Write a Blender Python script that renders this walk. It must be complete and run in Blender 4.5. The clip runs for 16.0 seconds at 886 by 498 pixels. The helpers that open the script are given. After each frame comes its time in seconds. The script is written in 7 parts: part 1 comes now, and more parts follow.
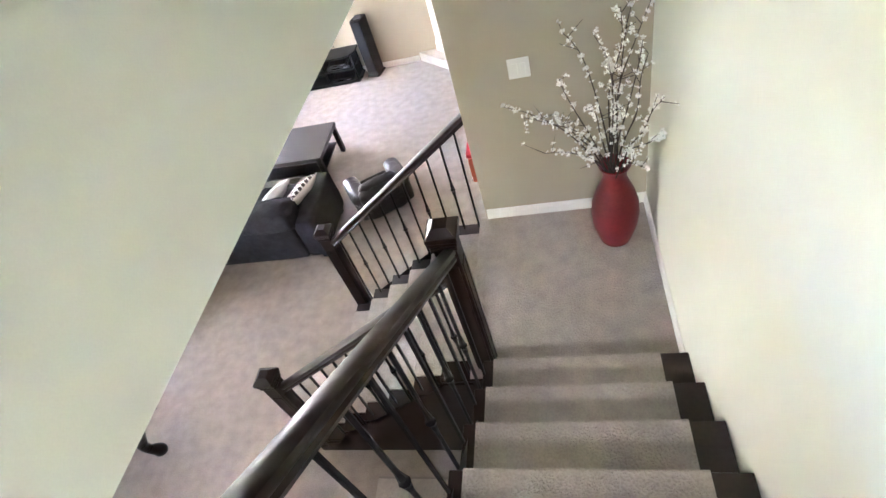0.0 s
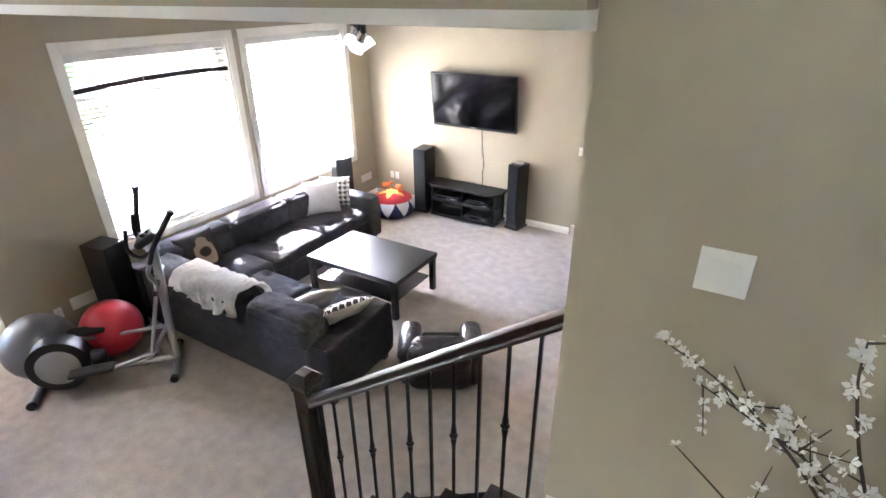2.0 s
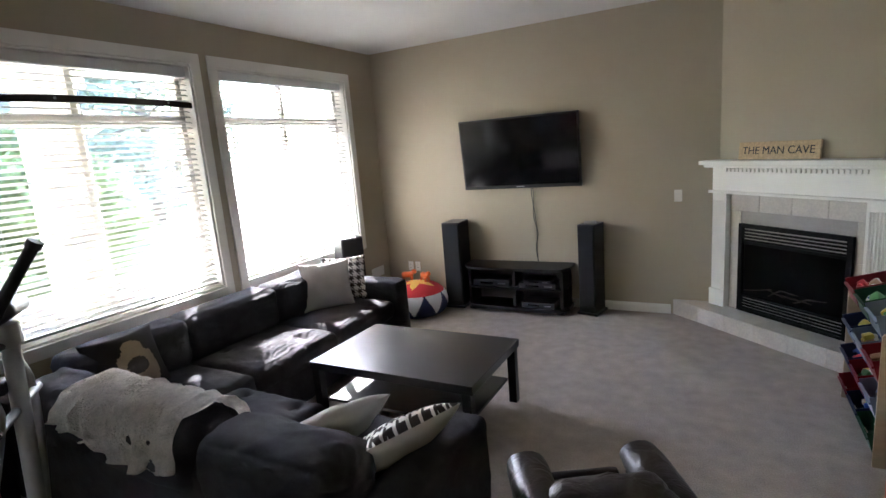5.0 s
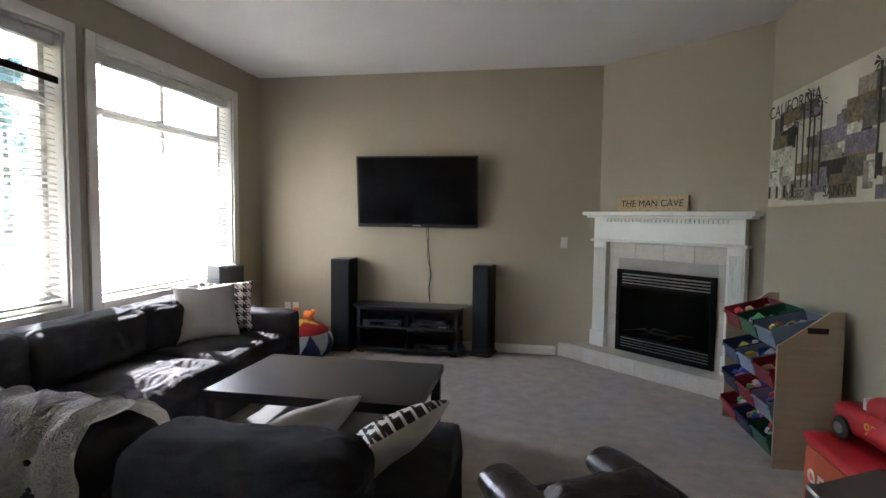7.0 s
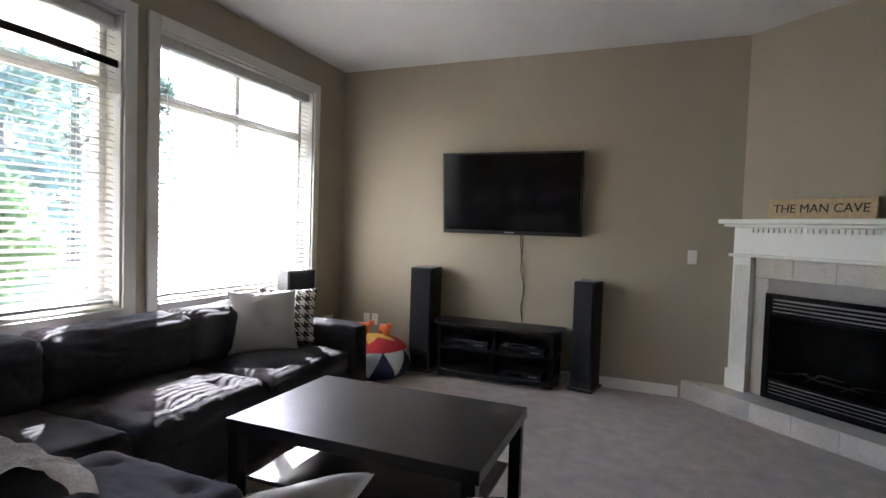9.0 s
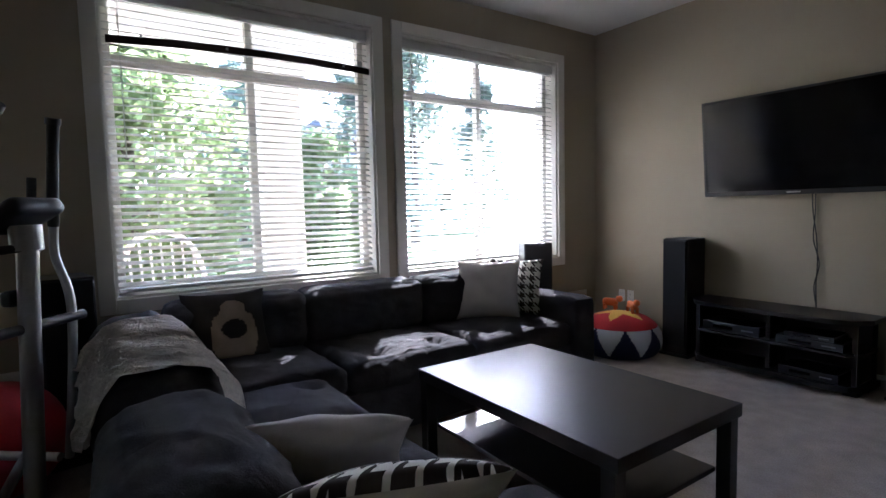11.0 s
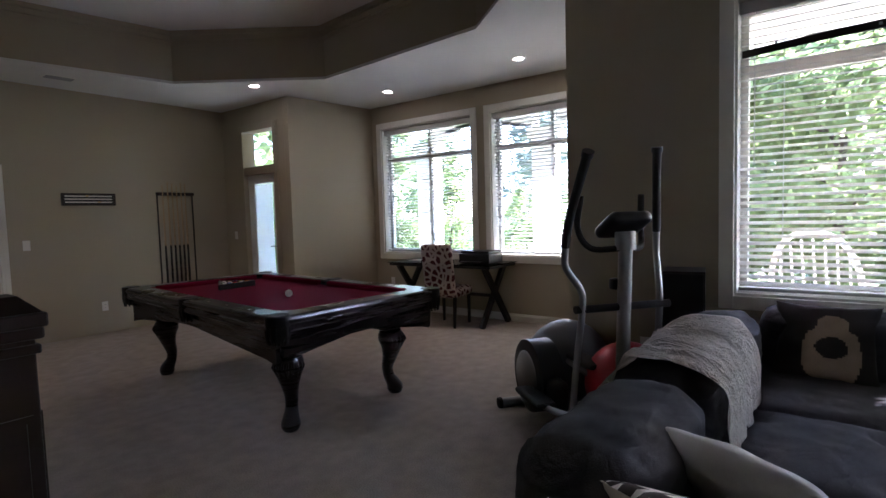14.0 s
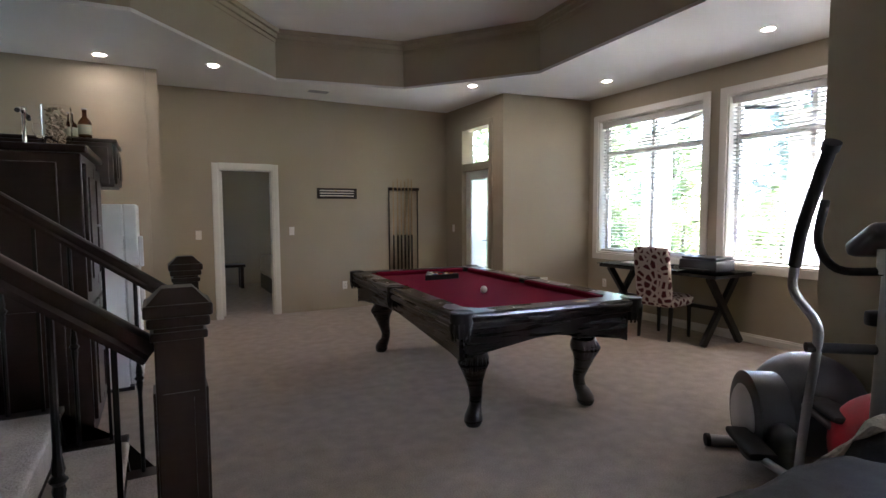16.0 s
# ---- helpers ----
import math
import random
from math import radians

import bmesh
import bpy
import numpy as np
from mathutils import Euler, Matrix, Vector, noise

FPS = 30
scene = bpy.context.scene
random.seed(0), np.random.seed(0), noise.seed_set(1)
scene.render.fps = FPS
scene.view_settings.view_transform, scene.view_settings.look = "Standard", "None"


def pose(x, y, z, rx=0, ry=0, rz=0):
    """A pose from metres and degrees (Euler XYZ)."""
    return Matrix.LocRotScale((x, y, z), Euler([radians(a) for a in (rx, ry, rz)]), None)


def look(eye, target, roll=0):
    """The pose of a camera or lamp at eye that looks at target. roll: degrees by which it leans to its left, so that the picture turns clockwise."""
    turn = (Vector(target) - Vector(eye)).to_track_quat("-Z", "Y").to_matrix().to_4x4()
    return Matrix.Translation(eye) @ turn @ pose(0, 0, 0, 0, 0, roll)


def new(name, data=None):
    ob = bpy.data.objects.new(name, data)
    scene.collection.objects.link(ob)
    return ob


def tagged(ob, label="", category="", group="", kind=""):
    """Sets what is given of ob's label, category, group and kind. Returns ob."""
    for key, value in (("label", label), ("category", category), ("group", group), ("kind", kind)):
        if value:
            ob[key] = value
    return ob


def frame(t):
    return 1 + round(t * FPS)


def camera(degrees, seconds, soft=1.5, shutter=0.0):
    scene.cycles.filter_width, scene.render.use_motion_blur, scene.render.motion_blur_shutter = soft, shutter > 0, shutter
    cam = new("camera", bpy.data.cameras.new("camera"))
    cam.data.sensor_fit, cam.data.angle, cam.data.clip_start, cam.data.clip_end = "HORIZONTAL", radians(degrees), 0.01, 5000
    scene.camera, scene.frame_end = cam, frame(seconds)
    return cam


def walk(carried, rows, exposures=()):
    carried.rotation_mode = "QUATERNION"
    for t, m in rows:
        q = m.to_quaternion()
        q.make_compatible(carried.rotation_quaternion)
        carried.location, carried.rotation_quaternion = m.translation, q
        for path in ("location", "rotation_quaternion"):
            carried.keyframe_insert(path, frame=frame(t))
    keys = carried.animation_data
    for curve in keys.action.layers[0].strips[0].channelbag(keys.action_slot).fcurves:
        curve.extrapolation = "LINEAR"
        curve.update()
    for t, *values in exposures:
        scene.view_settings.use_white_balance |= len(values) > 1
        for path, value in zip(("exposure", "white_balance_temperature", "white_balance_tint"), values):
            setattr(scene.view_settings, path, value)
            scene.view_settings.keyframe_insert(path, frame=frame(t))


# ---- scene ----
cam = camera(80.7, 16.0)
PATH = [
    (0, (-0.055, 0.629, 3.973), (-0.538, 1.957, 2.558), -20.0),
    (0.5, (-0.124, 0.966, 3.778), (-0.661, 2.345, 2.433), -16.0),
    (1, (-0.16, 1.361, 3.612), (-0.839, 2.74, 2.332), -12.4),
    (1.5, (-0.243, 1.752, 3.274), (-1.042, 3.205, 2.155), -5.7),
    (2, (-0.271, 2.066, 3.088), (-1.2, 3.598, 2.2), -0.5),
    (2.5, (-0.393, 2.369, 2.768), (-1.442, 3.962, 2.166), 1.4),
    (3, (-0.583, 2.717, 2.536), (-1.689, 4.304, 2.032), -0.5),
    (3.2, (-0.675, 2.835, 2.504), (-1.776, 4.426, 1.999), -0.3),
    (5.3, (-1.957, 3.21, 1.713), (-2.85, 4.965, 1.377), -5.4),
    (5.5, (-2.055, 3.186, 1.664), (-2.876, 4.982, 1.349), -4.4),
    (6, (-2.302, 3.134, 1.567), (-2.935, 5.02, 1.362), -1.0),
    (6.5, (-2.381, 3.102, 1.46), (-2.872, 5.036, 1.326), 0.3),
    (7, (-2.446, 3.131, 1.433), (-2.797, 5.096, 1.313), 0.7),
    (7.5, (-2.52, 3.189, 1.397), (-2.776, 5.17, 1.308), 1.3),
    (8, (-2.525, 3.341, 1.362), (-2.876, 5.308, 1.276), 2.0),
    (8.2, (-2.517, 3.442, 1.361), (-2.932, 5.397, 1.282), 2.2),
    (10.3, (-2.268, 4.33, 1.316), (-3.604, 5.82, 1.204), -0.4),
    (10.5, (-2.2, 4.342, 1.291), (-3.615, 5.751, 1.174), -0.7),
    (11, (-2.008, 4.335, 1.272), (-3.655, 5.459, 1.121), -1.3),
    (11.5, (-1.844, 4.396, 1.228), (-3.694, 5.135, 1.051), -2.3),
    (12, (-1.751, 4.506, 1.204), (-3.714, 4.838, 1.013), -2.4),
    (12.5, (-1.722, 4.645, 1.223), (-3.71, 4.547, 1.02), -1.5),
    (13, (-1.741, 4.761, 1.258), (-3.653, 4.198, 1.093), -1.8),
    (13.5, (-1.799, 4.899, 1.329), (-3.562, 3.965, 1.185), -2.3),
    (14, (-1.826, 4.974, 1.353), (-3.418, 3.77, 1.225), -1.7),
    (14.5, (-1.915, 5.078, 1.362), (-3.276, 3.623, 1.188), -1.6),
    (15, (-2.001, 5.154, 1.388), (-3.128, 3.511, 1.215), -2.1),
    (15.5, (-2.033, 5.129, 1.403), (-3.035, 3.404, 1.264), -2.3),
    (16, (-2.078, 5.015, 1.387), (-3.031, 3.262, 1.25), -0.3),
]
EXPO = [(0.0, 7.1, 5750, 22), (1.0, 7.15, 5700, 22), (1.8, 6.8, 5650, 20), (2.5, 6.35, 5650, 19), (3.2, 5.8, 5600, 18), (5.3, 4.7, 5800, 16), (7.0, 4.5, 5750, 14), (8.2, 4.65, 5800, 15), (10.3, 3.75, 5500, 18), (12.5, 3.45, 5350, 21), (14.5, 4.15, 5550, 21), (16.0, 4.75, 5700, 20)]
walk(cam, [(t, look(eye, target, roll)) for t, eye, target, roll in PATH], EXPO)

# ---- world, sun and large lights ----
SUN_ELEV, SUN_FROM = radians(38), Vector((-0.77, 0.64, 0.0))
world = bpy.data.worlds.new("sky")
scene.world = world
world.use_nodes = True
wn = world.node_tree
sky = wn.nodes.new("ShaderNodeTexSky")
sky.sky_type, sky.sun_disc, sky.sun_elevation = "NISHITA", False, SUN_ELEV
sky.sun_rotation = math.atan2(SUN_FROM.x, SUN_FROM.y)
wn.nodes["Background"].inputs[1].default_value = 0.15
wn.links.new(sky.outputs[0], wn.nodes["Background"].inputs[0])
sun = new("sun", bpy.data.lights.new("sun", "SUN"))
sun.data.energy, sun.data.angle, sun.data.color = 4.0, radians(0.6), (1.0, 0.95, 0.86)
sun_dir = Vector((-SUN_FROM.x * math.cos(SUN_ELEV), -SUN_FROM.y * math.cos(SUN_ELEV), -math.sin(SUN_ELEV)))
sun.matrix_world = look((-12, 14, 12), Vector((-12, 14, 12)) + sun_dir)


# added unseen fill lamp that brightens the stairwell in place of upstairs daylight
stair_fill = new("stairwell_skylight", bpy.data.lights.new("stairwell_skylight", "AREA"))
stair_fill.data.size, stair_fill.data.energy, stair_fill.data.color, stair_fill.data.spread = 0.5, 0.11, (1.0, 0.98, 0.94), radians(75)
stair_fill.matrix_world = look((0.05, -1.7, 5.0), (0.1, 2.6, 1.5))


# ---- materials ----
def mat(name, color, rough=0.6, metal=0.0, var=0.12, scale=6.0, fine=120.0, bump=0.15, dist=0.002, coat=0.0, sheen=0.0, stretch=(1, 1, 1), hue=None, spec=0.5):
    """A surface with stains at one scale, grain at another and fine relief."""
    m = bpy.data.materials.new(name)
    m.use_nodes = True
    nt = m.node_tree
    b = nt.nodes["Principled BSDF"]
    b.inputs["Roughness"].default_value, b.inputs["Metallic"].default_value = rough, metal
    b.inputs["Coat Weight"].default_value, b.inputs["Sheen Weight"].default_value = coat, sheen
    b.inputs["Specular IOR Level"].default_value = spec
    tc = nt.nodes.new("ShaderNodeTexCoord")
    mp = nt.nodes.new("ShaderNodeMapping")
    mp.inputs["Scale"].default_value = stretch
    nt.links.new(tc.outputs["Object"], mp.inputs[0])
    big, small = nt.nodes.new("ShaderNodeTexNoise"), nt.nodes.new("ShaderNodeTexNoise")
    big.inputs["Scale"].default_value, small.inputs["Scale"].default_value = scale, fine
    big.inputs["Detail"].default_value = small.inputs["Detail"].default_value = 4.0
    for n in (big, small):
        nt.links.new(mp.outputs[0], n.inputs["Vector"])
    mixf = nt.nodes.new("ShaderNodeMath")
    mixf.operation = "MULTIPLY_ADD"
    mixf.inputs[1].default_value = 0.5
    nt.links.new(small.outputs["Fac"], mixf.inputs[0])
    half = nt.nodes.new("ShaderNodeMath")
    half.operation, half.inputs[1].default_value = "MULTIPLY", 0.5
    nt.links.new(big.outputs["Fac"], half.inputs[0])
    nt.links.new(half.outputs[0], mixf.inputs[2])
    ramp = nt.nodes.new("ShaderNodeValToRGB")
    lo = [c * (1 - 2.2 * var) for c in color]
    hi = [min(1, c * (1 + 2.2 * var)) for c in (hue or color)]
    ramp.color_ramp.elements[0].position, ramp.color_ramp.elements[1].position = 0.25, 0.75
    ramp.color_ramp.elements[0].color, ramp.color_ramp.elements[1].color = (*lo, 1), (*hi, 1)
    nt.links.new(mixf.outputs[0], ramp.inputs[0])
    nt.links.new(ramp.outputs[0], b.inputs["Base Color"])
    if bump:
        bp = nt.nodes.new("ShaderNodeBump")
        bp.inputs["Strength"].default_value, bp.inputs["Distance"].default_value = bump, dist
        nt.links.new(small.outputs["Fac"], bp.inputs["Height"])
        nt.links.new(bp.outputs[0], b.inputs["Normal"])
    rr = nt.nodes.new("ShaderNodeMapRange")
    rr.inputs["To Min"].default_value, rr.inputs["To Max"].default_value = max(0.02, rough - 0.06), min(1, rough + 0.06)
    nt.links.new(big.outputs["Fac"], rr.inputs["Value"])
    nt.links.new(rr.outputs[0], b.inputs["Roughness"])
    return m


def folds(m, scale, dist, strength=0.6, stretch=(1, 1, 1)):
    """Soft creases under the fine grain of a cloth or leather."""
    nt = m.node_tree
    fine = next(n for n in nt.nodes if n.bl_idname == "ShaderNodeBump")
    tc, mp = nt.nodes.new("ShaderNodeTexCoord"), nt.nodes.new("ShaderNodeMapping")
    mp.inputs["Scale"].default_value = stretch
    nz, ab, bp = nt.nodes.new("ShaderNodeTexNoise"), nt.nodes.new("ShaderNodeMath"), nt.nodes.new("ShaderNodeBump")
    nz.inputs["Scale"].default_value, nz.inputs["Detail"].default_value, nz.inputs["Distortion"].default_value = scale, 2.5, 0.8
    sub = nt.nodes.new("ShaderNodeMath")
    sub.operation, sub.inputs[1].default_value = "SUBTRACT", 0.5
    ab.operation = "ABSOLUTE"
    bp.inputs["Strength"].default_value, bp.inputs["Distance"].default_value = strength, dist
    nt.links.new(tc.outputs["Object"], mp.inputs[0]), nt.links.new(mp.outputs[0], nz.inputs["Vector"])
    nt.links.new(nz.outputs["Fac"], sub.inputs[0]), nt.links.new(sub.outputs[0], ab.inputs[0])
    nt.links.new(ab.outputs[0], bp.inputs["Height"]), nt.links.new(bp.outputs[0], fine.inputs["Normal"])


def glow(name, color, strength):
    m = bpy.data.materials.new(name)
    m.use_nodes = True
    b = m.node_tree.nodes["Principled BSDF"]
    b.inputs["Base Color"].default_value = (*color, 1)
    b.inputs["Emission Color"].default_value = (*color, 1)
    b.inputs["Emission Strength"].default_value = strength
    return m


def glass(name, tint=(1, 1, 1), rough=0.0):
    m = bpy.data.materials.new(name)
    m.use_nodes = True
    b = m.node_tree.nodes["Principled BSDF"]
    b.inputs["Base Color"].default_value = (*tint, 1)
    b.inputs["Transmission Weight"].default_value, b.inputs["Roughness"].default_value, b.inputs["IOR"].default_value = 1.0, rough, 1.05
    return m


def wood(name, color, rough=0.32, coat=0.3, along=(1, 1, 14)):
    return mat(name, color, rough, var=0.22, scale=3, fine=60, bump=0.08, dist=0.001, coat=coat, stretch=along)


M_WALL = mat("khaki_wall_paint", (0.405, 0.350, 0.256), 0.75, var=0.02, scale=1.5, fine=350, bump=0.12, dist=0.001)
M_CREAM = mat("cream_wall_paint", (0.72, 0.695, 0.59), 0.75, var=0.02, scale=1.5, fine=350, bump=0.12, dist=0.001)
M_CEIL = mat("white_ceiling_paint", (0.78, 0.77, 0.75), 0.9, var=0.02, scale=2, fine=140, bump=0.5, dist=0.003)
M_TRIM = mat("white_trim_paint", (0.80, 0.78, 0.72), 0.4, var=0.02, scale=3, fine=200, bump=0.03)
M_CARPET = mat("beige_pile_carpet", (0.42, 0.362, 0.31), 0.95, var=0.14, scale=9, fine=110, bump=1.0, dist=0.012)
M_DARK = mat("dark_stained_wood", (0.017, 0.0085, 0.0055), 0.38, var=0.22, scale=3, fine=60, bump=0.08, dist=0.001, coat=0.05, stretch=(1, 1, 14), spec=0.35)
M_IRON = mat("black_wrought_iron", (0.012, 0.011, 0.011), 0.45, metal=0.6, var=0.1, fine=300, bump=0.1)
M_SOFA = mat("charcoal_sofa_fabric", (0.050, 0.048, 0.052), 1.0, var=0.18, scale=11, fine=300, bump=0.7, dist=0.003, spec=0.05, sheen=0.04)
folds(M_SOFA, 6.0, 0.04, 0.4, (0.7, 1.0, 1.4))
M_BLACKWOOD = mat("black_brown_veneer", (0.010, 0.0088, 0.0088), 0.36, var=0.05, scale=1.2, fine=60, bump=0.0)
M_BLACKPL = mat("black_plastic", (0.012, 0.012, 0.013), 0.4, var=0.08, fine=300, bump=0.08)
M_SCREEN = mat("black_glossy_screen", (0.006, 0.006, 0.007), 0.09, var=0.02, bump=0.0, spec=0.25)
M_GRILLE = mat("black_speaker_cloth", (0.010, 0.010, 0.011), 0.85, var=0.1, fine=600, bump=0.4)
M_LEATHER = mat("black_brown_leather", (0.020, 0.014, 0.013), 0.36, var=0.15, scale=10, fine=180, bump=0.35, dist=0.002)
folds(M_LEATHER, 9.0, 0.03, 0.5)
M_BLIND = mat("white_blind_slat", (0.70, 0.69, 0.66), 0.45, var=0.03, fine=200, bump=0.02)
M_TILE = mat("beige_stone_tile", (0.50, 0.455, 0.39), 0.42, var=0.10, scale=7, fine=60, bump=0.1, dist=0.001)
M_GROUT = mat("grey_grout", (0.33, 0.30, 0.27), 0.9, var=0.06)
M_FELT = mat("burgundy_felt", (0.20, 0.008, 0.030), 0.95, var=0.05, scale=4, fine=500, bump=0.25, dist=0.001, spec=0.1)
M_MAHOG = wood("dark_mahogany", (0.011, 0.0055, 0.0045), 0.28, 0.25)
M_STEEL = mat("silver_painted_steel", (0.36, 0.36, 0.37), 0.35, metal=0.7, var=0.06, fine=200, bump=0.03)
M_CHROME = mat("polished_chrome", (0.75, 0.75, 0.76), 0.12, metal=1.0, var=0.03, bump=0.0)
M_RUBBER = mat("black_rubber", (0.014, 0.014, 0.014), 0.7, var=0.1, fine=200, bump=0.2)
M_REDBALL = mat("red_vinyl", (0.55, 0.035, 0.05), 0.38, var=0.06, scale=5, fine=90, bump=0.05)
M_GREYBALL = mat("grey_vinyl", (0.13, 0.135, 0.15), 0.36, var=0.06, scale=5, fine=90, bump=0.05)
M_THROW = mat("white_plush_throw", (0.78, 0.73, 0.66), 0.95, var=0.10, scale=30, fine=140, bump=1.0, dist=0.010)
folds(M_THROW, 16.0, 0.05, 0.7, (1.6, 0.6, 1.0))
M_PILLOW = mat("pale_grey_cotton", (0.46, 0.44, 0.42), 0.9, var=0.06, scale=10, fine=400, bump=0.3)
M_VASE = mat("oxblood_glaze", (0.15, 0.014, 0.018), 0.38, var=0.14, scale=7, fine=60, bump=0.08, dist=0.002)
M_TWIG = mat("brown_bark", (0.06, 0.045, 0.035), 0.8, var=0.2, fine=90, bump=0.4)
M_BLOSSOM = mat("white_silk_petals", (0.82, 0.80, 0.74), 0.8, var=0.05, fine=90, bump=0.1)
M_GLASS = glass("clear_glass")


# ---- mesh helpers ----
def part(name, bm, material, parent=None, label="", smooth=False):
    """Links a bmesh as one mesh object under a thing or a part."""
    me = bpy.data.meshes.new(name)
    bmesh.ops.recalc_face_normals(bm, faces=bm.faces)
    if smooth:
        for f in bm.faces:
            f.smooth = True
        for e in bm.edges:
            if len(e.link_faces) == 2 and e.calc_face_angle() > 0.7:
                e.smooth = False
    bm.to_mesh(me)
    bm.free()
    for mm in material if isinstance(material, (list, tuple)) else [material]:
        me.materials.append(mm)
    ob = new(name, me)
    if parent:
        ob.parent = parent
    if label:
        ob["label"] = label
    return ob


def twin(name, ob, parent, m):
    """Another object on the same mesh."""
    o = new(name, ob.data)
    o.parent, o.matrix_basis = parent, m
    return o


def thing(name, m, label, category, group="", kind=""):
    e = new(name)
    e.empty_display_size = 0.1
    e.matrix_world = m
    return tagged(e, label, category, group, kind)


def structure(name, bm, material, label="", category="", smooth=False):
    return tagged(part(name, bm, material, None, label, smooth), label, category, "", "structure")


def bm_new():
    return bmesh.new()


def box(bm, x0, x1, y0, y1, z0, z1, bevel=0.0, seg=2, m=None):
    r = bmesh.ops.create_cube(bm, size=1.0)
    vs = r["verts"]
    for v in vs:
        v.co = Vector(((x0 + x1) / 2 + v.co.x * (x1 - x0), (y0 + y1) / 2 + v.co.y * (y1 - y0), (z0 + z1) / 2 + v.co.z * (z1 - z0)))
    if bevel:
        es = list({e for v in vs for e in v.link_edges})
        r = bmesh.ops.bevel(bm, geom=es, offset=bevel, segments=seg, affect="EDGES", profile=0.5)
        vs = list({v for f in r["faces"] for v in f.verts} | {v for v in vs if v.is_valid})
    if m is not None:
        bmesh.ops.transform(bm, matrix=m, verts=vs)
    return vs


def one_box(*a, **k):
    bm = bm_new()
    box(bm, *a, **k)
    return bm


def prism(bm, pts, z0, z1):
    """An upright prism over a plan outline."""
    lo, hi = [bm.verts.new((x, y, z0)) for x, y in pts], [bm.verts.new((x, y, z1)) for x, y in pts]
    bm.faces.new(lo[::-1]), bm.faces.new(hi)
    for i in range(len(pts)):
        j = (i + 1) % len(pts)
        bm.faces.new((lo[i], lo[j], hi[j], hi[i]))
    return lo + hi


def tube(bm, pts, r, seg=8, cap=True):
    """A round tube along points; r is one radius or one a point."""
    pts = [Vector(p) for p in pts]
    rings = []
    side = None
    for i, p in enumerate(pts):
        d = (pts[min(i + 1, len(pts) - 1)] - pts[max(i - 1, 0)]).normalized()
        if side is None:
            side = d.orthogonal().normalized()
        side = (side - d * side.dot(d)).normalized()
        up = d.cross(side)
        rad = r[i] if isinstance(r, (list, tuple)) else r
        rings.append([bm.verts.new(p + rad * (math.cos(a) * side + math.sin(a) * up)) for a in (2 * math.pi * k / seg for k in range(seg))])
    for a, b in zip(rings, rings[1:]):
        for k in range(seg):
            bm.faces.new((a[k], a[(k + 1) % seg], b[(k + 1) % seg], b[k]))
    if cap:
        bm.faces.new(rings[0][::-1]), bm.faces.new(rings[-1])
    return [v for ring in rings for v in ring]


def lathe(bm, prof, seg=32, centre=(0, 0)):
    """A turned body from (radius, height) pairs."""
    rings = [[bm.verts.new((centre[0] + max(r, 1e-4) * math.cos(2 * math.pi * k / seg), centre[1] + max(r, 1e-4) * math.sin(2 * math.pi * k / seg), z)) for k in range(seg)] for r, z in prof]
    for a, b in zip(rings, rings[1:]):
        for k in range(seg):
            bm.faces.new((a[k], a[(k + 1) % seg], b[(k + 1) % seg], b[k]))
    bm.faces.new(rings[0][::-1]), bm.faces.new(rings[-1])
    return [v for ring in rings for v in ring]


def smooth_path(pts, n=6):
    """Catmull-Rom points through the given ones."""
    P = [Vector(p) for p in pts]
    P = [P[0] * 2 - P[1]] + P + [P[-1] * 2 - P[-2]]
    out = []
    for a, b, c, d in zip(P, P[1:], P[2:], P[3:]):
        for k in range(n):
            t = k / n
            out.append(0.5 * (2 * b + (c - a) * t + (2 * a - 5 * b + 4 * c - d) * t * t + (3 * b - a - 3 * c + d) * t ** 3))
    return out + [P[-2]]


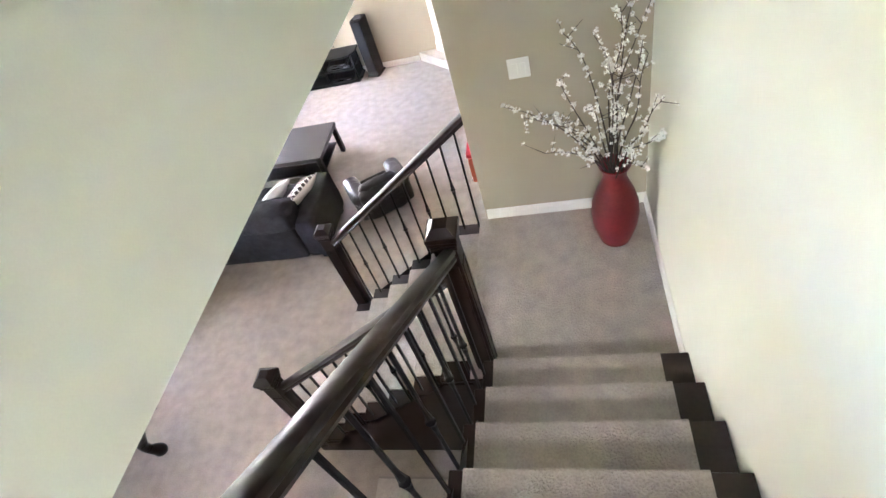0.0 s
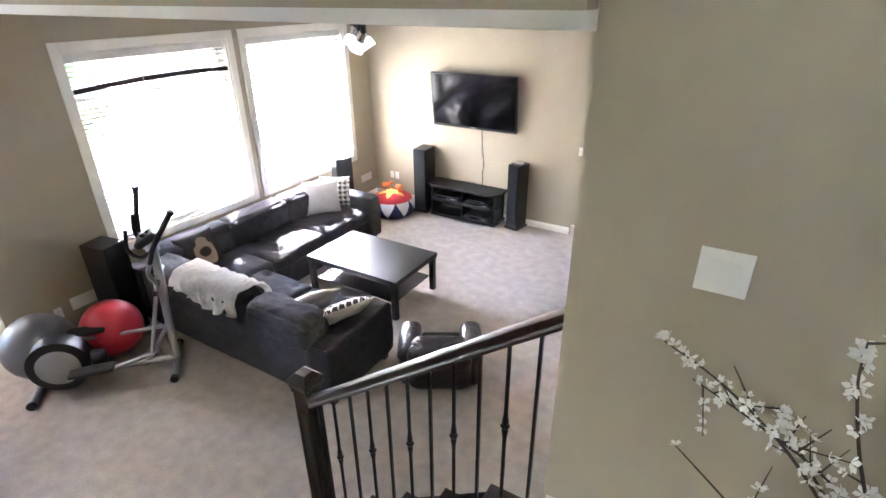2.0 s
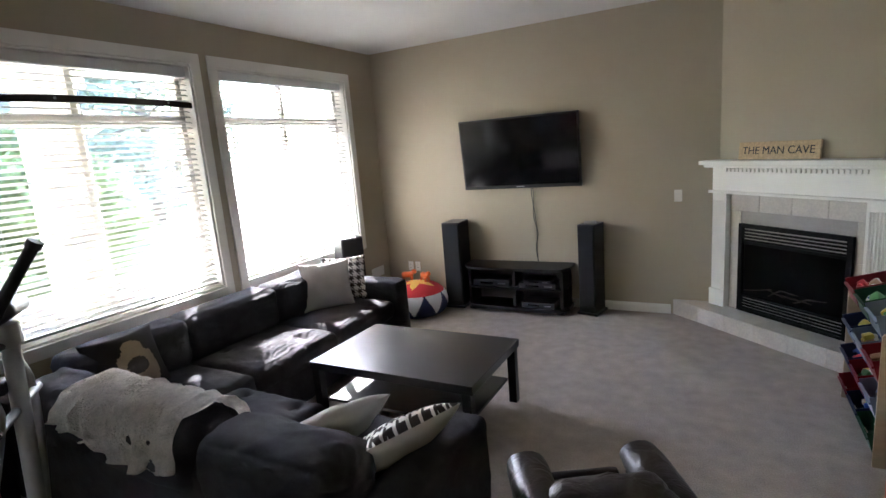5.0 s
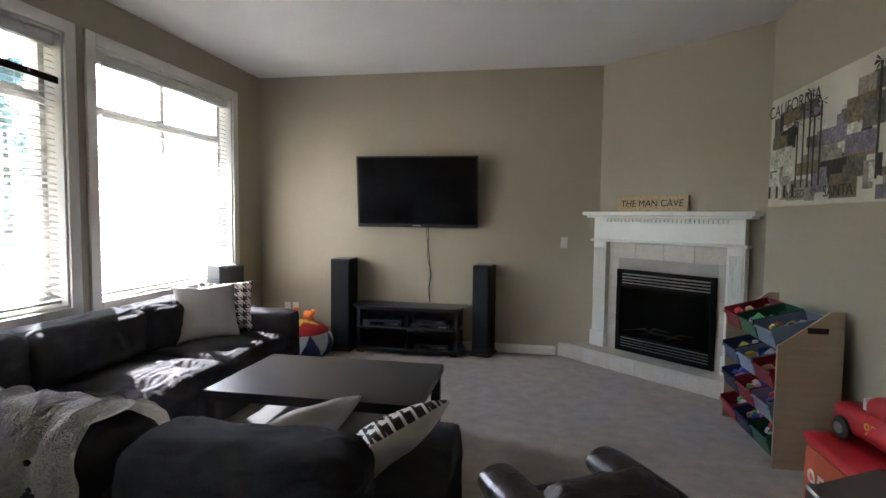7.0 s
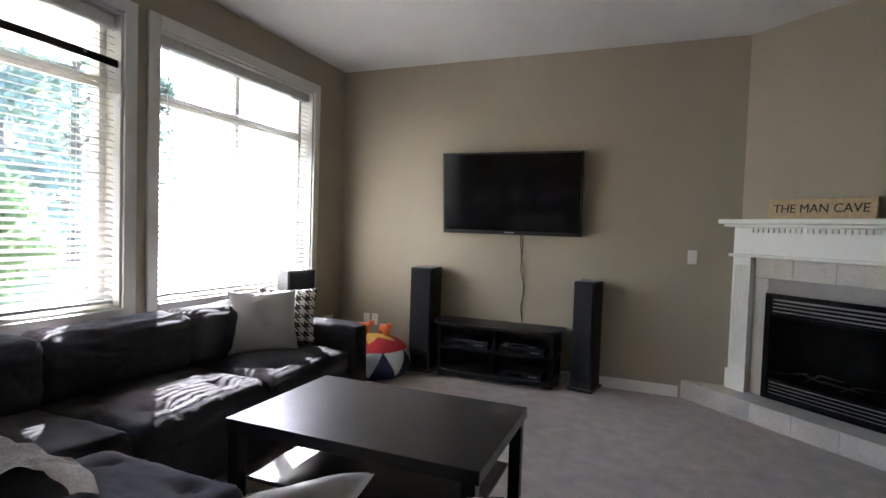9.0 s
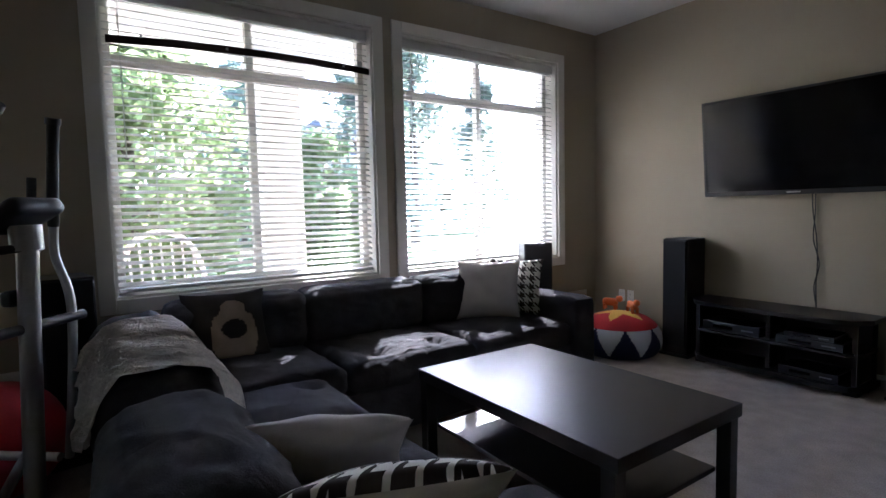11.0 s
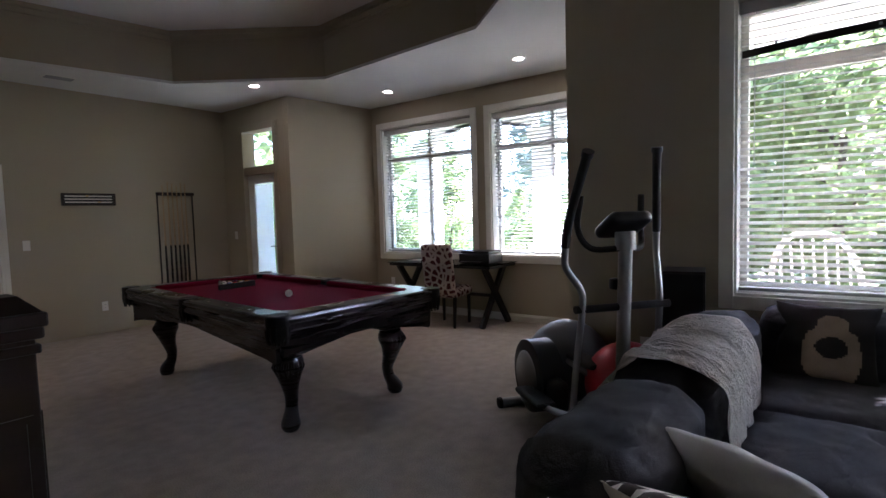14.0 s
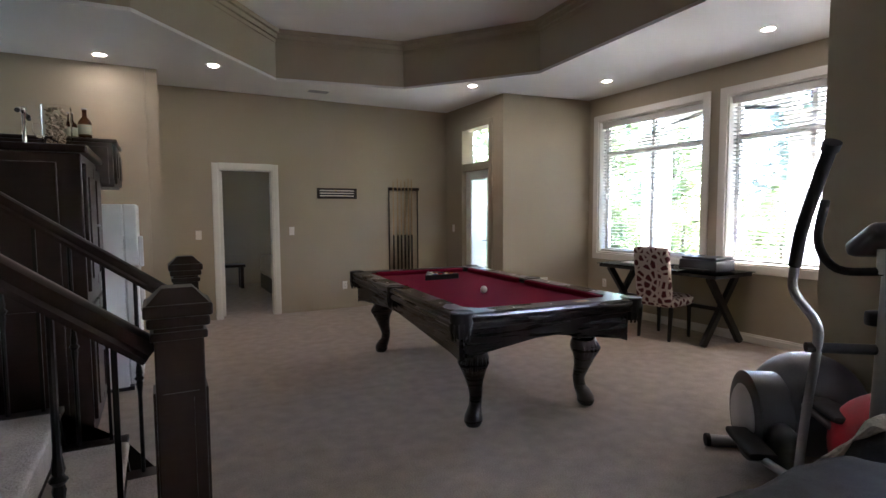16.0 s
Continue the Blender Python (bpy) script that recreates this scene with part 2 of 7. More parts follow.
def pad(bm, x0, x1, y0, y1, z0, z1, r=0.05, n=10, puff=0.0, tufts=(), lump=0.0, seed=0.0, axis=2):
    """A soft upholstered block: rounded edges, a puffed face, buttoned dents and lumps."""
    c = Vector(((x0 + x1) / 2, (y0 + y1) / 2, (z0 + z1) / 2))
    h = Vector(((x1 - x0) / 2, (y1 - y0) / 2, (z1 - z0) / 2))
    vs = bmesh.ops.create_cube(bm, size=2.0)["verts"]
    es = list({e for v in vs for e in v.link_edges})
    g = bmesh.ops.subdivide_edges(bm, edges=es, cuts=n, use_grid_fill=True)
    vs = list({v for e in g["geom_inner"] if isinstance(e, bmesh.types.BMVert) for v in (e,)} | {v for v in vs if v.is_valid})
    seen = set(vs)
    front = list(vs)
    while front:
        v = front.pop()
        for e in v.link_edges:
            o = e.other_vert(v)
            if o not in seen:
                seen.add(o)
                front.append(o)
    rr = min(r, h.x * 0.98, h.y * 0.98, h.z * 0.98)
    for v in seen:
        u = Vector([max(-1, min(1, t)) for t in v.co])
        p = Vector((u.x * h.x, u.y * h.y, u.z * h.z))
        q = Vector([max(-(h[k] - rr), min(h[k] - rr, p[k])) for k in range(3)])
        d = p - q
        if d.length > 1e-9:
            p = q + d.normalized() * rr
        k1, k2 = [k for k in range(3) if k != axis]
        if puff:
            s = 1 if p[axis] > 0 else -1
            w = (1 - u[k1] ** 2) * (1 - u[k2] ** 2)
            p[axis] += s * puff * w ** 0.6 * (abs(u[axis]) ** 0.5)
        for a, b, depth in tufts:
            d2 = ((p[k1] - a) ** 2 + (p[k2] - b) ** 2) / 0.0022
            if p[axis] > 0:
                p[axis] -= depth * math.exp(-d2)
        if lump:
            p += noise.noise_vector(p * 5 + Vector((seed, seed * 2, 3))) * lump
            crease = (1 - abs(noise.noise(Vector((p.x * 6 + seed, p.y * 6, p.z * 11 - seed))))) ** 8
            p += (d.normalized() if d.length > 1e-9 else Vector((0, 0, 1))) * crease * lump * 0.9
            p += noise.noise_vector(p * 17 + Vector((seed * 3, 1, seed))) * lump * 0.55
            p += noise.noise_vector(Vector((p.x * 30, p.y * 30, p.z * 9 + seed))) * lump * 0.22
        v.co = c + p
    return list(seen)


def wall_with_holes(bm, fix, t0, t1, a0, a1, z0, z1, holes):
    """A wall slab across axis fix ('x' or 'y') from t0 to t1, along the other axis from a0 to a1, with openings (a, b, z, z)."""
    cuts = sorted({a0, a1, *[h[0] for h in holes], *[h[1] for h in holes]})
    for a, b in zip(cuts, cuts[1:]):
        zs = sorted([(h[2], h[3]) for h in holes if h[0] <= a and h[1] >= b])
        z = z0
        spans = []
        for lo, hi in zs:
            if lo > z:
                spans.append((z, lo))
            z = hi
        if z < z1:
            spans.append((z, z1))
        for lo, hi in spans:
            if fix == "x":
                box(bm, t0, t1, a, b, lo, hi)
            else:
                box(bm, a, b, t0, t1, lo, hi)
    bmesh.ops.remove_doubles(bm, verts=bm.verts, dist=1e-5)
    bm.verts.index_update()
    dead = {}
    for f in bm.faces:
        dead.setdefault(tuple(sorted(v.index for v in f.verts)), []).append(f)
    kill = [f for fs in dead.values() if len(fs) > 1 for f in fs]
    if kill:
        bmesh.ops.delete(bm, geom=kill, context="FACES_ONLY")

# ---- the large structure ----
TOP_TV, TOP_POOL, TOP_RAISED, TOP_WELL = 2.985, 2.98, 3.56, 5.6
XW, YN, XE, XP, YS = -5.58, 8.69, -0.66, -7.55, -2.38
WIN_A, WIN_B = (4.455, 6.17, 0.79, 2.63), (6.42, 8.13, 0.79, 2.63)
WIN_C, WIN_D = (-0.44, 1.16, 0.82, 2.645), (1.45, 3.03, 0.82, 2.645)
PDOOR = (-1.86, -1.14, 0.02, 2.62)
BDOOR = (-3.455, -2.775, 0.0, 1.98)

structure("floor", one_box(-7.9, 0.7, -6.2, 9.0, -0.2, 0.0), M_CARPET, "beige short-pile carpet over the whole lower floor", "carpet")

bm = bm_new()
wall_with_holes(bm, "x", XW - 0.28, XW, 3.34, YN + 0.2, 0.0, 3.3, [WIN_A, WIN_B])
structure("wall_west", bm, M_WALL, "khaki painted wall with two large windows", "wall")
structure("wall_return", one_box(XP - 0.2, XW - 0.282, 3.34, 3.54, 0.0, 3.3), M_WALL, "khaki painted wall stepping back beside the windows", "wall")
structure("wall_north", one_box(XW + 0.002, -1.81, YN, YN + 0.2, 0.0, 3.3), M_WALL, "khaki painted wall behind the television", "wall")
bm = bm_new()
prism(bm, [(-1.81, YN), (XE, 7.643), (XE + 0.15, 7.643), (XE + 0.15, YN + 0.2), (-1.81, YN + 0.2)], 0.0, 3.3)
structure("wall_chimney", bm, M_WALL, "khaki painted diagonal chimney wall", "wall")
structure("wall_east", one_box(XE, XE + 0.15, 3.602, 7.641, 0.0, 3.3), M_WALL, "khaki painted wall beside the stairs", "wall")
structure("wall_landing", one_box(XE, 0.66, 3.44, 3.6, 0.0, TOP_WELL), M_WALL, "khaki painted wall at the stair landing", "wall")
structure("wall_stair", one_box(0.465, 0.66, -6.2, 3.438, 0.0, TOP_WELL), M_CREAM, "cream painted wall along the stairs", "wall")
bm = bm_new()
wall_with_holes(bm, "x", XP - 0.2, XP, -0.628, 3.338, 0.0, 3.3, [WIN_C, WIN_D])
structure("wall_pool_west", bm, M_WALL, "khaki painted wall with two windows behind the desk", "wall")
bm = bm_new()
prism(bm, [(XP - 0.2, -0.63), (XP - 0.2, -0.9), (-6.17, -0.9), (-6.17, -0.808)], 0.0, 3.3)
structure("wall_alcove", bm, M_WALL, "khaki painted wall beside the patio door", "wall")
bm = bm_new()
wall_with_holes(bm, "x", -6.35, -6.17, -2.58, -0.902, 0.0, 3.3, [PDOOR])
structure("wall_patio_door", bm, M_WALL, "khaki painted wall with the patio door", "wall")
bm = bm_new()
wall_with_holes(bm, "y", YS - 0.14, YS, -6.168, -2.12, 0.0, 3.3, [BDOOR])
structure("wall_south", bm, M_WALL, "khaki painted wall with the bedroom doorway", "wall")
structure("wall_hall", one_box(-2.12, -2.0, YS - 0.14, -1.62, 0.0, 3.3), M_WALL, "khaki painted end of a short wall", "wall")
structure("wall_bar", one_box(-1.998, -0.60, -1.74, -1.62, 0.0, 3.3), M_WALL, "khaki painted wall lit by a ceiling spot", "wall")
structure("wall_under_stair", one_box(-0.60, -0.50, -1.62, 2.0, 0.0, 1.02), M_WALL, "khaki painted wall under the stairs", "wall")
# bedroom beyond the doorway
structure("wall_bedroom_back", one_box(-6.2, -1.9, -6.0, -5.9, 0.0, 3.0), M_WALL, "khaki painted bedroom wall", "wall")
# opening out of view, added so that sky light reaches the bedroom
bm = bm_new()
wall_with_holes(bm, "x", -6.2, -6.1, -5.898, YS - 0.142, 0.0, 3.0, [(-4.9, -4.2, 1.0, 1.8)])
structure("wall_bedroom_west", bm, M_WALL, "khaki painted bedroom wall", "wall")
structure("wall_bedroom_east", one_box(-2.0, -1.9, -5.898, YS - 0.142, 0.0, 3.0), M_WALL, "khaki painted bedroom wall", "wall")
structure("ceiling_bedroom", one_box(-6.2, -1.9, -6.0, YS - 0.142, 2.6, 2.7), M_CEIL, "white bedroom ceiling", "ceiling")

# ceilings
structure("ceiling_living", one_box(XW - 0.28, 0.66, 3.602, YN + 0.2, TOP_TV, TOP_TV + 0.3), M_CEIL, "white textured ceiling of the living area", "ceiling")
EDGE = [(-5.0, 3.339), (-5.78, 2.42), (-5.975, 0.185), (-4.913, -1.239), (-3.37, -1.517), (-1.945, 0.15), (-0.62, 0.06)]


def band(bm, line, z0, z1, t0, t1):
    """An upright band along a plan line, from t0 to t1 off it."""
    n = len(line)
    offs = []
    for t in (t0, t1):
        row = []
        for i in range(n):
            p = Vector(line[i])
            d1 = (p - Vector(line[i - 1])).normalized() if i else None
            d2 = (Vector(line[i + 1]) - p).normalized() if i < n - 1 else None
            d1, d2 = d1 or d2, d2 or d1
            n1, n2 = Vector((d1.y, -d1.x)), Vector((d2.y, -d2.x))
            k = (n1 + n2).normalized()
            row.append(p + k * t / max(0.3, k.dot(n1)))
        offs.append(row)
    for i in range(n - 1):
        q = [offs[0][i], offs[0][i + 1], offs[1][i + 1], offs[1][i]]
        lo, hi = [bm.verts.new((*p, z0)) for p in q], [bm.verts.new((*p, z1)) for p in q]
        bm.faces.new(lo[::-1]), bm.faces.new(hi)
        for k in range(4):
            bm.faces.new((lo[k], lo[(k + 1) % 4], hi[(k + 1) % 4], hi[k]))
    bmesh.ops.remove_doubles(bm, verts=bm.verts, dist=1e-5)


bm = bm_new()
E6 = EDGE[1:]
for q in ([(-7.75, 3.338), EDGE[0], E6[0], (-7.75, E6[0][1])], [(-7.75, E6[0][1]), E6[0], E6[1], (-7.75, E6[1][1])], [(-7.75, E6[1][1]), E6[1], E6[2], (-7.75, -2.5)],
          [(-7.75, -2.5), E6[2], E6[3], (E6[3][0], -2.5)], [(E6[3][0], -2.5), E6[3], E6[4], (E6[4][0], -2.5)], [(E6[4][0], -2.5), E6[4], E6[5], (E6[5][0], -2.5)]):
    prism(bm, q, TOP_POOL, TOP_POOL + 0.03)
bmesh.ops.remove_doubles(bm, verts=bm.verts, dist=1e-4)
bmesh.ops.delete(bm, geom=[f for f in bm.faces if all(len(e.link_faces) > 2 for e in f.edges)], context="FACES")
structure("ceiling_pool", bm, M_CEIL, "white ceiling border round a raised tray", "ceiling")
bm = bm_new()
band(bm, EDGE, TOP_POOL + 0.031, TOP_RAISED - 0.001, 0.0, 0.1)
structure("trim_tray_sides", bm, M_WALL, "khaki painted sides of the raised ceiling", "ceiling trim")
bm = bm_new()
band(bm, EDGE, TOP_RAISED - 0.14, TOP_RAISED - 0.002, -0.012, -0.001)
band(bm, EDGE, TOP_RAISED - 0.10, TOP_RAISED - 0.002, -0.045, -0.0125)
band(bm, EDGE, TOP_RAISED - 0.05, TOP_RAISED - 0.002, -0.085, -0.0455)
structure("trim_tray_moulding", bm, M_WALL, "khaki crown moulding round the raised ceiling", "ceiling trim")
bm = bm_new()
box(bm, -6.3, -0.563, -2.0, 3.438, TOP_RAISED, TOP_RAISED + 0.1)
structure("ceiling_tray", bm, M_CEIL, "white raised ceiling over the pool table and stairs", "ceiling")
structure("wall_header", one_box(-5.58, XE - 0.002, 3.342, 3.438, TOP_TV + 0.06, TOP_RAISED - 0.001), M_WALL, "khaki painted header above the living area", "wall")
structure("ceiling_living_edge", one_box(XW + 0.001, XE - 0.002, 3.4395, 3.6018, TOP_TV + 0.06, TOP_TV + 0.3), M_CEIL, "white edge of the living area ceiling", "ceiling")
structure("wall_bulkhead", one_box(-0.56, -0.48, -6.2, 3.438, TOP_RAISED + 0.001, TOP_WELL), M_CREAM, "cream painted bulkhead wall over the open stair side", "wall")
structure("ceiling_well", one_box(-0.66, 0.66, -6.2, 3.6, TOP_WELL + 0.001, TOP_WELL + 0.1), M_CEIL, "white ceiling above the stairs", "ceiling")
structure("wall_upper_hall", one_box(-0.66, 0.66, -6.3, -6.202, 0, TOP_WELL), M_CREAM, "cream painted wall of the upper hall", "wall")


def run_trim(name, x0, y0, x1, y1, z0=0.0, h=0.095, t=0.014, label="white painted baseboard"):
    """A moulded board along a wall, proud of it on the left of the way from the first point to the second."""
    d = Vector((x1 - x0, y1 - y0))
    L = d.length
    bm = bm_new()
    prof = [(0, 0), (t, 0), (t, h * 0.72), (t * 0.6, h * 0.82), (t * 0.6, h * 0.92), (t * 0.25, h), (0, h)]
    for s in (0, L):
        for a, z in prof:
            bm.verts.new((s, a + 0.001, z))
    bm.verts.ensure_lookup_table()
    n = len(prof)
    bm.faces.new(bm.verts[:n]), bm.faces.new(bm.verts[n:][::-1])
    for i in range(n):
        j = (i + 1) % n
        bm.faces.new((bm.verts[i], bm.verts[n + i], bm.verts[n + j], bm.verts[j]))
    ob = structure(name, bm, M_TRIM, label, "baseboard")
    ob.matrix_world = pose(x0, y0, z0, 0, 0, math.degrees(math.atan2(d.y, d.x)))
    return ob


for x0, y0, x1, y1 in [(XW, YN, XW, 3.34), (-2.22, YN, XW, YN), (XE, 3.62, XE, 7.30), (XP, 3.34, XP, -0.65), (XP, -0.65, -6.17, -0.806), (-6.17, -1.05, -6.17, -0.82),
                       (-6.17, -2.38, -6.17, -1.95), (-3.535, YS, -6.17, YS), (-2.12, YS, -2.695, YS), (-2.12, -1.64, -2.12, YS), (XW, 3.34, XP, 3.34), (-2.0, -5.9, -6.1, -5.9)]:
    run_trim("baseboard", x0, y0, x1, y1)
run_trim("baseboard", 0.465, 3.44, XE + 0.01, 3.44, 1.262)
run_trim("baseboard", 0.465, 2.12, 0.465, 3.44, 1.262)


# ---- windows and doors ----
def window(name, fix_x, op, group_label, wall_t=0.28, bar=2.2):
    """A cased window: casing on the wall, jamb lining, sill, frame with a transom bar and a mullion, panes."""
    y0, y1, z0, z1 = op
    w = thing(name, pose(fix_x, (y0 + y1) / 2, z0), group_label, "window", "", "structure")
    hw, h = (y1 - y0) / 2, z1 - z0
    c = 0.085
    for nm, a in (("casing", (0.001, 0.022, -hw - c, -hw, -c, h + c)), ("casing", (0.001, 0.022, hw, hw + c, -c, h + c)), ("casing", (0.001, 0.024, -hw, hw, h, h + c)), ("window_sill", (0.001, 0.030, -hw, hw, -c, 0.0))):
        part(nm, one_box(*a, bevel=0.004), M_TRIM, w)
    for a in ((-wall_t, 0, -hw, -hw + 0.015, 0, h), (-wall_t, 0, hw - 0.015, hw, 0, h), (-wall_t, 0, -hw + 0.015, hw - 0.015, h - 0.015, h), (-wall_t, 0, -hw + 0.015, hw - 0.015, 0, 0.015)):
        part("jamb", one_box(*a), M_TRIM, w)
    f = 0.045
    x0, x1 = -0.19, -0.13
    g = bar - z0
    bm = bm_new()
    for a in ((-hw + 0.016, -hw + 0.016 + f, 0.016, h - 0.016), (hw - 0.016 - f, hw - 0.016, 0.016, h - 0.016)):
        box(bm, x0, x1, a[0], a[1], a[2], a[3], 0.004)
    i0, i1 = -hw + 0.0165 + f, hw - 0.0165 - f
    for a in ((0.016, 0.016 + f), (h - 0.016 - f, h - 0.016), (g - 0.035, g + 0.035)):
        box(bm, x0, x1, i0, i1, a[0], a[1], 0.004)
    box(bm, x0, x1, -0.023, 0.023, 0.0165 + f, g - 0.0355, 0.004)
    box(bm, x0, x1, -0.023, 0.023, g + 0.0355, h - 0.0165 - f, 0.004)
    part("window_frame", bm, M_TRIM, w)
    for ya, yb in ((i0, -0.023), (0.023, i1)):
        for za, zb in ((0.072, g - 0.036), (g + 0.036, h - 0.072)):
            p = part("pane", one_box(-0.163, -0.159, ya, yb, za, zb), M_GLASS, w)
            p.visible_shadow = False
    return w


window("window_1", XW, WIN_A, "large white-trimmed window with a transom")
window("window_2", XW, WIN_B, "large white-trimmed window with a transom near the corner")
window("window_3", XP, WIN_C, "white-trimmed window with a transom behind the desk", 0.2)
window("window_4", XP, WIN_D, "white-trimmed window with a transom near the column", 0.2)


def blind(x, op, tilt, label, drop=0.0):
    """A slatted blind hung in a window opening: headrail, slats, ladder cords, bottom rail."""
    y0, y1, z0, z1 = op
    b = thing("window_blind", pose(x, (y0 + y1) / 2, z0), label, "blind", "window blinds")
    hw, h = (y1 - y0) / 2 - 0.02, z1 - z0 - 0.017
    part("headrail", one_box(-0.10, -0.035, -hw, hw, h - 0.075, h - 0.002, 0.006), M_BLIND, b)
    part("bottom_rail", one_box(-0.093, -0.043, -hw, hw, 0.03 + drop, 0.05 + drop, 0.005), M_BLIND, b)
    bm = bm_new()
    for s in (0, 1):
        for k in range(5):
            u = -1 + k / 2
            bm.verts.new((u * 0.0245, -hw if s == 0 else hw, 0.003 * (1 - u * u)))
    bm.verts.ensure_lookup_table()
    for k in range(4):
        bm.faces.new((bm.verts[k], bm.verts[k + 1], bm.verts[k + 6], bm.verts[k + 5]))
    bmesh.ops.solidify(bm, geom=bm.faces, thickness=0.0025)
    first = None
    n = int((h - 0.12 - drop) / 0.0425)
    for k in range(n):
        m = pose(-0.068, 0, 0.075 + drop + k * 0.0425, 0, tilt, 0)
        if first is None:
            first = part("slat", bm, M_BLIND, b)
            first.matrix_basis = m
        else:
            twin("slat", first, b, m)
    for y in (-hw * 0.72, 0.0, hw * 0.72):
        for xx in (-0.094, -0.043):
            part("ladder_cord", one_box(xx - 0.0008, xx + 0.0008, y - 0.0012, y + 0.0012, 0.05 + drop, h - 0.076), M_BLIND, b)
    part("wand", one_box(-0.034, -0.028, -hw + 0.08, -hw + 0.086, h - 1.0, h - 0.04), M_BLIND, b)
    return b


blind(XW, WIN_A, 24, "white slatted blind lowered over the window behind the sofa")
blind(XW, WIN_B, 23, "white slatted blind lowered over the corner window")
blind(XP, WIN_C, -11, "white slatted blind lowered over the window behind the desk")
blind(XP, WIN_D, -11, "white slatted blind lowered over the window behind the desk")

# ---- stairs ----
RISE, UP_GO, LOW_GO, LAND = 0.18, 0.263, 0.242, 1.26
Y_NOSE, X_NOSE = 2.117, -0.70


def carpet_step(w0, w1, go, rise):
    """A carpeted step in side view, swept across: tread, rounded nosing, riser. Local x runs down the flight from the nosing."""
    bm = bm_new()
    t = 0.014
    prof = [(-go, 0), (-go, t)]
    for k in range(7):
        a = math.pi / 2 - math.pi * k / 6
        prof.append((0.0 + 0.019 * math.cos(a) - 0.004, -0.006 + 0.020 * math.sin(a)))
    prof += [(-0.006, -0.03), (-0.014, -rise + 0.004), (-0.03, -rise + 0.004), (-0.028, 0.0)]
    rings = [[bm.verts.new((x, w, z)) for x, z in prof] for w in (w0, (w0 + w1) / 2, w1)]
    for a, b in zip(rings, rings[1:]):
        for i in range(len(prof)):
            j = (i + 1) % len(prof)
            bm.faces.new((a[i], b[i], b[j], a[j]))
    bm.faces.new(rings[0]), bm.faces.new(rings[-1][::-1])
    return bm


def wood_step(w0, w1, go, rise):
    """The stained wooden step under the carpet: board with rounded nosing and a riser board."""
    bm = bm_new()
    box(bm, -go - 0.02, 0.008, w0, w1, -0.032, -0.002, 0.006)
    box(bm, -0.034, -0.018, w0 + 0.004, w1 - 0.004, -rise - 0.002, -0.0325)
    return bm


def flight(name, m0, n, go, wood, carpet, label):
    """A flight of steps going down local +x from the first nosing at m0."""
    f = thing(name, m0, label, "stairs")
    tr = part("tread", wood_step(*wood, go, RISE), M_DARK, f, "dark stained wooden tread")
    cp = part("carpet_runner", carpet_step(*carpet, go, RISE), M_CARPET, f, "beige carpet wrapped over the step", smooth=True)
    for k in range(1, n):
        m = pose(k * go, 0, -k * RISE)
        twin("tread", tr, f, m), twin("carpet_runner", cp, f, m)
    return f


upper = flight("upper_staircase", pose(0, Y_NOSE - 9 * UP_GO, LAND + 10 * RISE, 0, 0, 90), 10, UP_GO, (-0.463, 0.60), (-0.325, 0.54), "carpeted wooden stairs going up beside the cream wall")
# closed stringer on the open side
bm = bm_new()
pts = []
for k in range(10):
    pts += [(Y_NOSE - 0.012 - k * UP_GO, LAND + (k + 1) * RISE - RISE), (Y_NOSE - 0.012 - k * UP_GO, LAND + (k + 1) * RISE - 0.034)]
pts += [(Y_NOSE - 10 * UP_GO, LAND + 10 * RISE - 0.034), (Y_NOSE - 10 * UP_GO, LAND + 10 * RISE - 0.42), (Y_NOSE - 0.012, LAND - 0.22)]
lo = [bm.verts.new((y, 0.575, z)) for y, z in pts]
hi = [bm.verts.new((y, 0.605, z)) for y, z in pts]
bm.faces.new(lo), bm.faces.new(hi[::-1])
for i in range(len(pts)):
    j = (i + 1) % len(pts)
    bm.faces.new((lo[i], hi[i], hi[j], lo[j]))
for v in bm.verts:
    v.co = Vector((v.co.x - (Y_NOSE - 9 * UP_GO), v.co.y, v.co.z - (LAND + 10 * RISE)))
bmesh.ops.triangulate(bm, faces=[f for f in bm.faces if len(f.verts) > 4])
part("stringer", bm, M_DARK, upper, "dark stained cut stringer")
# landing
landing = thing("stair_landing", pose(0, 2.8, LAND), "square carpeted stair landing", "landing")
bm = bm_new()
box(bm, -0.70, 0.464, -0.70, 0.638, -0.20, -0.003)
part("platform", bm, M_DARK, landing, "dark stained landing edge")
bm = bm_new()
box(bm, -0.712, 0.463, -0.69, 0.637, -0.0025, 0.012, 0.005)
box(bm, -0.716, -0.7005, -0.56, 0.637, -RISE + 0.004, 0.008, 0.005)
part("carpet", bm, M_CARPET, landing, "beige carpet over the landing and its edge")
lower = flight("lower_staircase", pose(X_NOSE - LOW_GO, 2.9, LAND - RISE, 0, 0, 180), 6, LOW_GO, (-0.69, 0.70), (-0.56, 0.56), "carpeted wooden stairs going down to the living area")
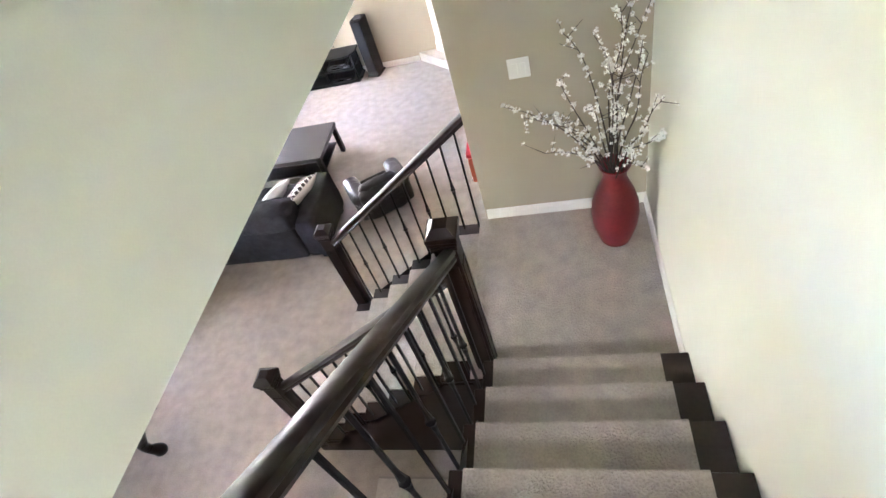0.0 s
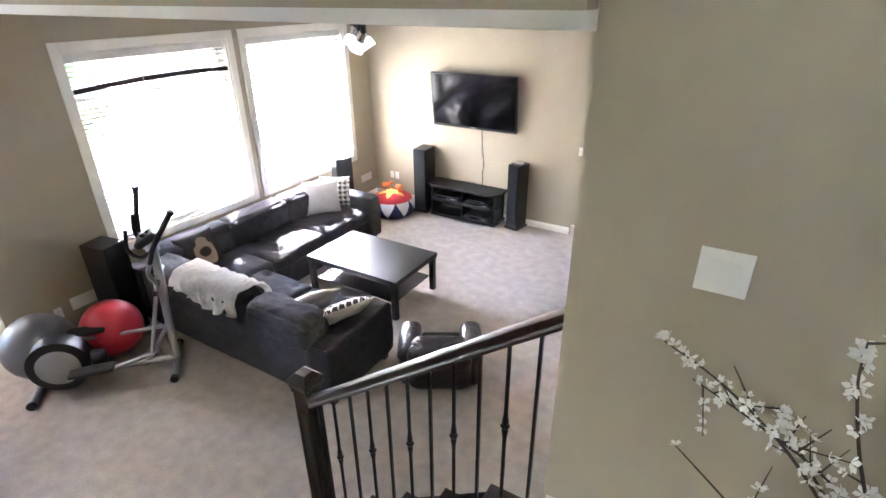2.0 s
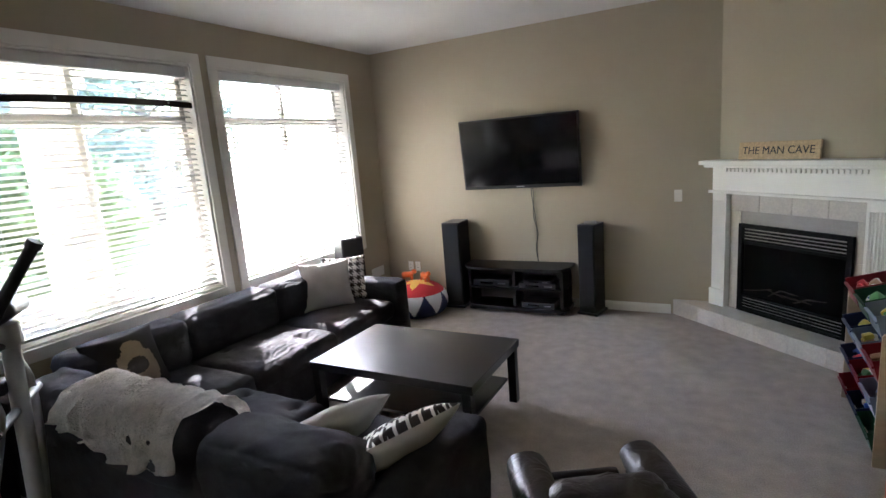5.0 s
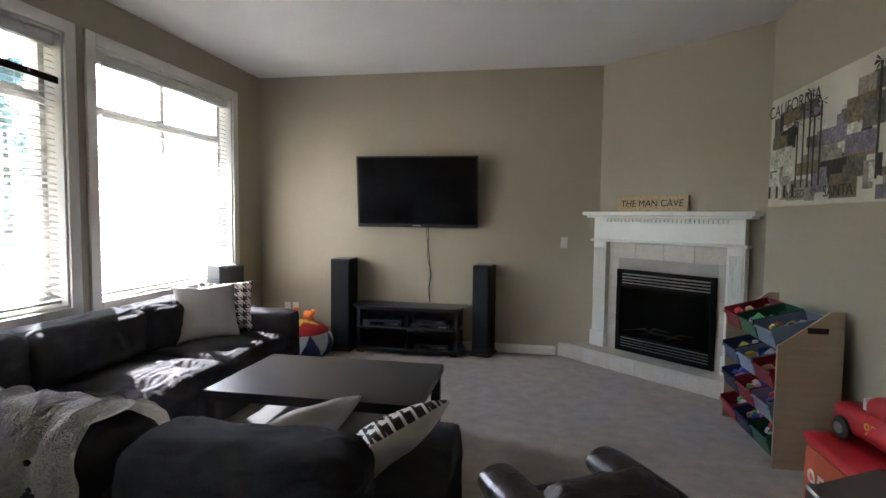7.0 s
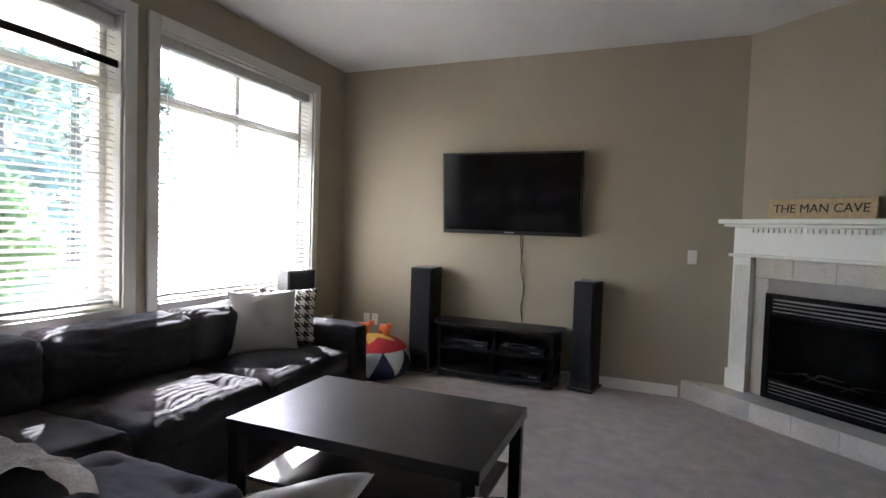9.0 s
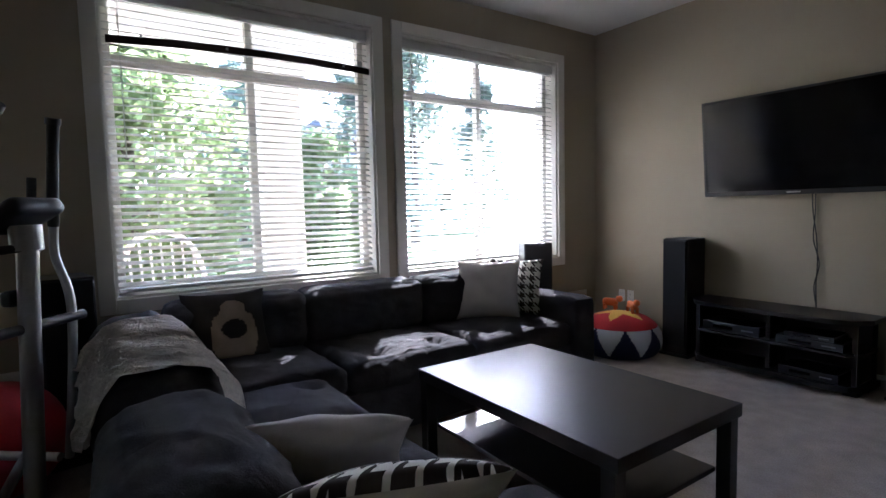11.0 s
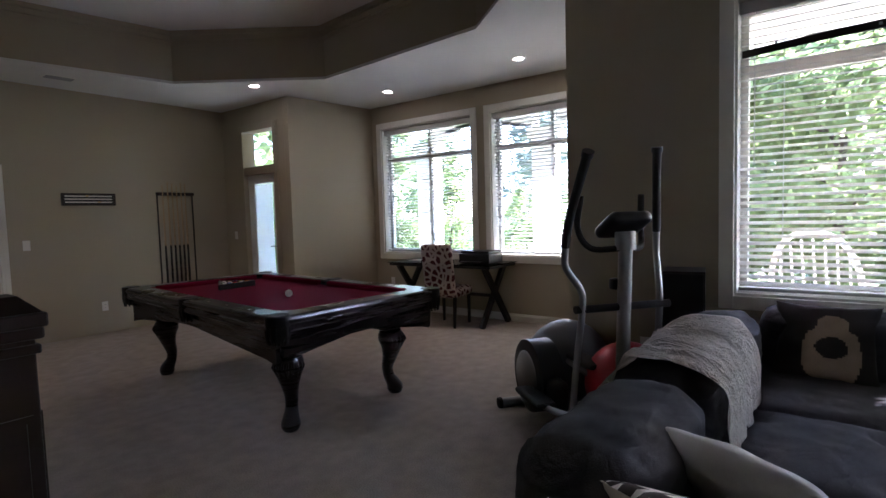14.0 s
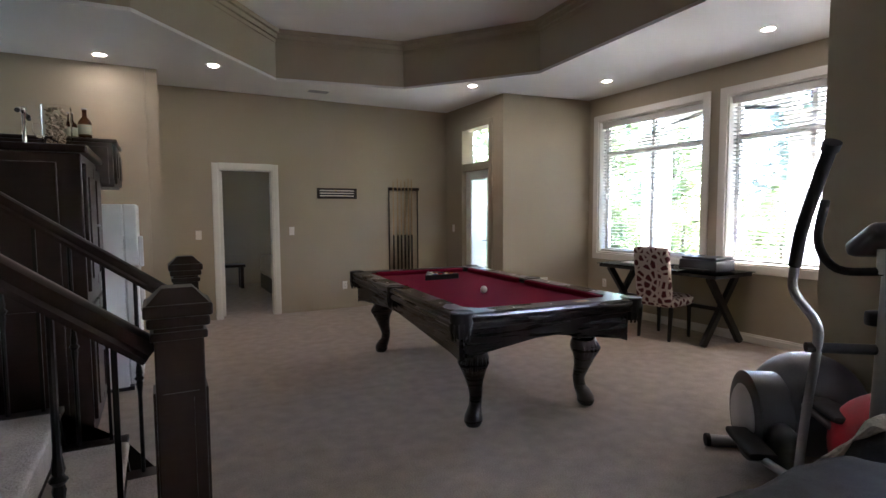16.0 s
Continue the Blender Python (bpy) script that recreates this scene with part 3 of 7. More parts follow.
for sy in (-0.69, 0.70):
    bm = bm_new()
    pts = []
    for k in range(6):
        pts += [(k * LOW_GO - LOW_GO + 0.008, -k * RISE - 0.034), (k * LOW_GO - 0.012, -k * RISE - 0.034)]
    pts += [(5 * LOW_GO - 0.012, -6 * RISE), (-LOW_GO + 0.008, -6 * RISE)]
    lo = [bm.verts.new((x, sy - 0.012, z)) for x, z in pts]
    hi = [bm.verts.new((x, sy + 0.012, z)) for x, z in pts]
    bm.faces.new(lo), bm.faces.new(hi[::-1])
    for i in range(len(pts)):
        j = (i + 1) % len(pts)
        bm.faces.new((lo[i], hi[i], hi[j], lo[j]))
    bmesh.ops.triangulate(bm, faces=[f for f in bm.faces if len(f.verts) > 4])
    part("skirt_board", bm, M_DARK, lower, "dark stained skirt board")


def newel(x, y, z, h, s=0.053):
    """A square panelled post with a moulded pyramid cap."""
    n = thing("newel_post", pose(x, y, z), "dark stained panelled newel post with a pyramid cap", "newel post", "newel posts")
    bm = bm_new()
    box(bm, -s, s, -s, s, 0, h - 0.09, 0.004)
    part("post", bm, M_DARK, n)
    for k in range(4):
        bm = bm_new()
        for a in ((-s * 0.72, -s * 0.5, 0.10, h - 0.26), (s * 0.5, s * 0.72, 0.10, h - 0.26), (-s * 0.72, s * 0.72, h - 0.26, h - 0.245), (-s * 0.72, s * 0.72, 0.085, 0.10)):
            box(bm, a[0], a[1], -s - 0.006, -s - 0.0005, a[2], a[3])
        p = part("panel_moulding", bm, M_DARK, n)
        p.matrix_basis = pose(0, 0, 0, 0, 0, 90 * k)
    bm = bm_new()
    w = s + 0.020
    box(bm, -s - 0.008, s + 0.008, -s - 0.008, s + 0.008, h - 0.12, h - 0.10, 0.004)
    box(bm, -w + 0.006, w - 0.006, -w + 0.006, w - 0.006, h - 0.0895, h - 0.065, 0.006)
    box(bm, -w, w, -w, w, h - 0.0645, h - 0.035, 0.005)
    lo = [bm.verts.new((a * w * 0.9, b * w * 0.9, h - 0.0345)) for a, b in ((-1, -1), (1, -1), (1, 1), (-1, 1))]
    hi = [bm.verts.new((a * w * 0.45, b * w * 0.45, h)) for a, b in ((-1, -1), (1, -1), (1, 1), (-1, 1))]
    bm.faces.new(lo[::-1]), bm.faces.new(hi)
    for i in range(4):
        bm.faces.new((lo[i], lo[(i + 1) % 4], hi[(i + 1) % 4], hi[i]))
    part("cap", bm, M_DARK, n)
    return n


NEWEL_N, NEWEL_S, NEWEL_M = (-2.11, 3.61), (-2.18, 2.24), (-0.61, 2.22)
newel(*NEWEL_N, 0.0, 1.215)
newel(*NEWEL_S, 0.0, 1.19)
newel(*NEWEL_M, LAND - 0.2, 1.385)


def baluster_meshes(h):
    """A square iron bar, and one with a forged knuckle."""
    plain = one_box(-0.0065, 0.0065, -0.0065, 0.0065, 0, h)
    kn = bm_new()
    tube(kn, [(0, 0, z) for z in (0.0, h * 0.40, h * 0.43, h * 0.47, h * 0.485, h * 0.50, h * 0.515, h * 0.53, h * 0.57, h * 0.60, h)],
         [0.009, 0.009, 0.010, 0.015, 0.012, 0.021, 0.012, 0.015, 0.010, 0.009, 0.009], 8)
    return plain, kn


def railing(name, a, b, feet, label, first=0):
    """A moulded handrail from a to b (its top line) with iron balusters from the steps at feet."""
    r = thing(name, pose(*a), label, "railing", "stair railings")
    a, b = Vector(a), Vector(b)
    d = b - a
    L = d.length
    q = d.to_track_quat("X", "Z").to_matrix().to_4x4()
    prof = [(-0.030, -0.062), (0.030, -0.062), (0.034, -0.048), (0.026, -0.038), (0.033, -0.022), (0.030, -0.008), (0.016, 0), (-0.016, 0), (-0.030, -0.008), (-0.033, -0.022), (-0.026, -0.038), (-0.034, -0.048)]
    bm = bm_new()
    ends = [[bm.verts.new(q @ Vector((s, y, z))) for y, z in prof] for s in (0, L)]
    n = len(prof)
    bm.faces.new(ends[0]), bm.faces.new(ends[1][::-1])
    for i in range(n):
        bm.faces.new((ends[0][i], ends[1][i], ends[1][(i + 1) % n], ends[0][(i + 1) % n]))
    part("handrail", bm, M_DARK, r, "dark stained moulded handrail", smooth=True)
    shared = {}
    for k, (x, y, z) in enumerate(feet):
        t = (Vector((x, y)) - a.xy).length / d.xy.length
        top = a.z + d.z * t - 0.066
        key = (round(top - z, 2), (k + first) % 2)
        if key not in shared:
            plain, kn = baluster_meshes(top - z)
            keep, other = (kn, plain) if key[1] else (plain, kn)
            other.free()
            ob = part("baluster", keep, M_IRON, r, "black wrought iron baluster with a knuckle" if key[1] else "", smooth=bool(key[1]))
            ob.matrix_basis = Matrix.Translation(Vector((x, y, z)) - a)
            shared[key] = ob
        else:
            twin("baluster", shared[key], r, Matrix.Translation(Vector((x, y, z)) - a))
    return r


def low_foot(x):
    k = max(1, min(6, int((X_NOSE - x) / LOW_GO) + 1))
    return LAND - RISE * k


feet = [(X_NOSE - LOW_GO * (i / 2 + 0.25), 3.55) for i in range(12) if i < 11]
railing("stair_railing", (-2.07, 3.58, 1.08), (-0.665, 3.56, 2.14), [(x, y, low_foot(x) - 0.002) for x, y in feet], "dark wooden handrail with black iron balusters down to the living area")
feet = [(X_NOSE - LOW_GO * (i / 2 + 0.25), 2.24) for i in range(11)]
railing("stair_railing", (-2.12, 2.24, 1.04), (-0.66, 2.235, 2.10), [(x, y, low_foot(x) - 0.002) for x, y in feet], "dark wooden handrail with black iron balusters on the pool table side", 1)


def up_foot(y):
    return LAND + RISE * (int((Y_NOSE - y) / UP_GO) + 1)


feet = [(-0.572, Y_NOSE - UP_GO * (i / 2 + 0.28)) for i in range(19)]
railing("stair_railing", (-0.592, 2.165, 2.335), (-0.592, -0.40, 2.335 + 2.565 * RISE / UP_GO), [(x - 0.02, y, up_foot(y) - 0.002) for x, y in feet], "dark wooden handrail with black iron balusters beside the upper stairs")

# ---- living area: seating ----
sofa = thing("sectional_sofa", pose(-4.03, 5.3, 0), "charcoal fabric corner sectional sofa with button-tufted seats", "sofa")


def S(bm_args, name, label="", n=9, **k):
    bm = bm_new()
    pad(bm, *bm_args, n=n, **k)
    return part(name, bm, M_SOFA, sofa, label, smooth=True)


OX, OY = 4.03, -5.3
# world extents are turned into sofa coordinates here
def W(x0, x1, y0, y1, z0, z1):
    return (x0 + OX, x1 + OX, y0 + OY, y1 + OY, z0, z1)


S(W(-5.34, -4.45, 4.42, 7.08, 0.06, 0.33), "base", r=0.03, n=4)
S(W(-4.448, -2.96, 4.42, 5.22, 0.06, 0.33), "base", r=0.03, n=4)
S(W(-5.38, -4.42, 7.06, 7.30, 0.06, 0.64), "arm", r=0.06, lump=0.006)
S(W(-2.96, -2.72, 4.37, 5.24, 0.06, 0.60), "arm", r=0.06, lump=0.006, seed=4)
S(W(-5.40, -5.16, 4.36, 7.06, 0.05, 0.66), "back_frame", r=0.05)
S(W(-5.158, -2.962, 4.36, 4.58, 0.05, 0.66), "back_frame", r=0.05)
tuft = [(a, b, 0.046) for a in (-0.2, 0.2) for b in (-0.2, 0.2)]
for i, (y0, y1) in enumerate(((4.60, 5.40), (5.405, 6.23), (6.235, 7.055))):
    S(W(-5.16, -4.42, y0, y1, 0.325, 0.475), "seat_cushion", r=0.06, puff=0.03, tufts=tuft if i else (), n=27, lump=0.006, seed=i)
    S(W(-5.32, -5.02, y0 - 0.012 if i else y0 + 0.05, y1 + 0.012, 0.46, 0.80), "back_cushion", r=0.075, puff=0.03, axis=0, lump=0.008, seed=i + 5, n=26, tufts=[(-0.2, 0.02, 0.02), (0.2, 0.02, 0.02)])
for i, (x0, x1) in enumerate(((-4.415, -3.70), (-3.695, -2.965))):
    S(W(x0, x1, 4.62, 5.25, 0.325, 0.475), "seat_cushion", r=0.06, puff=0.03, tufts=tuft, n=27, lump=0.006, seed=i + 9)
for i, (x0, x1) in enumerate(((-5.02, -4.34), (-4.335, -3.62), (-3.615, -2.90))):
    S(W(x0, x1, 4.335, 4.65, 0.49, 0.80), "back_cushion", r=0.10, puff=0.025, axis=1, lump=0.009, seed=i + 15, n=30)
for cx, cy in ((-4.79, 5.8175), (-4.79, 6.645), (-4.0575, 4.935), (-3.33, 4.935)):
    for a in (-0.2, 0.2):
        for b in (-0.2, 0.2):
            bm = bm_new()
            lathe(bm, [(0.016, 0.0), (0.015, 0.006), (0.008, 0.010), (0.001, 0.011)], 12)
            part("button", bm, M_SOFA, sofa, smooth=True).matrix_basis = pose(cx + OX + a, cy + OY + b, 0.448)
for x, y in ((-5.3, 4.45), (-5.3, 7.2), (-4.5, 7.2), (-2.8, 4.45), (-2.8, 5.15), (-4.4, 4.45)):
    part("foot", one_box(x + OX - 0.03, x + OX + 0.03, y + OY - 0.03, y + OY + 0.03, 0.0, 0.058), M_BLACKPL, sofa)
part("tag", one_box(-5.10 + OX, -5.075 + OX, 6.425 + OY, 6.435 + OY, 0.755, 0.785), M_PILLOW, sofa, "small white label")


def pillow(name, m, w, h, t, material, label, piping=None, seed=0, panel=None):
    """A knife-edged cushion standing on its lower edge; local x across, z up, y thick."""
    p = thing(name, m, label, "cushion", "sofa cushions")
    n = 46
    bm = bm_new()
    grid = {}
    for s in (1, -1):
        for i in range(n + 1):
            for j in range(n + 1):
                u, v = 2 * i / n - 1, 2 * j / n - 1
                if s == -1 and (i in (0, n) or j in (0, n)):
                    grid[s, i, j] = grid[1, i, j]
                    continue
                pinch = 1 - 0.10 * (1 - abs(u) ** 2) * abs(v) ** 3
                pinch2 = 1 - 0.10 * (1 - abs(v) ** 2) * abs(u) ** 3
                puff = ((1 - u * u) * (1 - v * v)) ** 0.42
                wob = noise.noise(Vector((u * 2 + seed, v * 2, s))) * 0.012 * puff
                grid[s, i, j] = bm.verts.new((u * w / 2 * pinch2, s * (puff * t / 2) + wob, h / 2 + v * h / 2 * pinch))
    for s in (1, -1):
        for i in range(n):
            for j in range(n):
                q = [grid[s, i, j], grid[s, i + 1, j], grid[s, i + 1, j + 1], grid[s, i, j + 1]]
                f = bm.faces.new(q if s == -1 else q[::-1])
                if panel:
                    f.material_index = panel(s, i / n, j / n)
    part("cover", bm, material, p, "", smooth=True)
    return p


def houndstooth(name, a=(0.78, 0.75, 0.70), b=(0.05, 0.038, 0.035), size=0.016):
    """Two-colour broken check weave."""
    m = bpy.data.materials.new(name)
    m.use_nodes = True
    nt = m.node_tree
    bs = nt.nodes["Principled BSDF"]
    bs.inputs["Roughness"].default_value = 0.9
    tc, sep = nt.nodes.new("ShaderNodeTexCoord"), nt.nodes.new("ShaderNodeSeparateXYZ")
    nt.links.new(tc.outputs["Object"], sep.inputs[0])

    def op(kind, *ins):
        n = nt.nodes.new("ShaderNodeMath")
        n.operation = kind
        for i, v in enumerate(ins):
            if isinstance(v, (int, float)):
                n.inputs[i].default_value = v
            else:
                nt.links.new(v, n.inputs[i])
        return n.outputs[0]

    u, v = op("DIVIDE", sep.outputs["X"], size), op("DIVIDE", sep.outputs["Z"], size)
    fu, fv = op("FLOORED_MODULO", u, 4.0), op("FLOORED_MODULO", v, 4.0)
    su, sv = op("LESS_THAN", fu, 2.0), op("LESS_THAN", fv, 2.0)
    tw = op("LESS_THAN", op("FLOORED_MODULO", op("ADD", fu, fv), 2.0), 1.0)
    both, either = op("MULTIPLY", su, sv), op("MAXIMUM", su, sv)
    mask = op("MAXIMUM", both, op("MULTIPLY", op("SUBTRACT", either, both), tw))
    mix = nt.nodes.new("ShaderNodeMix")
    mix.data_type = "RGBA"
    nt.links.new(mask, mix.inputs[0])
    mix.inputs[6].default_value, mix.inputs[7].default_value = (*a, 1), (*b, 1)
    nt.links.new(mix.outputs[2], bs.inputs["Base Color"])
    nz, bp = nt.nodes.new("ShaderNodeTexNoise"), nt.nodes.new("ShaderNodeBump")
    nz.inputs["Scale"].default_value, bp.inputs["Strength"].default_value, bp.inputs["Distance"].default_value = 400, 0.3, 0.002
    nt.links.new(nz.outputs["Fac"], bp.inputs["Height"])
    nt.links.new(bp.outputs[0], bs.inputs["Normal"])
    return m


M_HOUND = houndstooth("houndstooth_weave")
M_CREAMCLOTH = mat("cream_cotton", (0.62, 0.57, 0.50), 0.92, var=0.05, scale=9, fine=420, bump=0.3)
pillow("throw_pillow", pose(-4.86, 6.66, 0.48, -20, 0, 48), 0.46, 0.44, 0.16, M_PILLOW, "pale grey cotton throw pillow leaning in the sofa corner")
pillow("throw_pillow", pose(-4.90, 6.93, 0.48, -12, 0, 30), 0.42, 0.42, 0.14, M_HOUND, "black and white houndstooth throw pillow", seed=3)
pillow("throw_pillow", pose(-3.45, 4.88, 0.485, 48, 0, 66), 0.46, 0.42, 0.15, M_PILLOW, "pale grey cotton throw pillow leaning back", seed=5)
pillow("throw_pillow", pose(-3.13, 4.90, 0.49, 50, 0, 69), 0.47, 0.42, 0.16, [M_CREAMCLOTH, M_HOUND], "cream throw pillow with a houndstooth front and edge", seed=7, panel=lambda s, u, v: 1 if s > 0 else 0)
M_TAN = mat("fawn_print", (0.33, 0.25, 0.18), 0.9, var=0.12, scale=14, fine=300, bump=0.3)
M_DKPRINT = mat("dark_print", (0.03, 0.026, 0.024), 0.9, var=0.1, scale=14, fine=300, bump=0.3)


def print_patch(s, u, v):
    body = ((u - 0.56) / (0.30 - 0.08 * v)) ** 2 + ((v - 0.36) / 0.46) ** 2
    dark = min(((u - 0.56) / 0.15) ** 2 + ((v - 0.40) / 0.13) ** 2, ((u - 0.36) / 0.06) ** 2 + ((v - 0.70) / 0.10) ** 2, ((u - 0.76) / 0.06) ** 2 + ((v - 0.70) / 0.10) ** 2)
    return 1 if body < 1 and dark > 1 else 0


pillow("throw_pillow", pose(-4.93, 4.93, 0.48, -24, 0, 86), 0.44, 0.40, 0.14, [M_DKPRINT, M_TAN], "dark throw pillow with a fawn printed patch", seed=11, panel=print_patch)

# throw blanket over the back
throw = thing("throw_blanket", pose(-4.10, 4.5, 0.405), "white plush throw blanket draped over the sofa back", "blanket")
bm = bm_new()
nu, nv = 72, 64
path = [(0.215, 0.08), (0.212, 0.20), (0.195, 0.32), (0.12, 0.405), (0.0, 0.425), (-0.11, 0.41), (-0.185, 0.34), (-0.21, 0.28), (-0.215, 0.24)]
cur = smooth_path([(0, y, z) for y, z in path], 8)
rows_ = []
for i in range(nu + 1):
    u = i / nu - 0.5
    col = []
    for j in range(nv + 1):
        s = min(1.0, j / nv) * (len(cur) - 1)
        k = min(int(s), len(cur) - 2)
        p = cur[k].lerp(cur[k + 1], s - k)
        edge = max(0, (j / nv - 0.7)) / 0.3
        x = u * (0.86 + 0.04 * edge) + 0.02 * math.sin(j * 0.25)
        fold = 0.016 * math.sin(u * 34 + 2.2 * noise.noise(Vector((u * 5, j * 0.07, 2)))) * (0.35 + edge)
        rip = noise.noise_vector(Vector((u * 9, j * 0.12, 0))) * 0.012 + noise.noise_vector(Vector((u * 24, j * 0.10, 4))) * 0.007
        ridge = (1 - abs(noise.noise(Vector((u * 7 + j * 0.03, j * 0.05, 9))))) ** 6 * 0.022
        rip.z += ridge
        q = Vector((x, p.y, p.z)) + rip + Vector((0, -fold, fold * 0.6 + 0.004))
        q.z -= 0.05 * edge * math.sin(u * 5 + 0.7)
        col.append(bm.verts.new(q))
    rows_.append(col)
for i in range(nu):
    for j in range(nv):
        bm.faces.new((rows_[i][j], rows_[i + 1][j], rows_[i + 1][j + 1], rows_[i][j + 1]))
bmesh.ops.solidify(bm, geom=bm.faces, thickness=-0.018)
part("fabric", bm, M_THROW, throw, "", smooth=True)

# coffee table
table = thing("coffee_table", pose(-3.64, 6.09, 0), "black-brown wooden coffee table with a lower shelf", "coffee table")
part("tabletop", one_box(-0.609, 0.609, -0.397, 0.397, 0.408, 0.463, 0.003), M_BLACKWOOD, table)
part("shelf", one_box(-0.535, 0.535, -0.335, 0.335, 0.165, 0.185, 0.002), M_BLACKWOOD, table)
for x in (-1, 1):
    for y in (-1, 1):
        part("leg", one_box(x * 0.565 - 0.029, x * 0.565 + 0.029, y * 0.365 - 0.029, y * 0.365 + 0.029, 0, 0.4075, 0.002), M_BLACKWOOD, table)

# children's recliner
rec = thing("child_recliner", pose(-2.22, 5.22, 0, 0, 0, 30) @ Matrix.Diagonal((1.08, 1.0, 0.76, 1)), "small black leather recliner with rolled arms", "armchair")
bm = bm_new()
pad(bm, -0.17, 0.17, -0.12, 0.26, 0.08, 0.33, r=0.06, n=10, puff=0.02)
part("seat", bm, M_LEATHER, rec, smooth=True)
bm = bm_new()
pad(bm, -0.25, 0.25, -0.27, -0.07, 0.03, 0.56, r=0.085, n=14, lump=0.010)
part("backrest", bm, M_LEATHER, rec, smooth=True)
bm = bm_new()
pad(bm, -0.22, 0.22, -0.20, -0.01, 0.38, 0.60, r=0.09, n=12, lump=0.012, seed=3)
part("head_cushion", bm, M_LEATHER, rec, smooth=True)
for s in (-1, 1):
    bm = bm_new()
    pad(bm, s * 0.25 - 0.075, s * 0.25 + 0.075, -0.20, 0.27, 0.03, 0.40, r=0.05, n=8)
    tube(bm, [(s * 0.25, y, 0.42) for y in (-0.20, -0.17, -0.1, 0.05, 0.2, 0.27, 0.29)], [0.06, 0.085, 0.09, 0.092, 0.092, 0.085, 0.05], 16)
    part("arm", bm, M_LEATHER, rec, smooth=True)
bm = bm_new()
pad(bm, -0.17, 0.17, 0.262, 0.32, 0.06, 0.31, r=0.025, n=8)
part("footrest", bm, M_LEATHER, rec, smooth=True)

# ---- living area: television wall ----
tv = thing("television", pose(-3.712, 8.60, 1.33, 5.8, 0, 1.0), "large black flat-screen television mounted on the wall", "television")
part("frame", one_box(-0.655, 0.655, -0.004, 0.045, -0.006, 0.752, 0.006), M_BLACKPL, tv)
part("screen", one_box(-0.636, 0.636, -0.0062, -0.0042, 0.030, 0.734), M_SCREEN, tv, "glossy black screen")
part("rear_housing", one_box(-0.42, 0.42, 0.0455, 0.066, 0.10, 0.60, 0.01), M_BLACKPL, tv)
part("logo", one_box(-0.045, 0.045, -0.0062, -0.0042, 0.008, 0.020), M_STEEL, tv, "small plain silver maker's mark")
mount = thing("wall_mount", pose(-3.715, 8.66, 1.55), "black steel television wall mount", "mount")
part("plate", one_box(-0.2, 0.2, 0.0, 0.028, 0, 0.4), M_IRON, mount)
for x in (-0.15, 0.15):
    part("arm", one_box(x - 0.015, x + 0.015, -0.062, -0.0005, 0.27, 0.31, 0.003), M_IRON, mount)
cab = thing("television_cable", pose(-3.6, 8.67, 0.5), "black cables hanging from the television", "cable")
for k in range(2):
    bm = bm_new()
    tube(bm, smooth_path([(-0.02 + 0.02 * k, 0.0, 0.84), (-0.012 + 0.015 * k, 0.0, 0.70), (0.015 - 0.02 * k, 0.002, 0.50), (0.025 + 0.012 * k, 0.0, 0.32), (0.02 - 0.012 * k, 0.0, 0.16), (0.03, -0.01, 0.0)], 6), 0.0045, 6)
    part("cable", bm, M_BLACKPL, cab, "", smooth=True)

stand = thing("media_stand", pose(-3.76, 8.46, 0), "black wooden media stand with open shelves and rounded corners", "television stand")
TOPP = [(-0.60, 0.19), (-0.60, -0.04), (-0.52, -0.15), (-0.42, -0.18), (0.42, -0.18), (0.52, -0.15), (0.60, -0.04), (0.60, 0.19)]
for nm, z0, z1, k in (("top", 0.475, 0.505, 1.0), ("shelf", 0.265, 0.285, 0.94), ("base", 0.03, 0.07, 0.97)):
    bm = bm_new()
    prism(bm, [(x * k, y * (0.94 if k < 1 else 1)) for x, y in TOPP], z0, z1)
    bmesh.ops.bevel(bm, geom=bm.edges[:], offset=0.003, segments=1, affect="EDGES")
    part(nm, bm, M_BLACKWOOD, stand)
for x in (-0.52, 0.0, 0.52):
    part("upright", one_box(x - 0.015, x + 0.015, -0.10, 0.16, 0.0705, 0.4745), M_BLACKWOOD, stand)
part("back_panel", one_box(-0.56, 0.56, 0.162, 0.172, 0.0705, 0.4745), M_BLACKWOOD, stand)
for x in (-0.5, 0.5):
    part("foot", one_box(x - 0.04, x + 0.04, -0.1, 0.14, 0, 0.03), M_BLACKWOOD, stand)


def device(x, z, w, h, label):
    d = thing("media_box", pose(-3.76 + x, 8.44, z), label, "media player", "media boxes")
    part("case", one_box(-w / 2, w / 2, -0.12, 0.12, 0, h, 0.004), M_BLACKPL, d)
    part("display", one_box(-w * 0.3, w * 0.05, -0.1222, -0.1205, h * 0.35, h * 0.65), M_SCREEN, d)
    part("button_row", one_box(w * 0.2, w * 0.4, -0.1225, -0.1205, h * 0.4, h * 0.55), M_STEEL, d)


device(-0.25, 0.286, 0.42, 0.075, "black amplifier on the media stand shelf")
device(0.27, 0.286, 0.40, 0.055, "black disc player on the media stand shelf")
device(0.27, 0.342, 0.30, 0.035, "slim black media box on a disc player")
device(0.27, 0.071, 0.36, 0.06, "black media box on the media stand base")


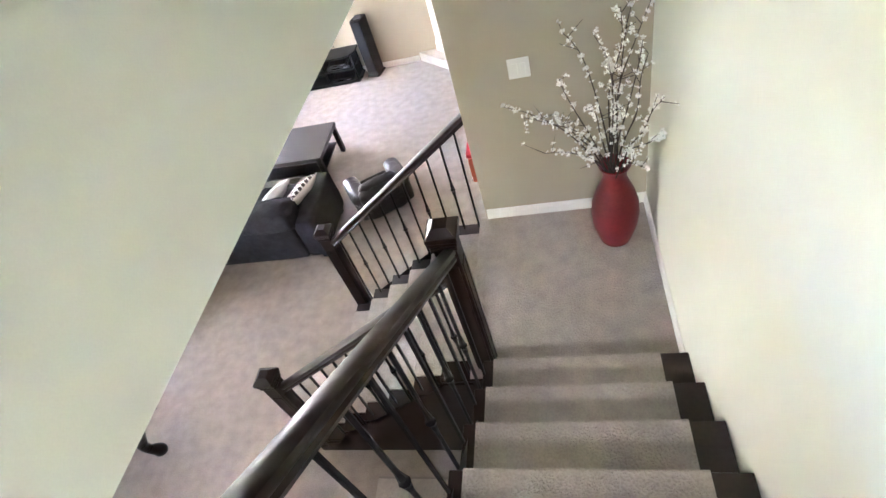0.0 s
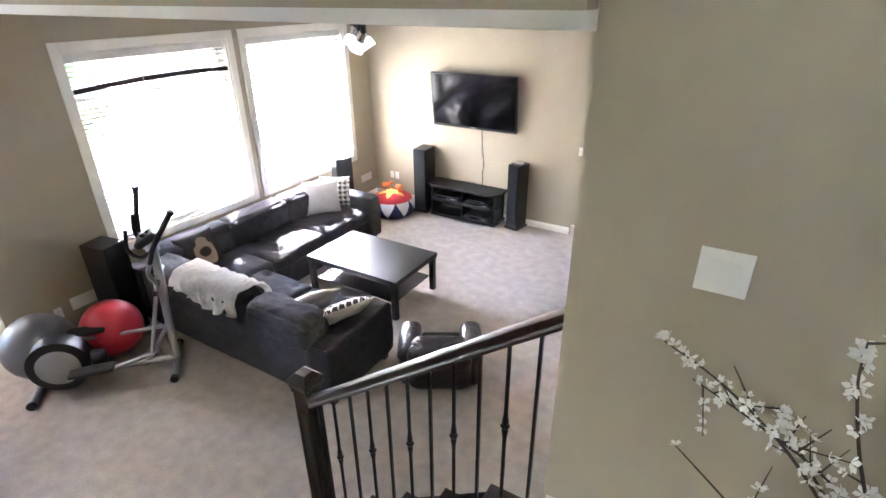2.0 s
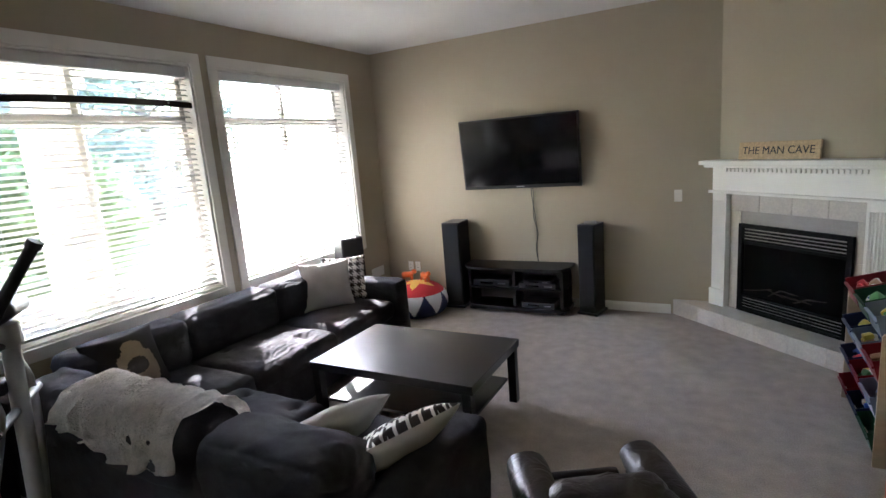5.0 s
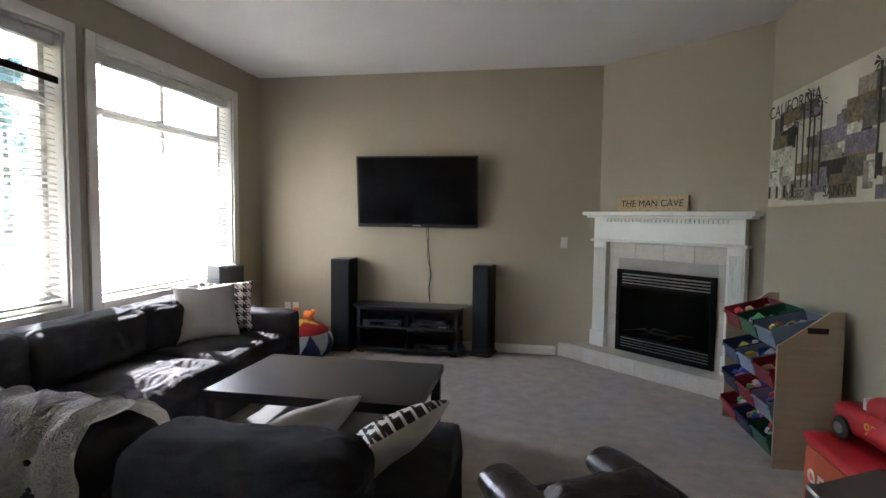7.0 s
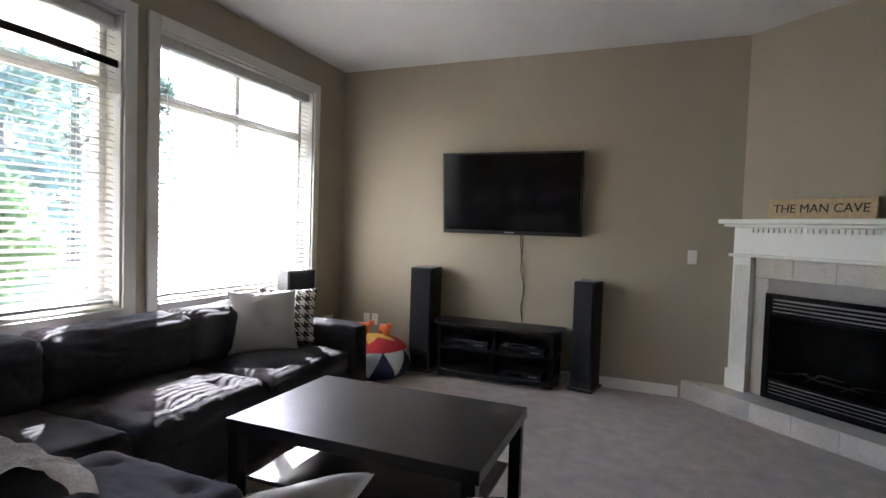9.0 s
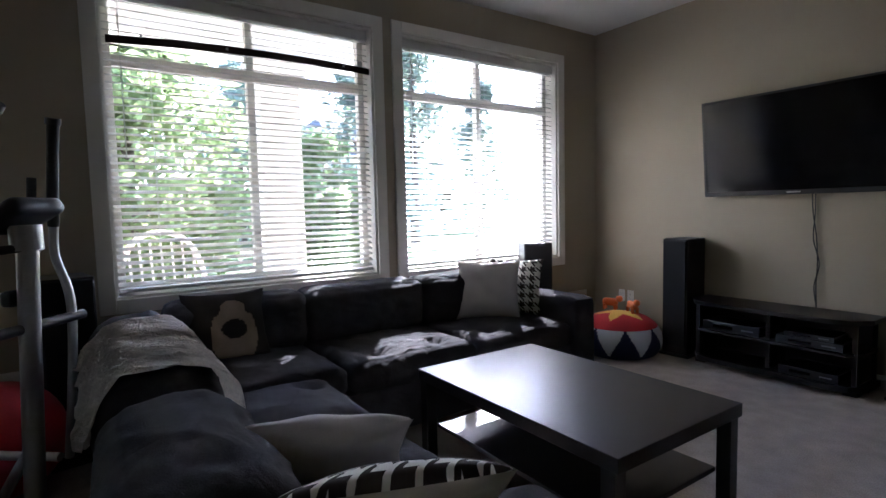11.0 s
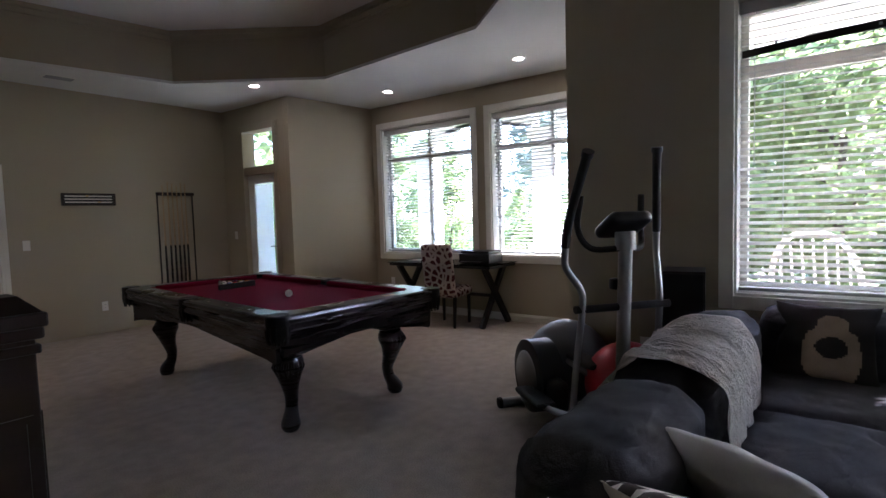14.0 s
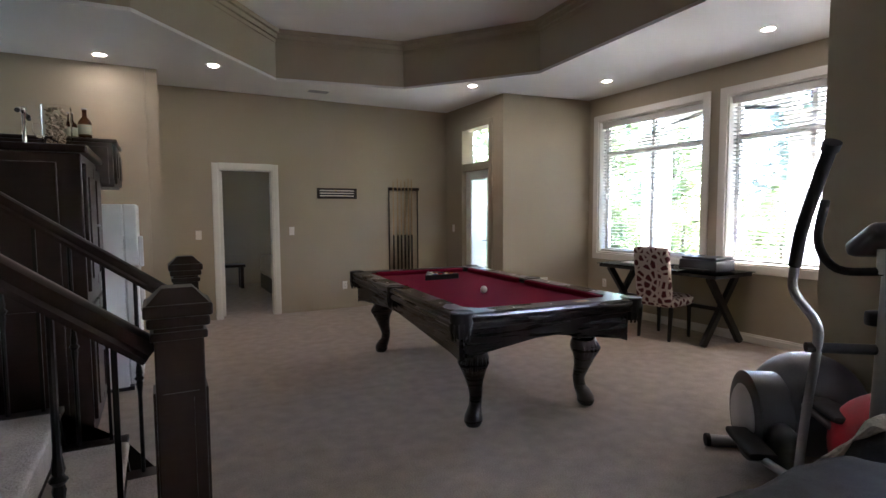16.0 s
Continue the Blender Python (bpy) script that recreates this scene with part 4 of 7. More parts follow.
def tower(x, y, rz, w, d, h, label, plinth=True):
    s = thing("tower_speaker", pose(x, y, 0, 0, 0, rz), label, "loudspeaker", "tower speakers")
    z0 = 0.025 if plinth else 0.0
    part("cabinet", one_box(-w / 2, w / 2, -d / 2, d / 2, z0, h, 0.004), M_BLACKWOOD, s)
    part("grille", one_box(-w / 2 + 0.008, w / 2 - 0.008, -d / 2 - 0.018, -d / 2 - 0.0005, z0 + 0.06, h - 0.012, 0.006), M_GRILLE, s, "black cloth grille")
    if plinth:
        part("plinth", one_box(-w / 2 - 0.02, w / 2 + 0.02, -d / 2 - 0.02, d / 2 + 0.02, 0, 0.0245, 0.004), M_BLACKPL, s)
    return s


tower(-4.49, 8.50, 4, 0.21, 0.30, 0.985, "tall black tower speaker beside the media stand")
tower(-2.97, 8.56, -12, 0.18, 0.24, 0.945, "slim black tower speaker on a plinth")
tower(-5.30, 7.55, 60, 0.24, 0.24, 0.97, "tall black speaker behind the sofa by the window", False)
tower(-5.36, 4.21, 100, 0.24, 0.30, 0.97, "tall black speaker behind the sofa beside the exercise balls", False)
rem = thing("small_box", pose(-2.97, 8.55, 0.946, 0, 0, 12), "small black and silver box lying on a tower speaker", "box")
part("case", one_box(-0.06, 0.06, -0.05, 0.05, 0, 0.018, 0.003), M_STEEL, rem)

# ---- fireplace ----
FP = pose(-1.81, 8.69, 0, 0, 0, -math.degrees(math.atan2(8.69 - 7.643, 1.81 - 0.66)))
fp = thing("fireplace", FP, "white fireplace mantel with fluted pilasters round a tiled gas fire", "fireplace")
L = 1.555
part("mantel_shelf", one_box(-0.09, 1.54, -0.165, -0.002, 1.475, 1.512, 0.005), M_TRIM, fp)
part("mantel_shelf_moulding", one_box(-0.06, 1.51, -0.135, -0.002, 1.45, 1.4745, 0.006), M_TRIM, fp)
part("frieze", one_box(0.0, 1.44, -0.085, -0.002, 1.24, 1.4495, 0.003), M_TRIM, fp)
part("frieze_moulding", one_box(-0.03, 1.47, -0.105, -0.002, 1.215, 1.2395, 0.005), M_TRIM, fp)
den = part("dentil", one_box(-0.011, 0.011, -0.10, -0.0855, 1.41, 1.44), M_TRIM, fp)
den.matrix_basis = pose(0.15, 0, 0)
for k in range(1, 30):
    twin("dentil", den, fp, pose(0.15 + k * 0.0395, 0, 0))
for u0 in (-0.005, 1.30):
    bm = bm_new()
    box(bm, u0, u0 + 0.145, -0.075, -0.002, 0.151, 1.2145, 0.002)
    for k in range(5):
        x = u0 + 0.025 + k * 0.0238
        box(bm, x - 0.007, x + 0.007, -0.083, -0.0755, 0.36, 1.15, 0.003, 1)
    part("pilaster", bm, M_TRIM, fp)
    part("pilaster_block", one_box(u0 - 0.012, u0 + 0.157, -0.092, -0.0755, 0.151, 0.31, 0.004), M_TRIM, fp)
# tiles round the firebox
bm = bm_new()
box(bm, 0.141, 1.299, -0.012, -0.002, 0.151, 1.2145)
part("grout_bed", bm, M_GROUT, fp)
tiles = [(0.143, 0.253), (1.217, 1.297)]
for a, b in tiles:
    for k in range(3):
        part("tile", one_box(a, b, -0.02, -0.0125, 0.153 + k * 0.303, 0.153 + k * 0.303 + 0.30, 0.002, 1), M_TILE, fp)
for k in range(4):
    a = 0.143 + k * 0.2885
    part("tile", one_box(a, a + 0.2855, -0.02, -0.0125, 1.062, 1.2125, 0.002, 1), M_TILE, fp)
# firebox
M_FIRE = mat("matt_black_metal", (0.007, 0.007, 0.007), 0.7, var=0.1, fine=200, spec=0.1)
fb = part("firebox_frame", bm_new(), M_FIRE, fp, "black metal gas fire surround with louvres")
bm = bm_new()
for a in ((0.256, 0.30, 0.152, 0.952), (1.17, 1.214, 0.152, 0.952), (0.30, 1.17, 0.915, 0.952), (0.30, 1.17, 0.152, 0.175)):
    box(bm, a[0], a[1], -0.05, -0.021, a[2], a[3], 0.003)
for k in range(4):
    box(bm, 0.30, 1.17, -0.045, -0.024, 0.80 + k * 0.028, 0.815 + k * 0.028, 0.003)
    box(bm, 0.30, 1.17, -0.045, -0.024, 0.18 + k * 0.026, 0.195 + k * 0.026, 0.003)
box(bm, 0.30, 1.17, -0.040, -0.022, 0.775, 0.797)
box(bm, 0.30, 1.17, -0.040, -0.022, 0.285, 0.31)
bm.to_mesh(fb.data)
bm.free()
M_SOOT = mat("sooty_black", (0.016, 0.014, 0.013), 0.8, var=0.2, scale=6)
M_LOG = mat("ceramic_log", (0.22, 0.18, 0.15), 0.9, var=0.25, scale=9, fine=80, bump=0.8, dist=0.01)
part("fire_back", one_box(0.30, 1.17, -0.0218, -0.0205, 0.31, 0.775), M_SOOT, fp)
for k in range(5):
    bm = bm_new()
    x = 0.48 + k * 0.115
    tube(bm, [(x - 0.16, -0.030, 0.345 + 0.03 * (k % 2)), (x - 0.05, -0.033, 0.375 + 0.02 * (k % 3)), (x + 0.1, -0.030, 0.36 + 0.05 * ((k + 1) % 2))], [0.004, 0.008, 0.005], 8)
    for v in bm.verts:
        v.co.z += 0.018 * noise.noise(v.co * 30)
    part("log", bm, M_LOG, fp, "pale ceramic log", smooth=True)
g = part("fire_glass", one_box(0.30, 1.17, -0.044, -0.0425, 0.311, 0.774), glass("smoked_glass", (0.35, 0.34, 0.33)), fp, "dark smoked glass front")
g.visible_shadow = False
hearth = thing("hearth", pose(0, 0, 0), "raised beige tiled hearth in front of the fireplace", "hearth")
bm = bm_new()
prism(bm, [(-2.195, 8.688), (-1.81, 8.688), (-0.662, 7.642), (-0.662, 7.295)], 0.0, 0.142)
part("core", bm, M_GROUT, hearth)
ux, uy = 0.7395, -0.6732
for k in range(7):
    a, b = k * 0.3, min((k + 1) * 0.3 - 0.004, 2.065)
    P = [(-2.193 + ux * t, 8.683 + uy * t) for t in (a, b)]
    for z0, z1 in ((0.003, 0.141),):
        bm = bm_new()
        nx, ny = -0.6732 * 0.008, -0.7395 * 0.008
        prism(bm, [P[0], P[1], (P[1][0] + nx, P[1][1] + ny), (P[0][0] + nx, P[0][1] + ny)], z0, z1)
        part("tile", bm, M_TILE, hearth)
    if k < 6:
        bm = bm_new()
        prism(bm, [(P[0][0] + nx, P[0][1] + ny), (P[1][0] + nx, P[1][1] + ny), (P[1][0] + 0.155, P[1][1] + 0.170), (P[0][0] + 0.155, P[0][1] + 0.170)], 0.1425, 0.15)
        ob = part("tile", bm, M_TILE, hearth)

# ---- pool room ----
pt = thing("pool_table", pose(-4.375, 1.235, 0, 0, 0, -4.6), "dark mahogany pool table with burgundy felt and carved legs", "pool table")
PX, PY = 0.70, 1.26
bm = bm_new()
prof = [(0.0, 0.795), (-0.012, 0.80), (-0.14, 0.80), (-0.145, 0.79), (-0.145, 0.752), (-0.03, 0.752), (-0.03, 0.70), (-0.012, 0.70), (0.006, 0.715), (0.006, 0.735), (-0.004, 0.745), (0.004, 0.755), (0.012, 0.775), (0.008, 0.79)]


def rail_ring(bm, prof, hx, hy, corner):
    """A profile swept round a rectangle with cut corners; offsets in the profile run outwards."""
    base = [(hx - corner, -hy), (hx, -hy + corner), (hx, hy - corner), (hx - corner, hy), (-hx + corner, hy), (-hx, hy - corner), (-hx, -hy + corner), (-hx + corner, -hy)]
    rings = []
    for o, z in prof:
        ring = []
        for x, y in base:
            kx, ky = (hx + o) / hx, (hy + o) / hy
            ring.append(bm.verts.new((x * kx, y * ky, z)))
        rings.append(ring)
    for a, b in zip(rings, rings[1:] + rings[:1]):
        for i in range(8):
            j = (i + 1) % 8
            bm.faces.new((a[i], a[j], b[j], b[i]))


rail_ring(bm, prof, PX, PY, 0.09)
part("rail", bm, M_MAHOG, pt, "polished dark wooden rail")
part("playing_bed", one_box(-PX + 0.14, PX - 0.14, -PY + 0.14, PY - 0.14, 0.72, 0.757), M_FELT, pt, "burgundy felt bed")
for a in ((-PX + 0.135, -PX + 0.185, -PY + 0.22, -0.07), (-PX + 0.135, -PX + 0.185, 0.07, PY - 0.22), (PX - 0.185, PX - 0.135, -PY + 0.22, -0.07), (PX - 0.185, PX - 0.135, 0.07, PY - 0.22),
          (-PX + 0.22, PX - 0.22, -PY + 0.135, -PY + 0.185), (-PX + 0.22, PX - 0.22, PY - 0.185, PY - 0.135)):
    part("cushion", one_box(*a, 0.758, 0.797, 0.010), M_FELT, pt, "burgundy felt cushion")
# apron with an arched lower edge
for s, (half, off) in enumerate(((PX - 0.08, PY - 0.06), (PY - 0.08, PX - 0.06))):
    for sg in (-1, 1):
        bm = bm_new()
        n = 20
        pts = []
        for k in range(n + 1):
            u = -1 + 2 * k / n
            pts.append((u * half, 0.50 + 0.10 * (1 - abs(u) ** 2.2)))
        out = [(-half, 0.699)] + pts + [(half, 0.699)]
        lo, hi = [bm.verts.new((x, -0.014, z)) for x, z in out], [bm.verts.new((x, 0.014, z)) for x, z in out]
        bm.faces.new(lo), bm.faces.new(hi[::-1])
        for i in range(len(out)):
            j = (i + 1) % len(out)
            bm.faces.new((lo[i], hi[i], hi[j], lo[j]))
        bmesh.ops.triangulate(bm, faces=[f for f in bm.faces if len(f.verts) > 4])
        ob = part("apron", bm, M_MAHOG, pt)
        ob.matrix_basis = pose(0, sg * off, 0) if s == 0 else pose(sg * off, 0, 0, 0, 0, 90)


def cabriole():
    """A carved leg that bows out at the knee and ends in a ball foot; it bows along local (1, -1)."""
    bm = bm_new()
    box(bm, -0.085, 0.085, -0.085, 0.085, 0.535, 0.70, 0.012)
    box(bm, -0.10, 0.10, -0.10, 0.10, 0.505, 0.534, 0.010)
    stations = [(0.505, 0.01, 0.070), (0.47, 0.02, 0.092), (0.42, 0.03, 0.098), (0.36, 0.03, 0.080), (0.28, 0.015, 0.056), (0.20, -0.005, 0.044), (0.13, 0.005, 0.043), (0.085, 0.03, 0.052), (0.05, 0.045, 0.062), (0.02, 0.05, 0.058), (0.0, 0.05, 0.045)]
    pts = smooth_path([(d * 0.7, -d * 0.7, z) for z, d, r in stations], 3)
    rs = smooth_path([(r, 0, 0) for z, d, r in stations], 3)
    tube(bm, pts, [v.x for v in rs], 16)
    for k in range(10):
        a = math.pi * k / 9 - math.pi / 2 - math.pi / 4
        tube(bm, [(0.02 + 0.085 * math.cos(a), -0.02 + 0.085 * math.sin(a), 0.47), (0.03 + 0.097 * math.cos(a), -0.03 + 0.097 * math.sin(a), 0.42), (0.025 + 0.07 * math.cos(a), -0.025 + 0.07 * math.sin(a), 0.35)], [0.006, 0.010, 0.004], 5)
    return bm


lx, ly = 0.425, 0.95
leg = part("leg", cabriole(), M_MAHOG, pt, "carved cabriole leg", smooth=True)
leg.matrix_basis = pose(lx, -ly - 0.05, 0)
for x, y, r in ((lx, ly, 90), (-lx, ly, 180), (-lx, -ly - 0.05, 270)):
    twin("leg", leg, pt, pose(x, y, 0, 0, 0, r))
M_PLEATHER = mat("black_pocket_leather", (0.010, 0.009, 0.009), 0.5, var=0.2, fine=90, bump=0.6, dist=0.004)
for x, y in ((-1, -1), (1, -1), (1, 1), (-1, 1), (-1, 0), (1, 0)):
    cx, cy = x * (PX - 0.05), y * (PY - 0.05)
    bm = bm_new()
    lathe(bm, [(0.058, 0.803), (0.066, 0.806), (0.074, 0.80), (0.072, 0.74), (0.060, 0.68), (0.035, 0.645), (0.01, 0.64), (0.008, 0.65), (0.03, 0.655), (0.052, 0.69), (0.058, 0.74)], 16, (cx, cy))
    part("pocket", bm, M_PLEATHER, pt, "black leather pocket", smooth=True)
    bm = bm_new()
    for k in range(14):
        a = 2 * math.pi * k / 14
        tube(bm, [(cx + 0.070 * math.cos(a), cy + 0.070 * math.sin(a), 0.74), (cx + 0.068 * math.cos(a), cy + 0.068 * math.sin(a), 0.69), (cx + 0.058 * math.cos(a), cy + 0.058 * math.sin(a), 0.635)], 0.006, 4)
    part("pocket_fringe", bm, M_PLEATHER, pt)
M_PEARL = mat("pearl_inlay", (0.7, 0.68, 0.6), 0.3, var=0.05)
for y in (-0.85, -0.55, -0.28, 0.28, 0.55, 0.85):
    for x in (-1, 1):
        part("sight", one_box(x * (PX - 0.07) - 0.008, x * (PX - 0.07) + 0.008, y - 0.008, y + 0.008, 0.8, 0.8012), M_PEARL, pt)
for x in (-0.28, 0, 0.28):
    for y in (-1, 1):
        part("sight", one_box(x - 0.008, x + 0.008, y * (PY - 0.07) - 0.008, y * (PY - 0.07) + 0.008, 0.8, 0.8012), M_PEARL, pt)
part("nameplate", one_box(-0.30, -0.19, PY - 0.095, PY - 0.045, 0.8, 0.8014), mat("brass_plate", (0.6, 0.5, 0.3), 0.35, metal=0.8), pt, "plain brass plate")


def ball(name, x, y, z, r, material, label, group=""):
    b = thing(name, pose(x, y, z), label, "ball", group)
    bm = bm_new()
    bmesh.ops.create_uvsphere(bm, u_segments=24, v_segments=14, radius=r)
    part("sphere", bm, material, b, "", smooth=True)
    return b


M_CUE = mat("ivory_resin", (0.78, 0.75, 0.66), 0.12, var=0.02)
ball("cue_ball", -4.31, 1.58, 0.757 + 0.0286, 0.0286, M_CUE, "ivory cue ball on the burgundy felt")
rack = thing("ball_rack", pose(-4.43, 0.56, 0.757, 0, 0, 180), "black triangular rack round the pool balls", "ball rack")
bm = bm_new()
tri = [(-0.17, -0.11), (0.17, -0.11), (0.0, 0.185)]
for i in range(3):
    a, b = Vector((*tri[i], 0)), Vector((*tri[(i + 1) % 3], 0))
    d = (b - a)
    box(bm, -0.008, d.length + 0.008, -0.009, 0.009, 0.001, 0.05, 0.003, 1, m=Matrix.Translation(a) @ pose(0, 0, 0, 0, 0, math.degrees(math.atan2(d.y, d.x))))
part("frame", bm, M_BLACKPL, rack)
cols = [(0.7, 0.5, 0.03), (0.02, 0.06, 0.4), (0.55, 0.03, 0.03), (0.15, 0.03, 0.2), (0.65, 0.2, 0.02), (0.02, 0.2, 0.08), (0.2, 0.03, 0.03), (0.01, 0.01, 0.01)]
balls_m = [mat("resin_ball", c, 0.12, var=0.02) for c in cols]
k = 0
for row in range(5):
    for i in range(5 - row):
        x, y = (i - (4 - row) / 2) * 0.0574, -0.082 + row * 0.0498
        ball("pool_ball", -4.43 - x, 0.56 - y, 0.757 + 0.0287, 0.0286, balls_m[k % 8] if k % 3 else M_CUE, "glossy pool ball in the rack", "racked pool balls")
        k += 1

# desk
desk = thing("desk", pose(-7.20, 1.02, 0), "black trestle desk with crossed legs and a glass top", "desk")
part("glass_top", one_box(-0.32, 0.32, -0.80, 0.80, 0.752, 0.762, 0.002), glass("dark_green_glass", (0.25, 0.32, 0.3)), desk, "dark green glass top")
part("top_frame", one_box(-0.30, 0.30, -0.78, 0.78, 0.715, 0.7515, 0.004), M_BLACKWOOD, desk)
for y in (-0.66, 0.66):
    for s in (-1, 1):
        bm = bm_new()
        box(bm, -0.035, 0.035, -0.025, 0.025, -0.45, 0.45, 0.003)
        ob = part("crossed_leg", bm, M_BLACKWOOD, desk)
        ob.matrix_basis = pose(0, y + s * 0.0255, 0.365, 0, s * 37, 0)
part("stretcher", one_box(-0.02, 0.02, -0.60, 0.60, 0.345, 0.385, 0.003), M_BLACKWOOD, desk)
prn = thing("printer", pose(-7.18, 1.50, 0.763, 0, 0, 90), "black desktop printer on the desk", "printer")
bm = bm_new()
pad(bm, -0.22, 0.22, -0.16, 0.16, 0.0, 0.125, r=0.02, n=6)
part("body", bm, M_BLACKPL, prn, smooth=True)
part("lid", one_box(-0.20, 0.20, -0.14, 0.15, 0.126, 0.150, 0.006), M_BLACKPL, prn)
part("paper_tray", one_box(-0.15, 0.15, -0.24, -0.161, 0.02, 0.03, 0.003), M_BLACKPL, prn)
lap = thing("laptop", pose(-7.15, 0.85, 0.763, 0, 0, 90), "closed black laptop lying on the desk", "laptop")
part("case", one_box(-0.18, 0.18, -0.12, 0.12, 0, 0.022, 0.004), M_BLACKPL, lap)
pap = thing("paper_stack", pose(-7.2, 0.55, 0.763), "loose stack of white paper on the desk", "paper")
for k in range(4):
    o = part("sheet", one_box(-0.105, 0.105, -0.148, 0.148, k * 0.003, k * 0.003 + 0.0025), mat("white_paper", (0.8, 0.8, 0.78), 0.8, var=0.02) if k == 0 else pap.children[0].data.materials[0], pap)
    o.matrix_basis = pose(0, 0, 0, 0, 0, 7 * k - 9)

# patterned chair


def blotch_cloth(name):
    m = bpy.data.materials.new(name)
    m.use_nodes = True
    nt = m.node_tree
    bs = nt.nodes["Principled BSDF"]
    bs.inputs["Roughness"].default_value = 0.85
    tc, vo, rp = nt.nodes.new("ShaderNodeTexCoord"), nt.nodes.new("ShaderNodeTexVoronoi"), nt.nodes.new("ShaderNodeValToRGB")
    vo.feature = "DISTANCE_TO_EDGE"
    vo.inputs["Scale"].default_value = 13
    rp.color_ramp.elements[0].position, rp.color_ramp.elements[1].position = 0.14, 0.19
    rp.color_ramp.elements[0].color, rp.color_ramp.elements[1].color = (0.55, 0.45, 0.40, 1), (0.09, 0.012, 0.018, 1)
    nt.links.new(tc.outputs["Object"], vo.inputs["Vector"])
    nt.links.new(vo.outputs["Distance"], rp.inputs[0])
    nt.links.new(rp.outputs[0], bs.inputs["Base Color"])
    return m


M_BLOTCH = blotch_cloth("burgundy_spotted_cloth")
chair = thing("dining_chair", pose(-7.02, 1.13, 0, 0, 0, 98), "upholstered chair in burgundy and cream spotted cloth", "chair")
bm = bm_new()
pad(bm, -0.22, 0.22, -0.24, 0.22, 0.36, 0.475, r=0.04, n=8, puff=0.012)
part("seat", bm, M_BLOTCH, chair, smooth=True)
bm = bm_new()
pad(bm, -0.205, 0.205, -0.04, 0.04, 0.0, 0.62, r=0.035, n=9, puff=0.008, axis=1)
bk = part("backrest", bm, M_BLOTCH, chair, smooth=True)
bk.matrix_basis = pose(0, -0.22, 0.40, 9, 0, 0)
for x in (-0.18, 0.18):
    for y, t in ((0.17, 0.0), (-0.20, -0.03)):
        bm = bm_new()
        tube(bm, [(x, y + t, 0.0), (x, y, 0.37)], [0.018, 0.026], 6)
        part("leg", bm, M_BLACKWOOD, chair)

# door and transom to the patio
pd = thing("door_1", pose(-6.17, -1.50, 0.02), "white patio door with a frosted pane under a transom window", "door", "", "structure")
for a in ((0.001, 0.02, -0.445, -0.36, -0.02, 2.685), (0.001, 0.02, 0.36, 0.445, -0.02, 2.685), (0.001, 0.022, -0.36, 0.36, 2.60, 2.685)):
    part("casing", one_box(*a, bevel=0.004), M_WALL, pd)
part("transom_bar", one_box(-0.12, 0.012, -0.36, 0.36, 1.99, 2.10, 0.004), M_WALL, pd, "khaki painted transom bar")
bm = bm_new()
for a in ((-0.36, -0.22, 0.0, 1.989), (0.22, 0.36, 0.0, 1.989), (-0.2195, 0.2195, 1.86, 1.989), (-0.2195, 0.2195, 0.0, 0.25)):
    box(bm, -0.10, -0.055, a[0], a[1], a[2], a[3], 0.003)
part("door_leaf", bm, M_TRIM, pd)
sh = part("door_shade", one_box(-0.056, -0.053, -0.205, 0.205, 0.262, 1.85), mat("translucent_white_shade", (0.85, 0.86, 0.88), 0.9, var=0.02), pd, "white shade over the door pane")
sh.data.materials[0].node_tree.nodes["Principled BSDF"].inputs["Transmission Weight"].default_value = 0.75
part("pane", one_box(-0.09, -0.086, -0.22, 0.22, 0.25, 1.86), M_GLASS, pd).visible_shadow = False
part("pane", one_box(-0.09, -0.086, -0.36, 0.36, 2.10, 2.60), M_GLASS, pd).visible_shadow = False
bm = bm_new()
tube(bm, smooth_path([(-0.054, 0.30, 0.98), (-0.0, 0.30, 0.98), (0.005, 0.27, 0.98), (0.005, 0.20, 0.975)], 4), 0.009, 8)
part("door_handle", bm, M_STEEL, pd, "satin steel lever handle", smooth=True)

bd = thing("door_2", pose(-3.115, YS, 0), "white cased open doorway to the bedroom", "door", "", "structure")
for a in ((-0.418, -0.34, 0, 2.055), (0.34, 0.418, 0, 2.055), (-0.34, 0.34, 1.98, 2.06)):
    bm = bm_new()
    box(bm, a[0], a[1], 0.001, 0.018, a[2], a[3], 0.004)
    box(bm, a[0] + 0.012, a[1] - 0.03 if a[1] < 0 else a[1] - 0.012, 0.0185, 0.024, a[2], a[3] - 0.012, 0.003)
    part("casing", bm, M_TRIM, bd)
for a in ((-0.34, -0.325, 0, 1.98), (0.325, 0.34, 0, 1.98), (-0.325, 0.325, 1.965, 1.98)):
    part("jamb", one_box(a[0], a[1], -0.14, 0.0, a[2], a[3]), M_TRIM, bd)
part("door_leaf", one_box(0.28, 0.318, -0.80, -0.15, 0.01, 1.955, 0.003), M_TRIM, bd, "white open door leaf")
part("strike_plate", one_box(-0.3248, -0.3232, -0.09, -0.05, 0.97, 1.05), M_STEEL, bd)

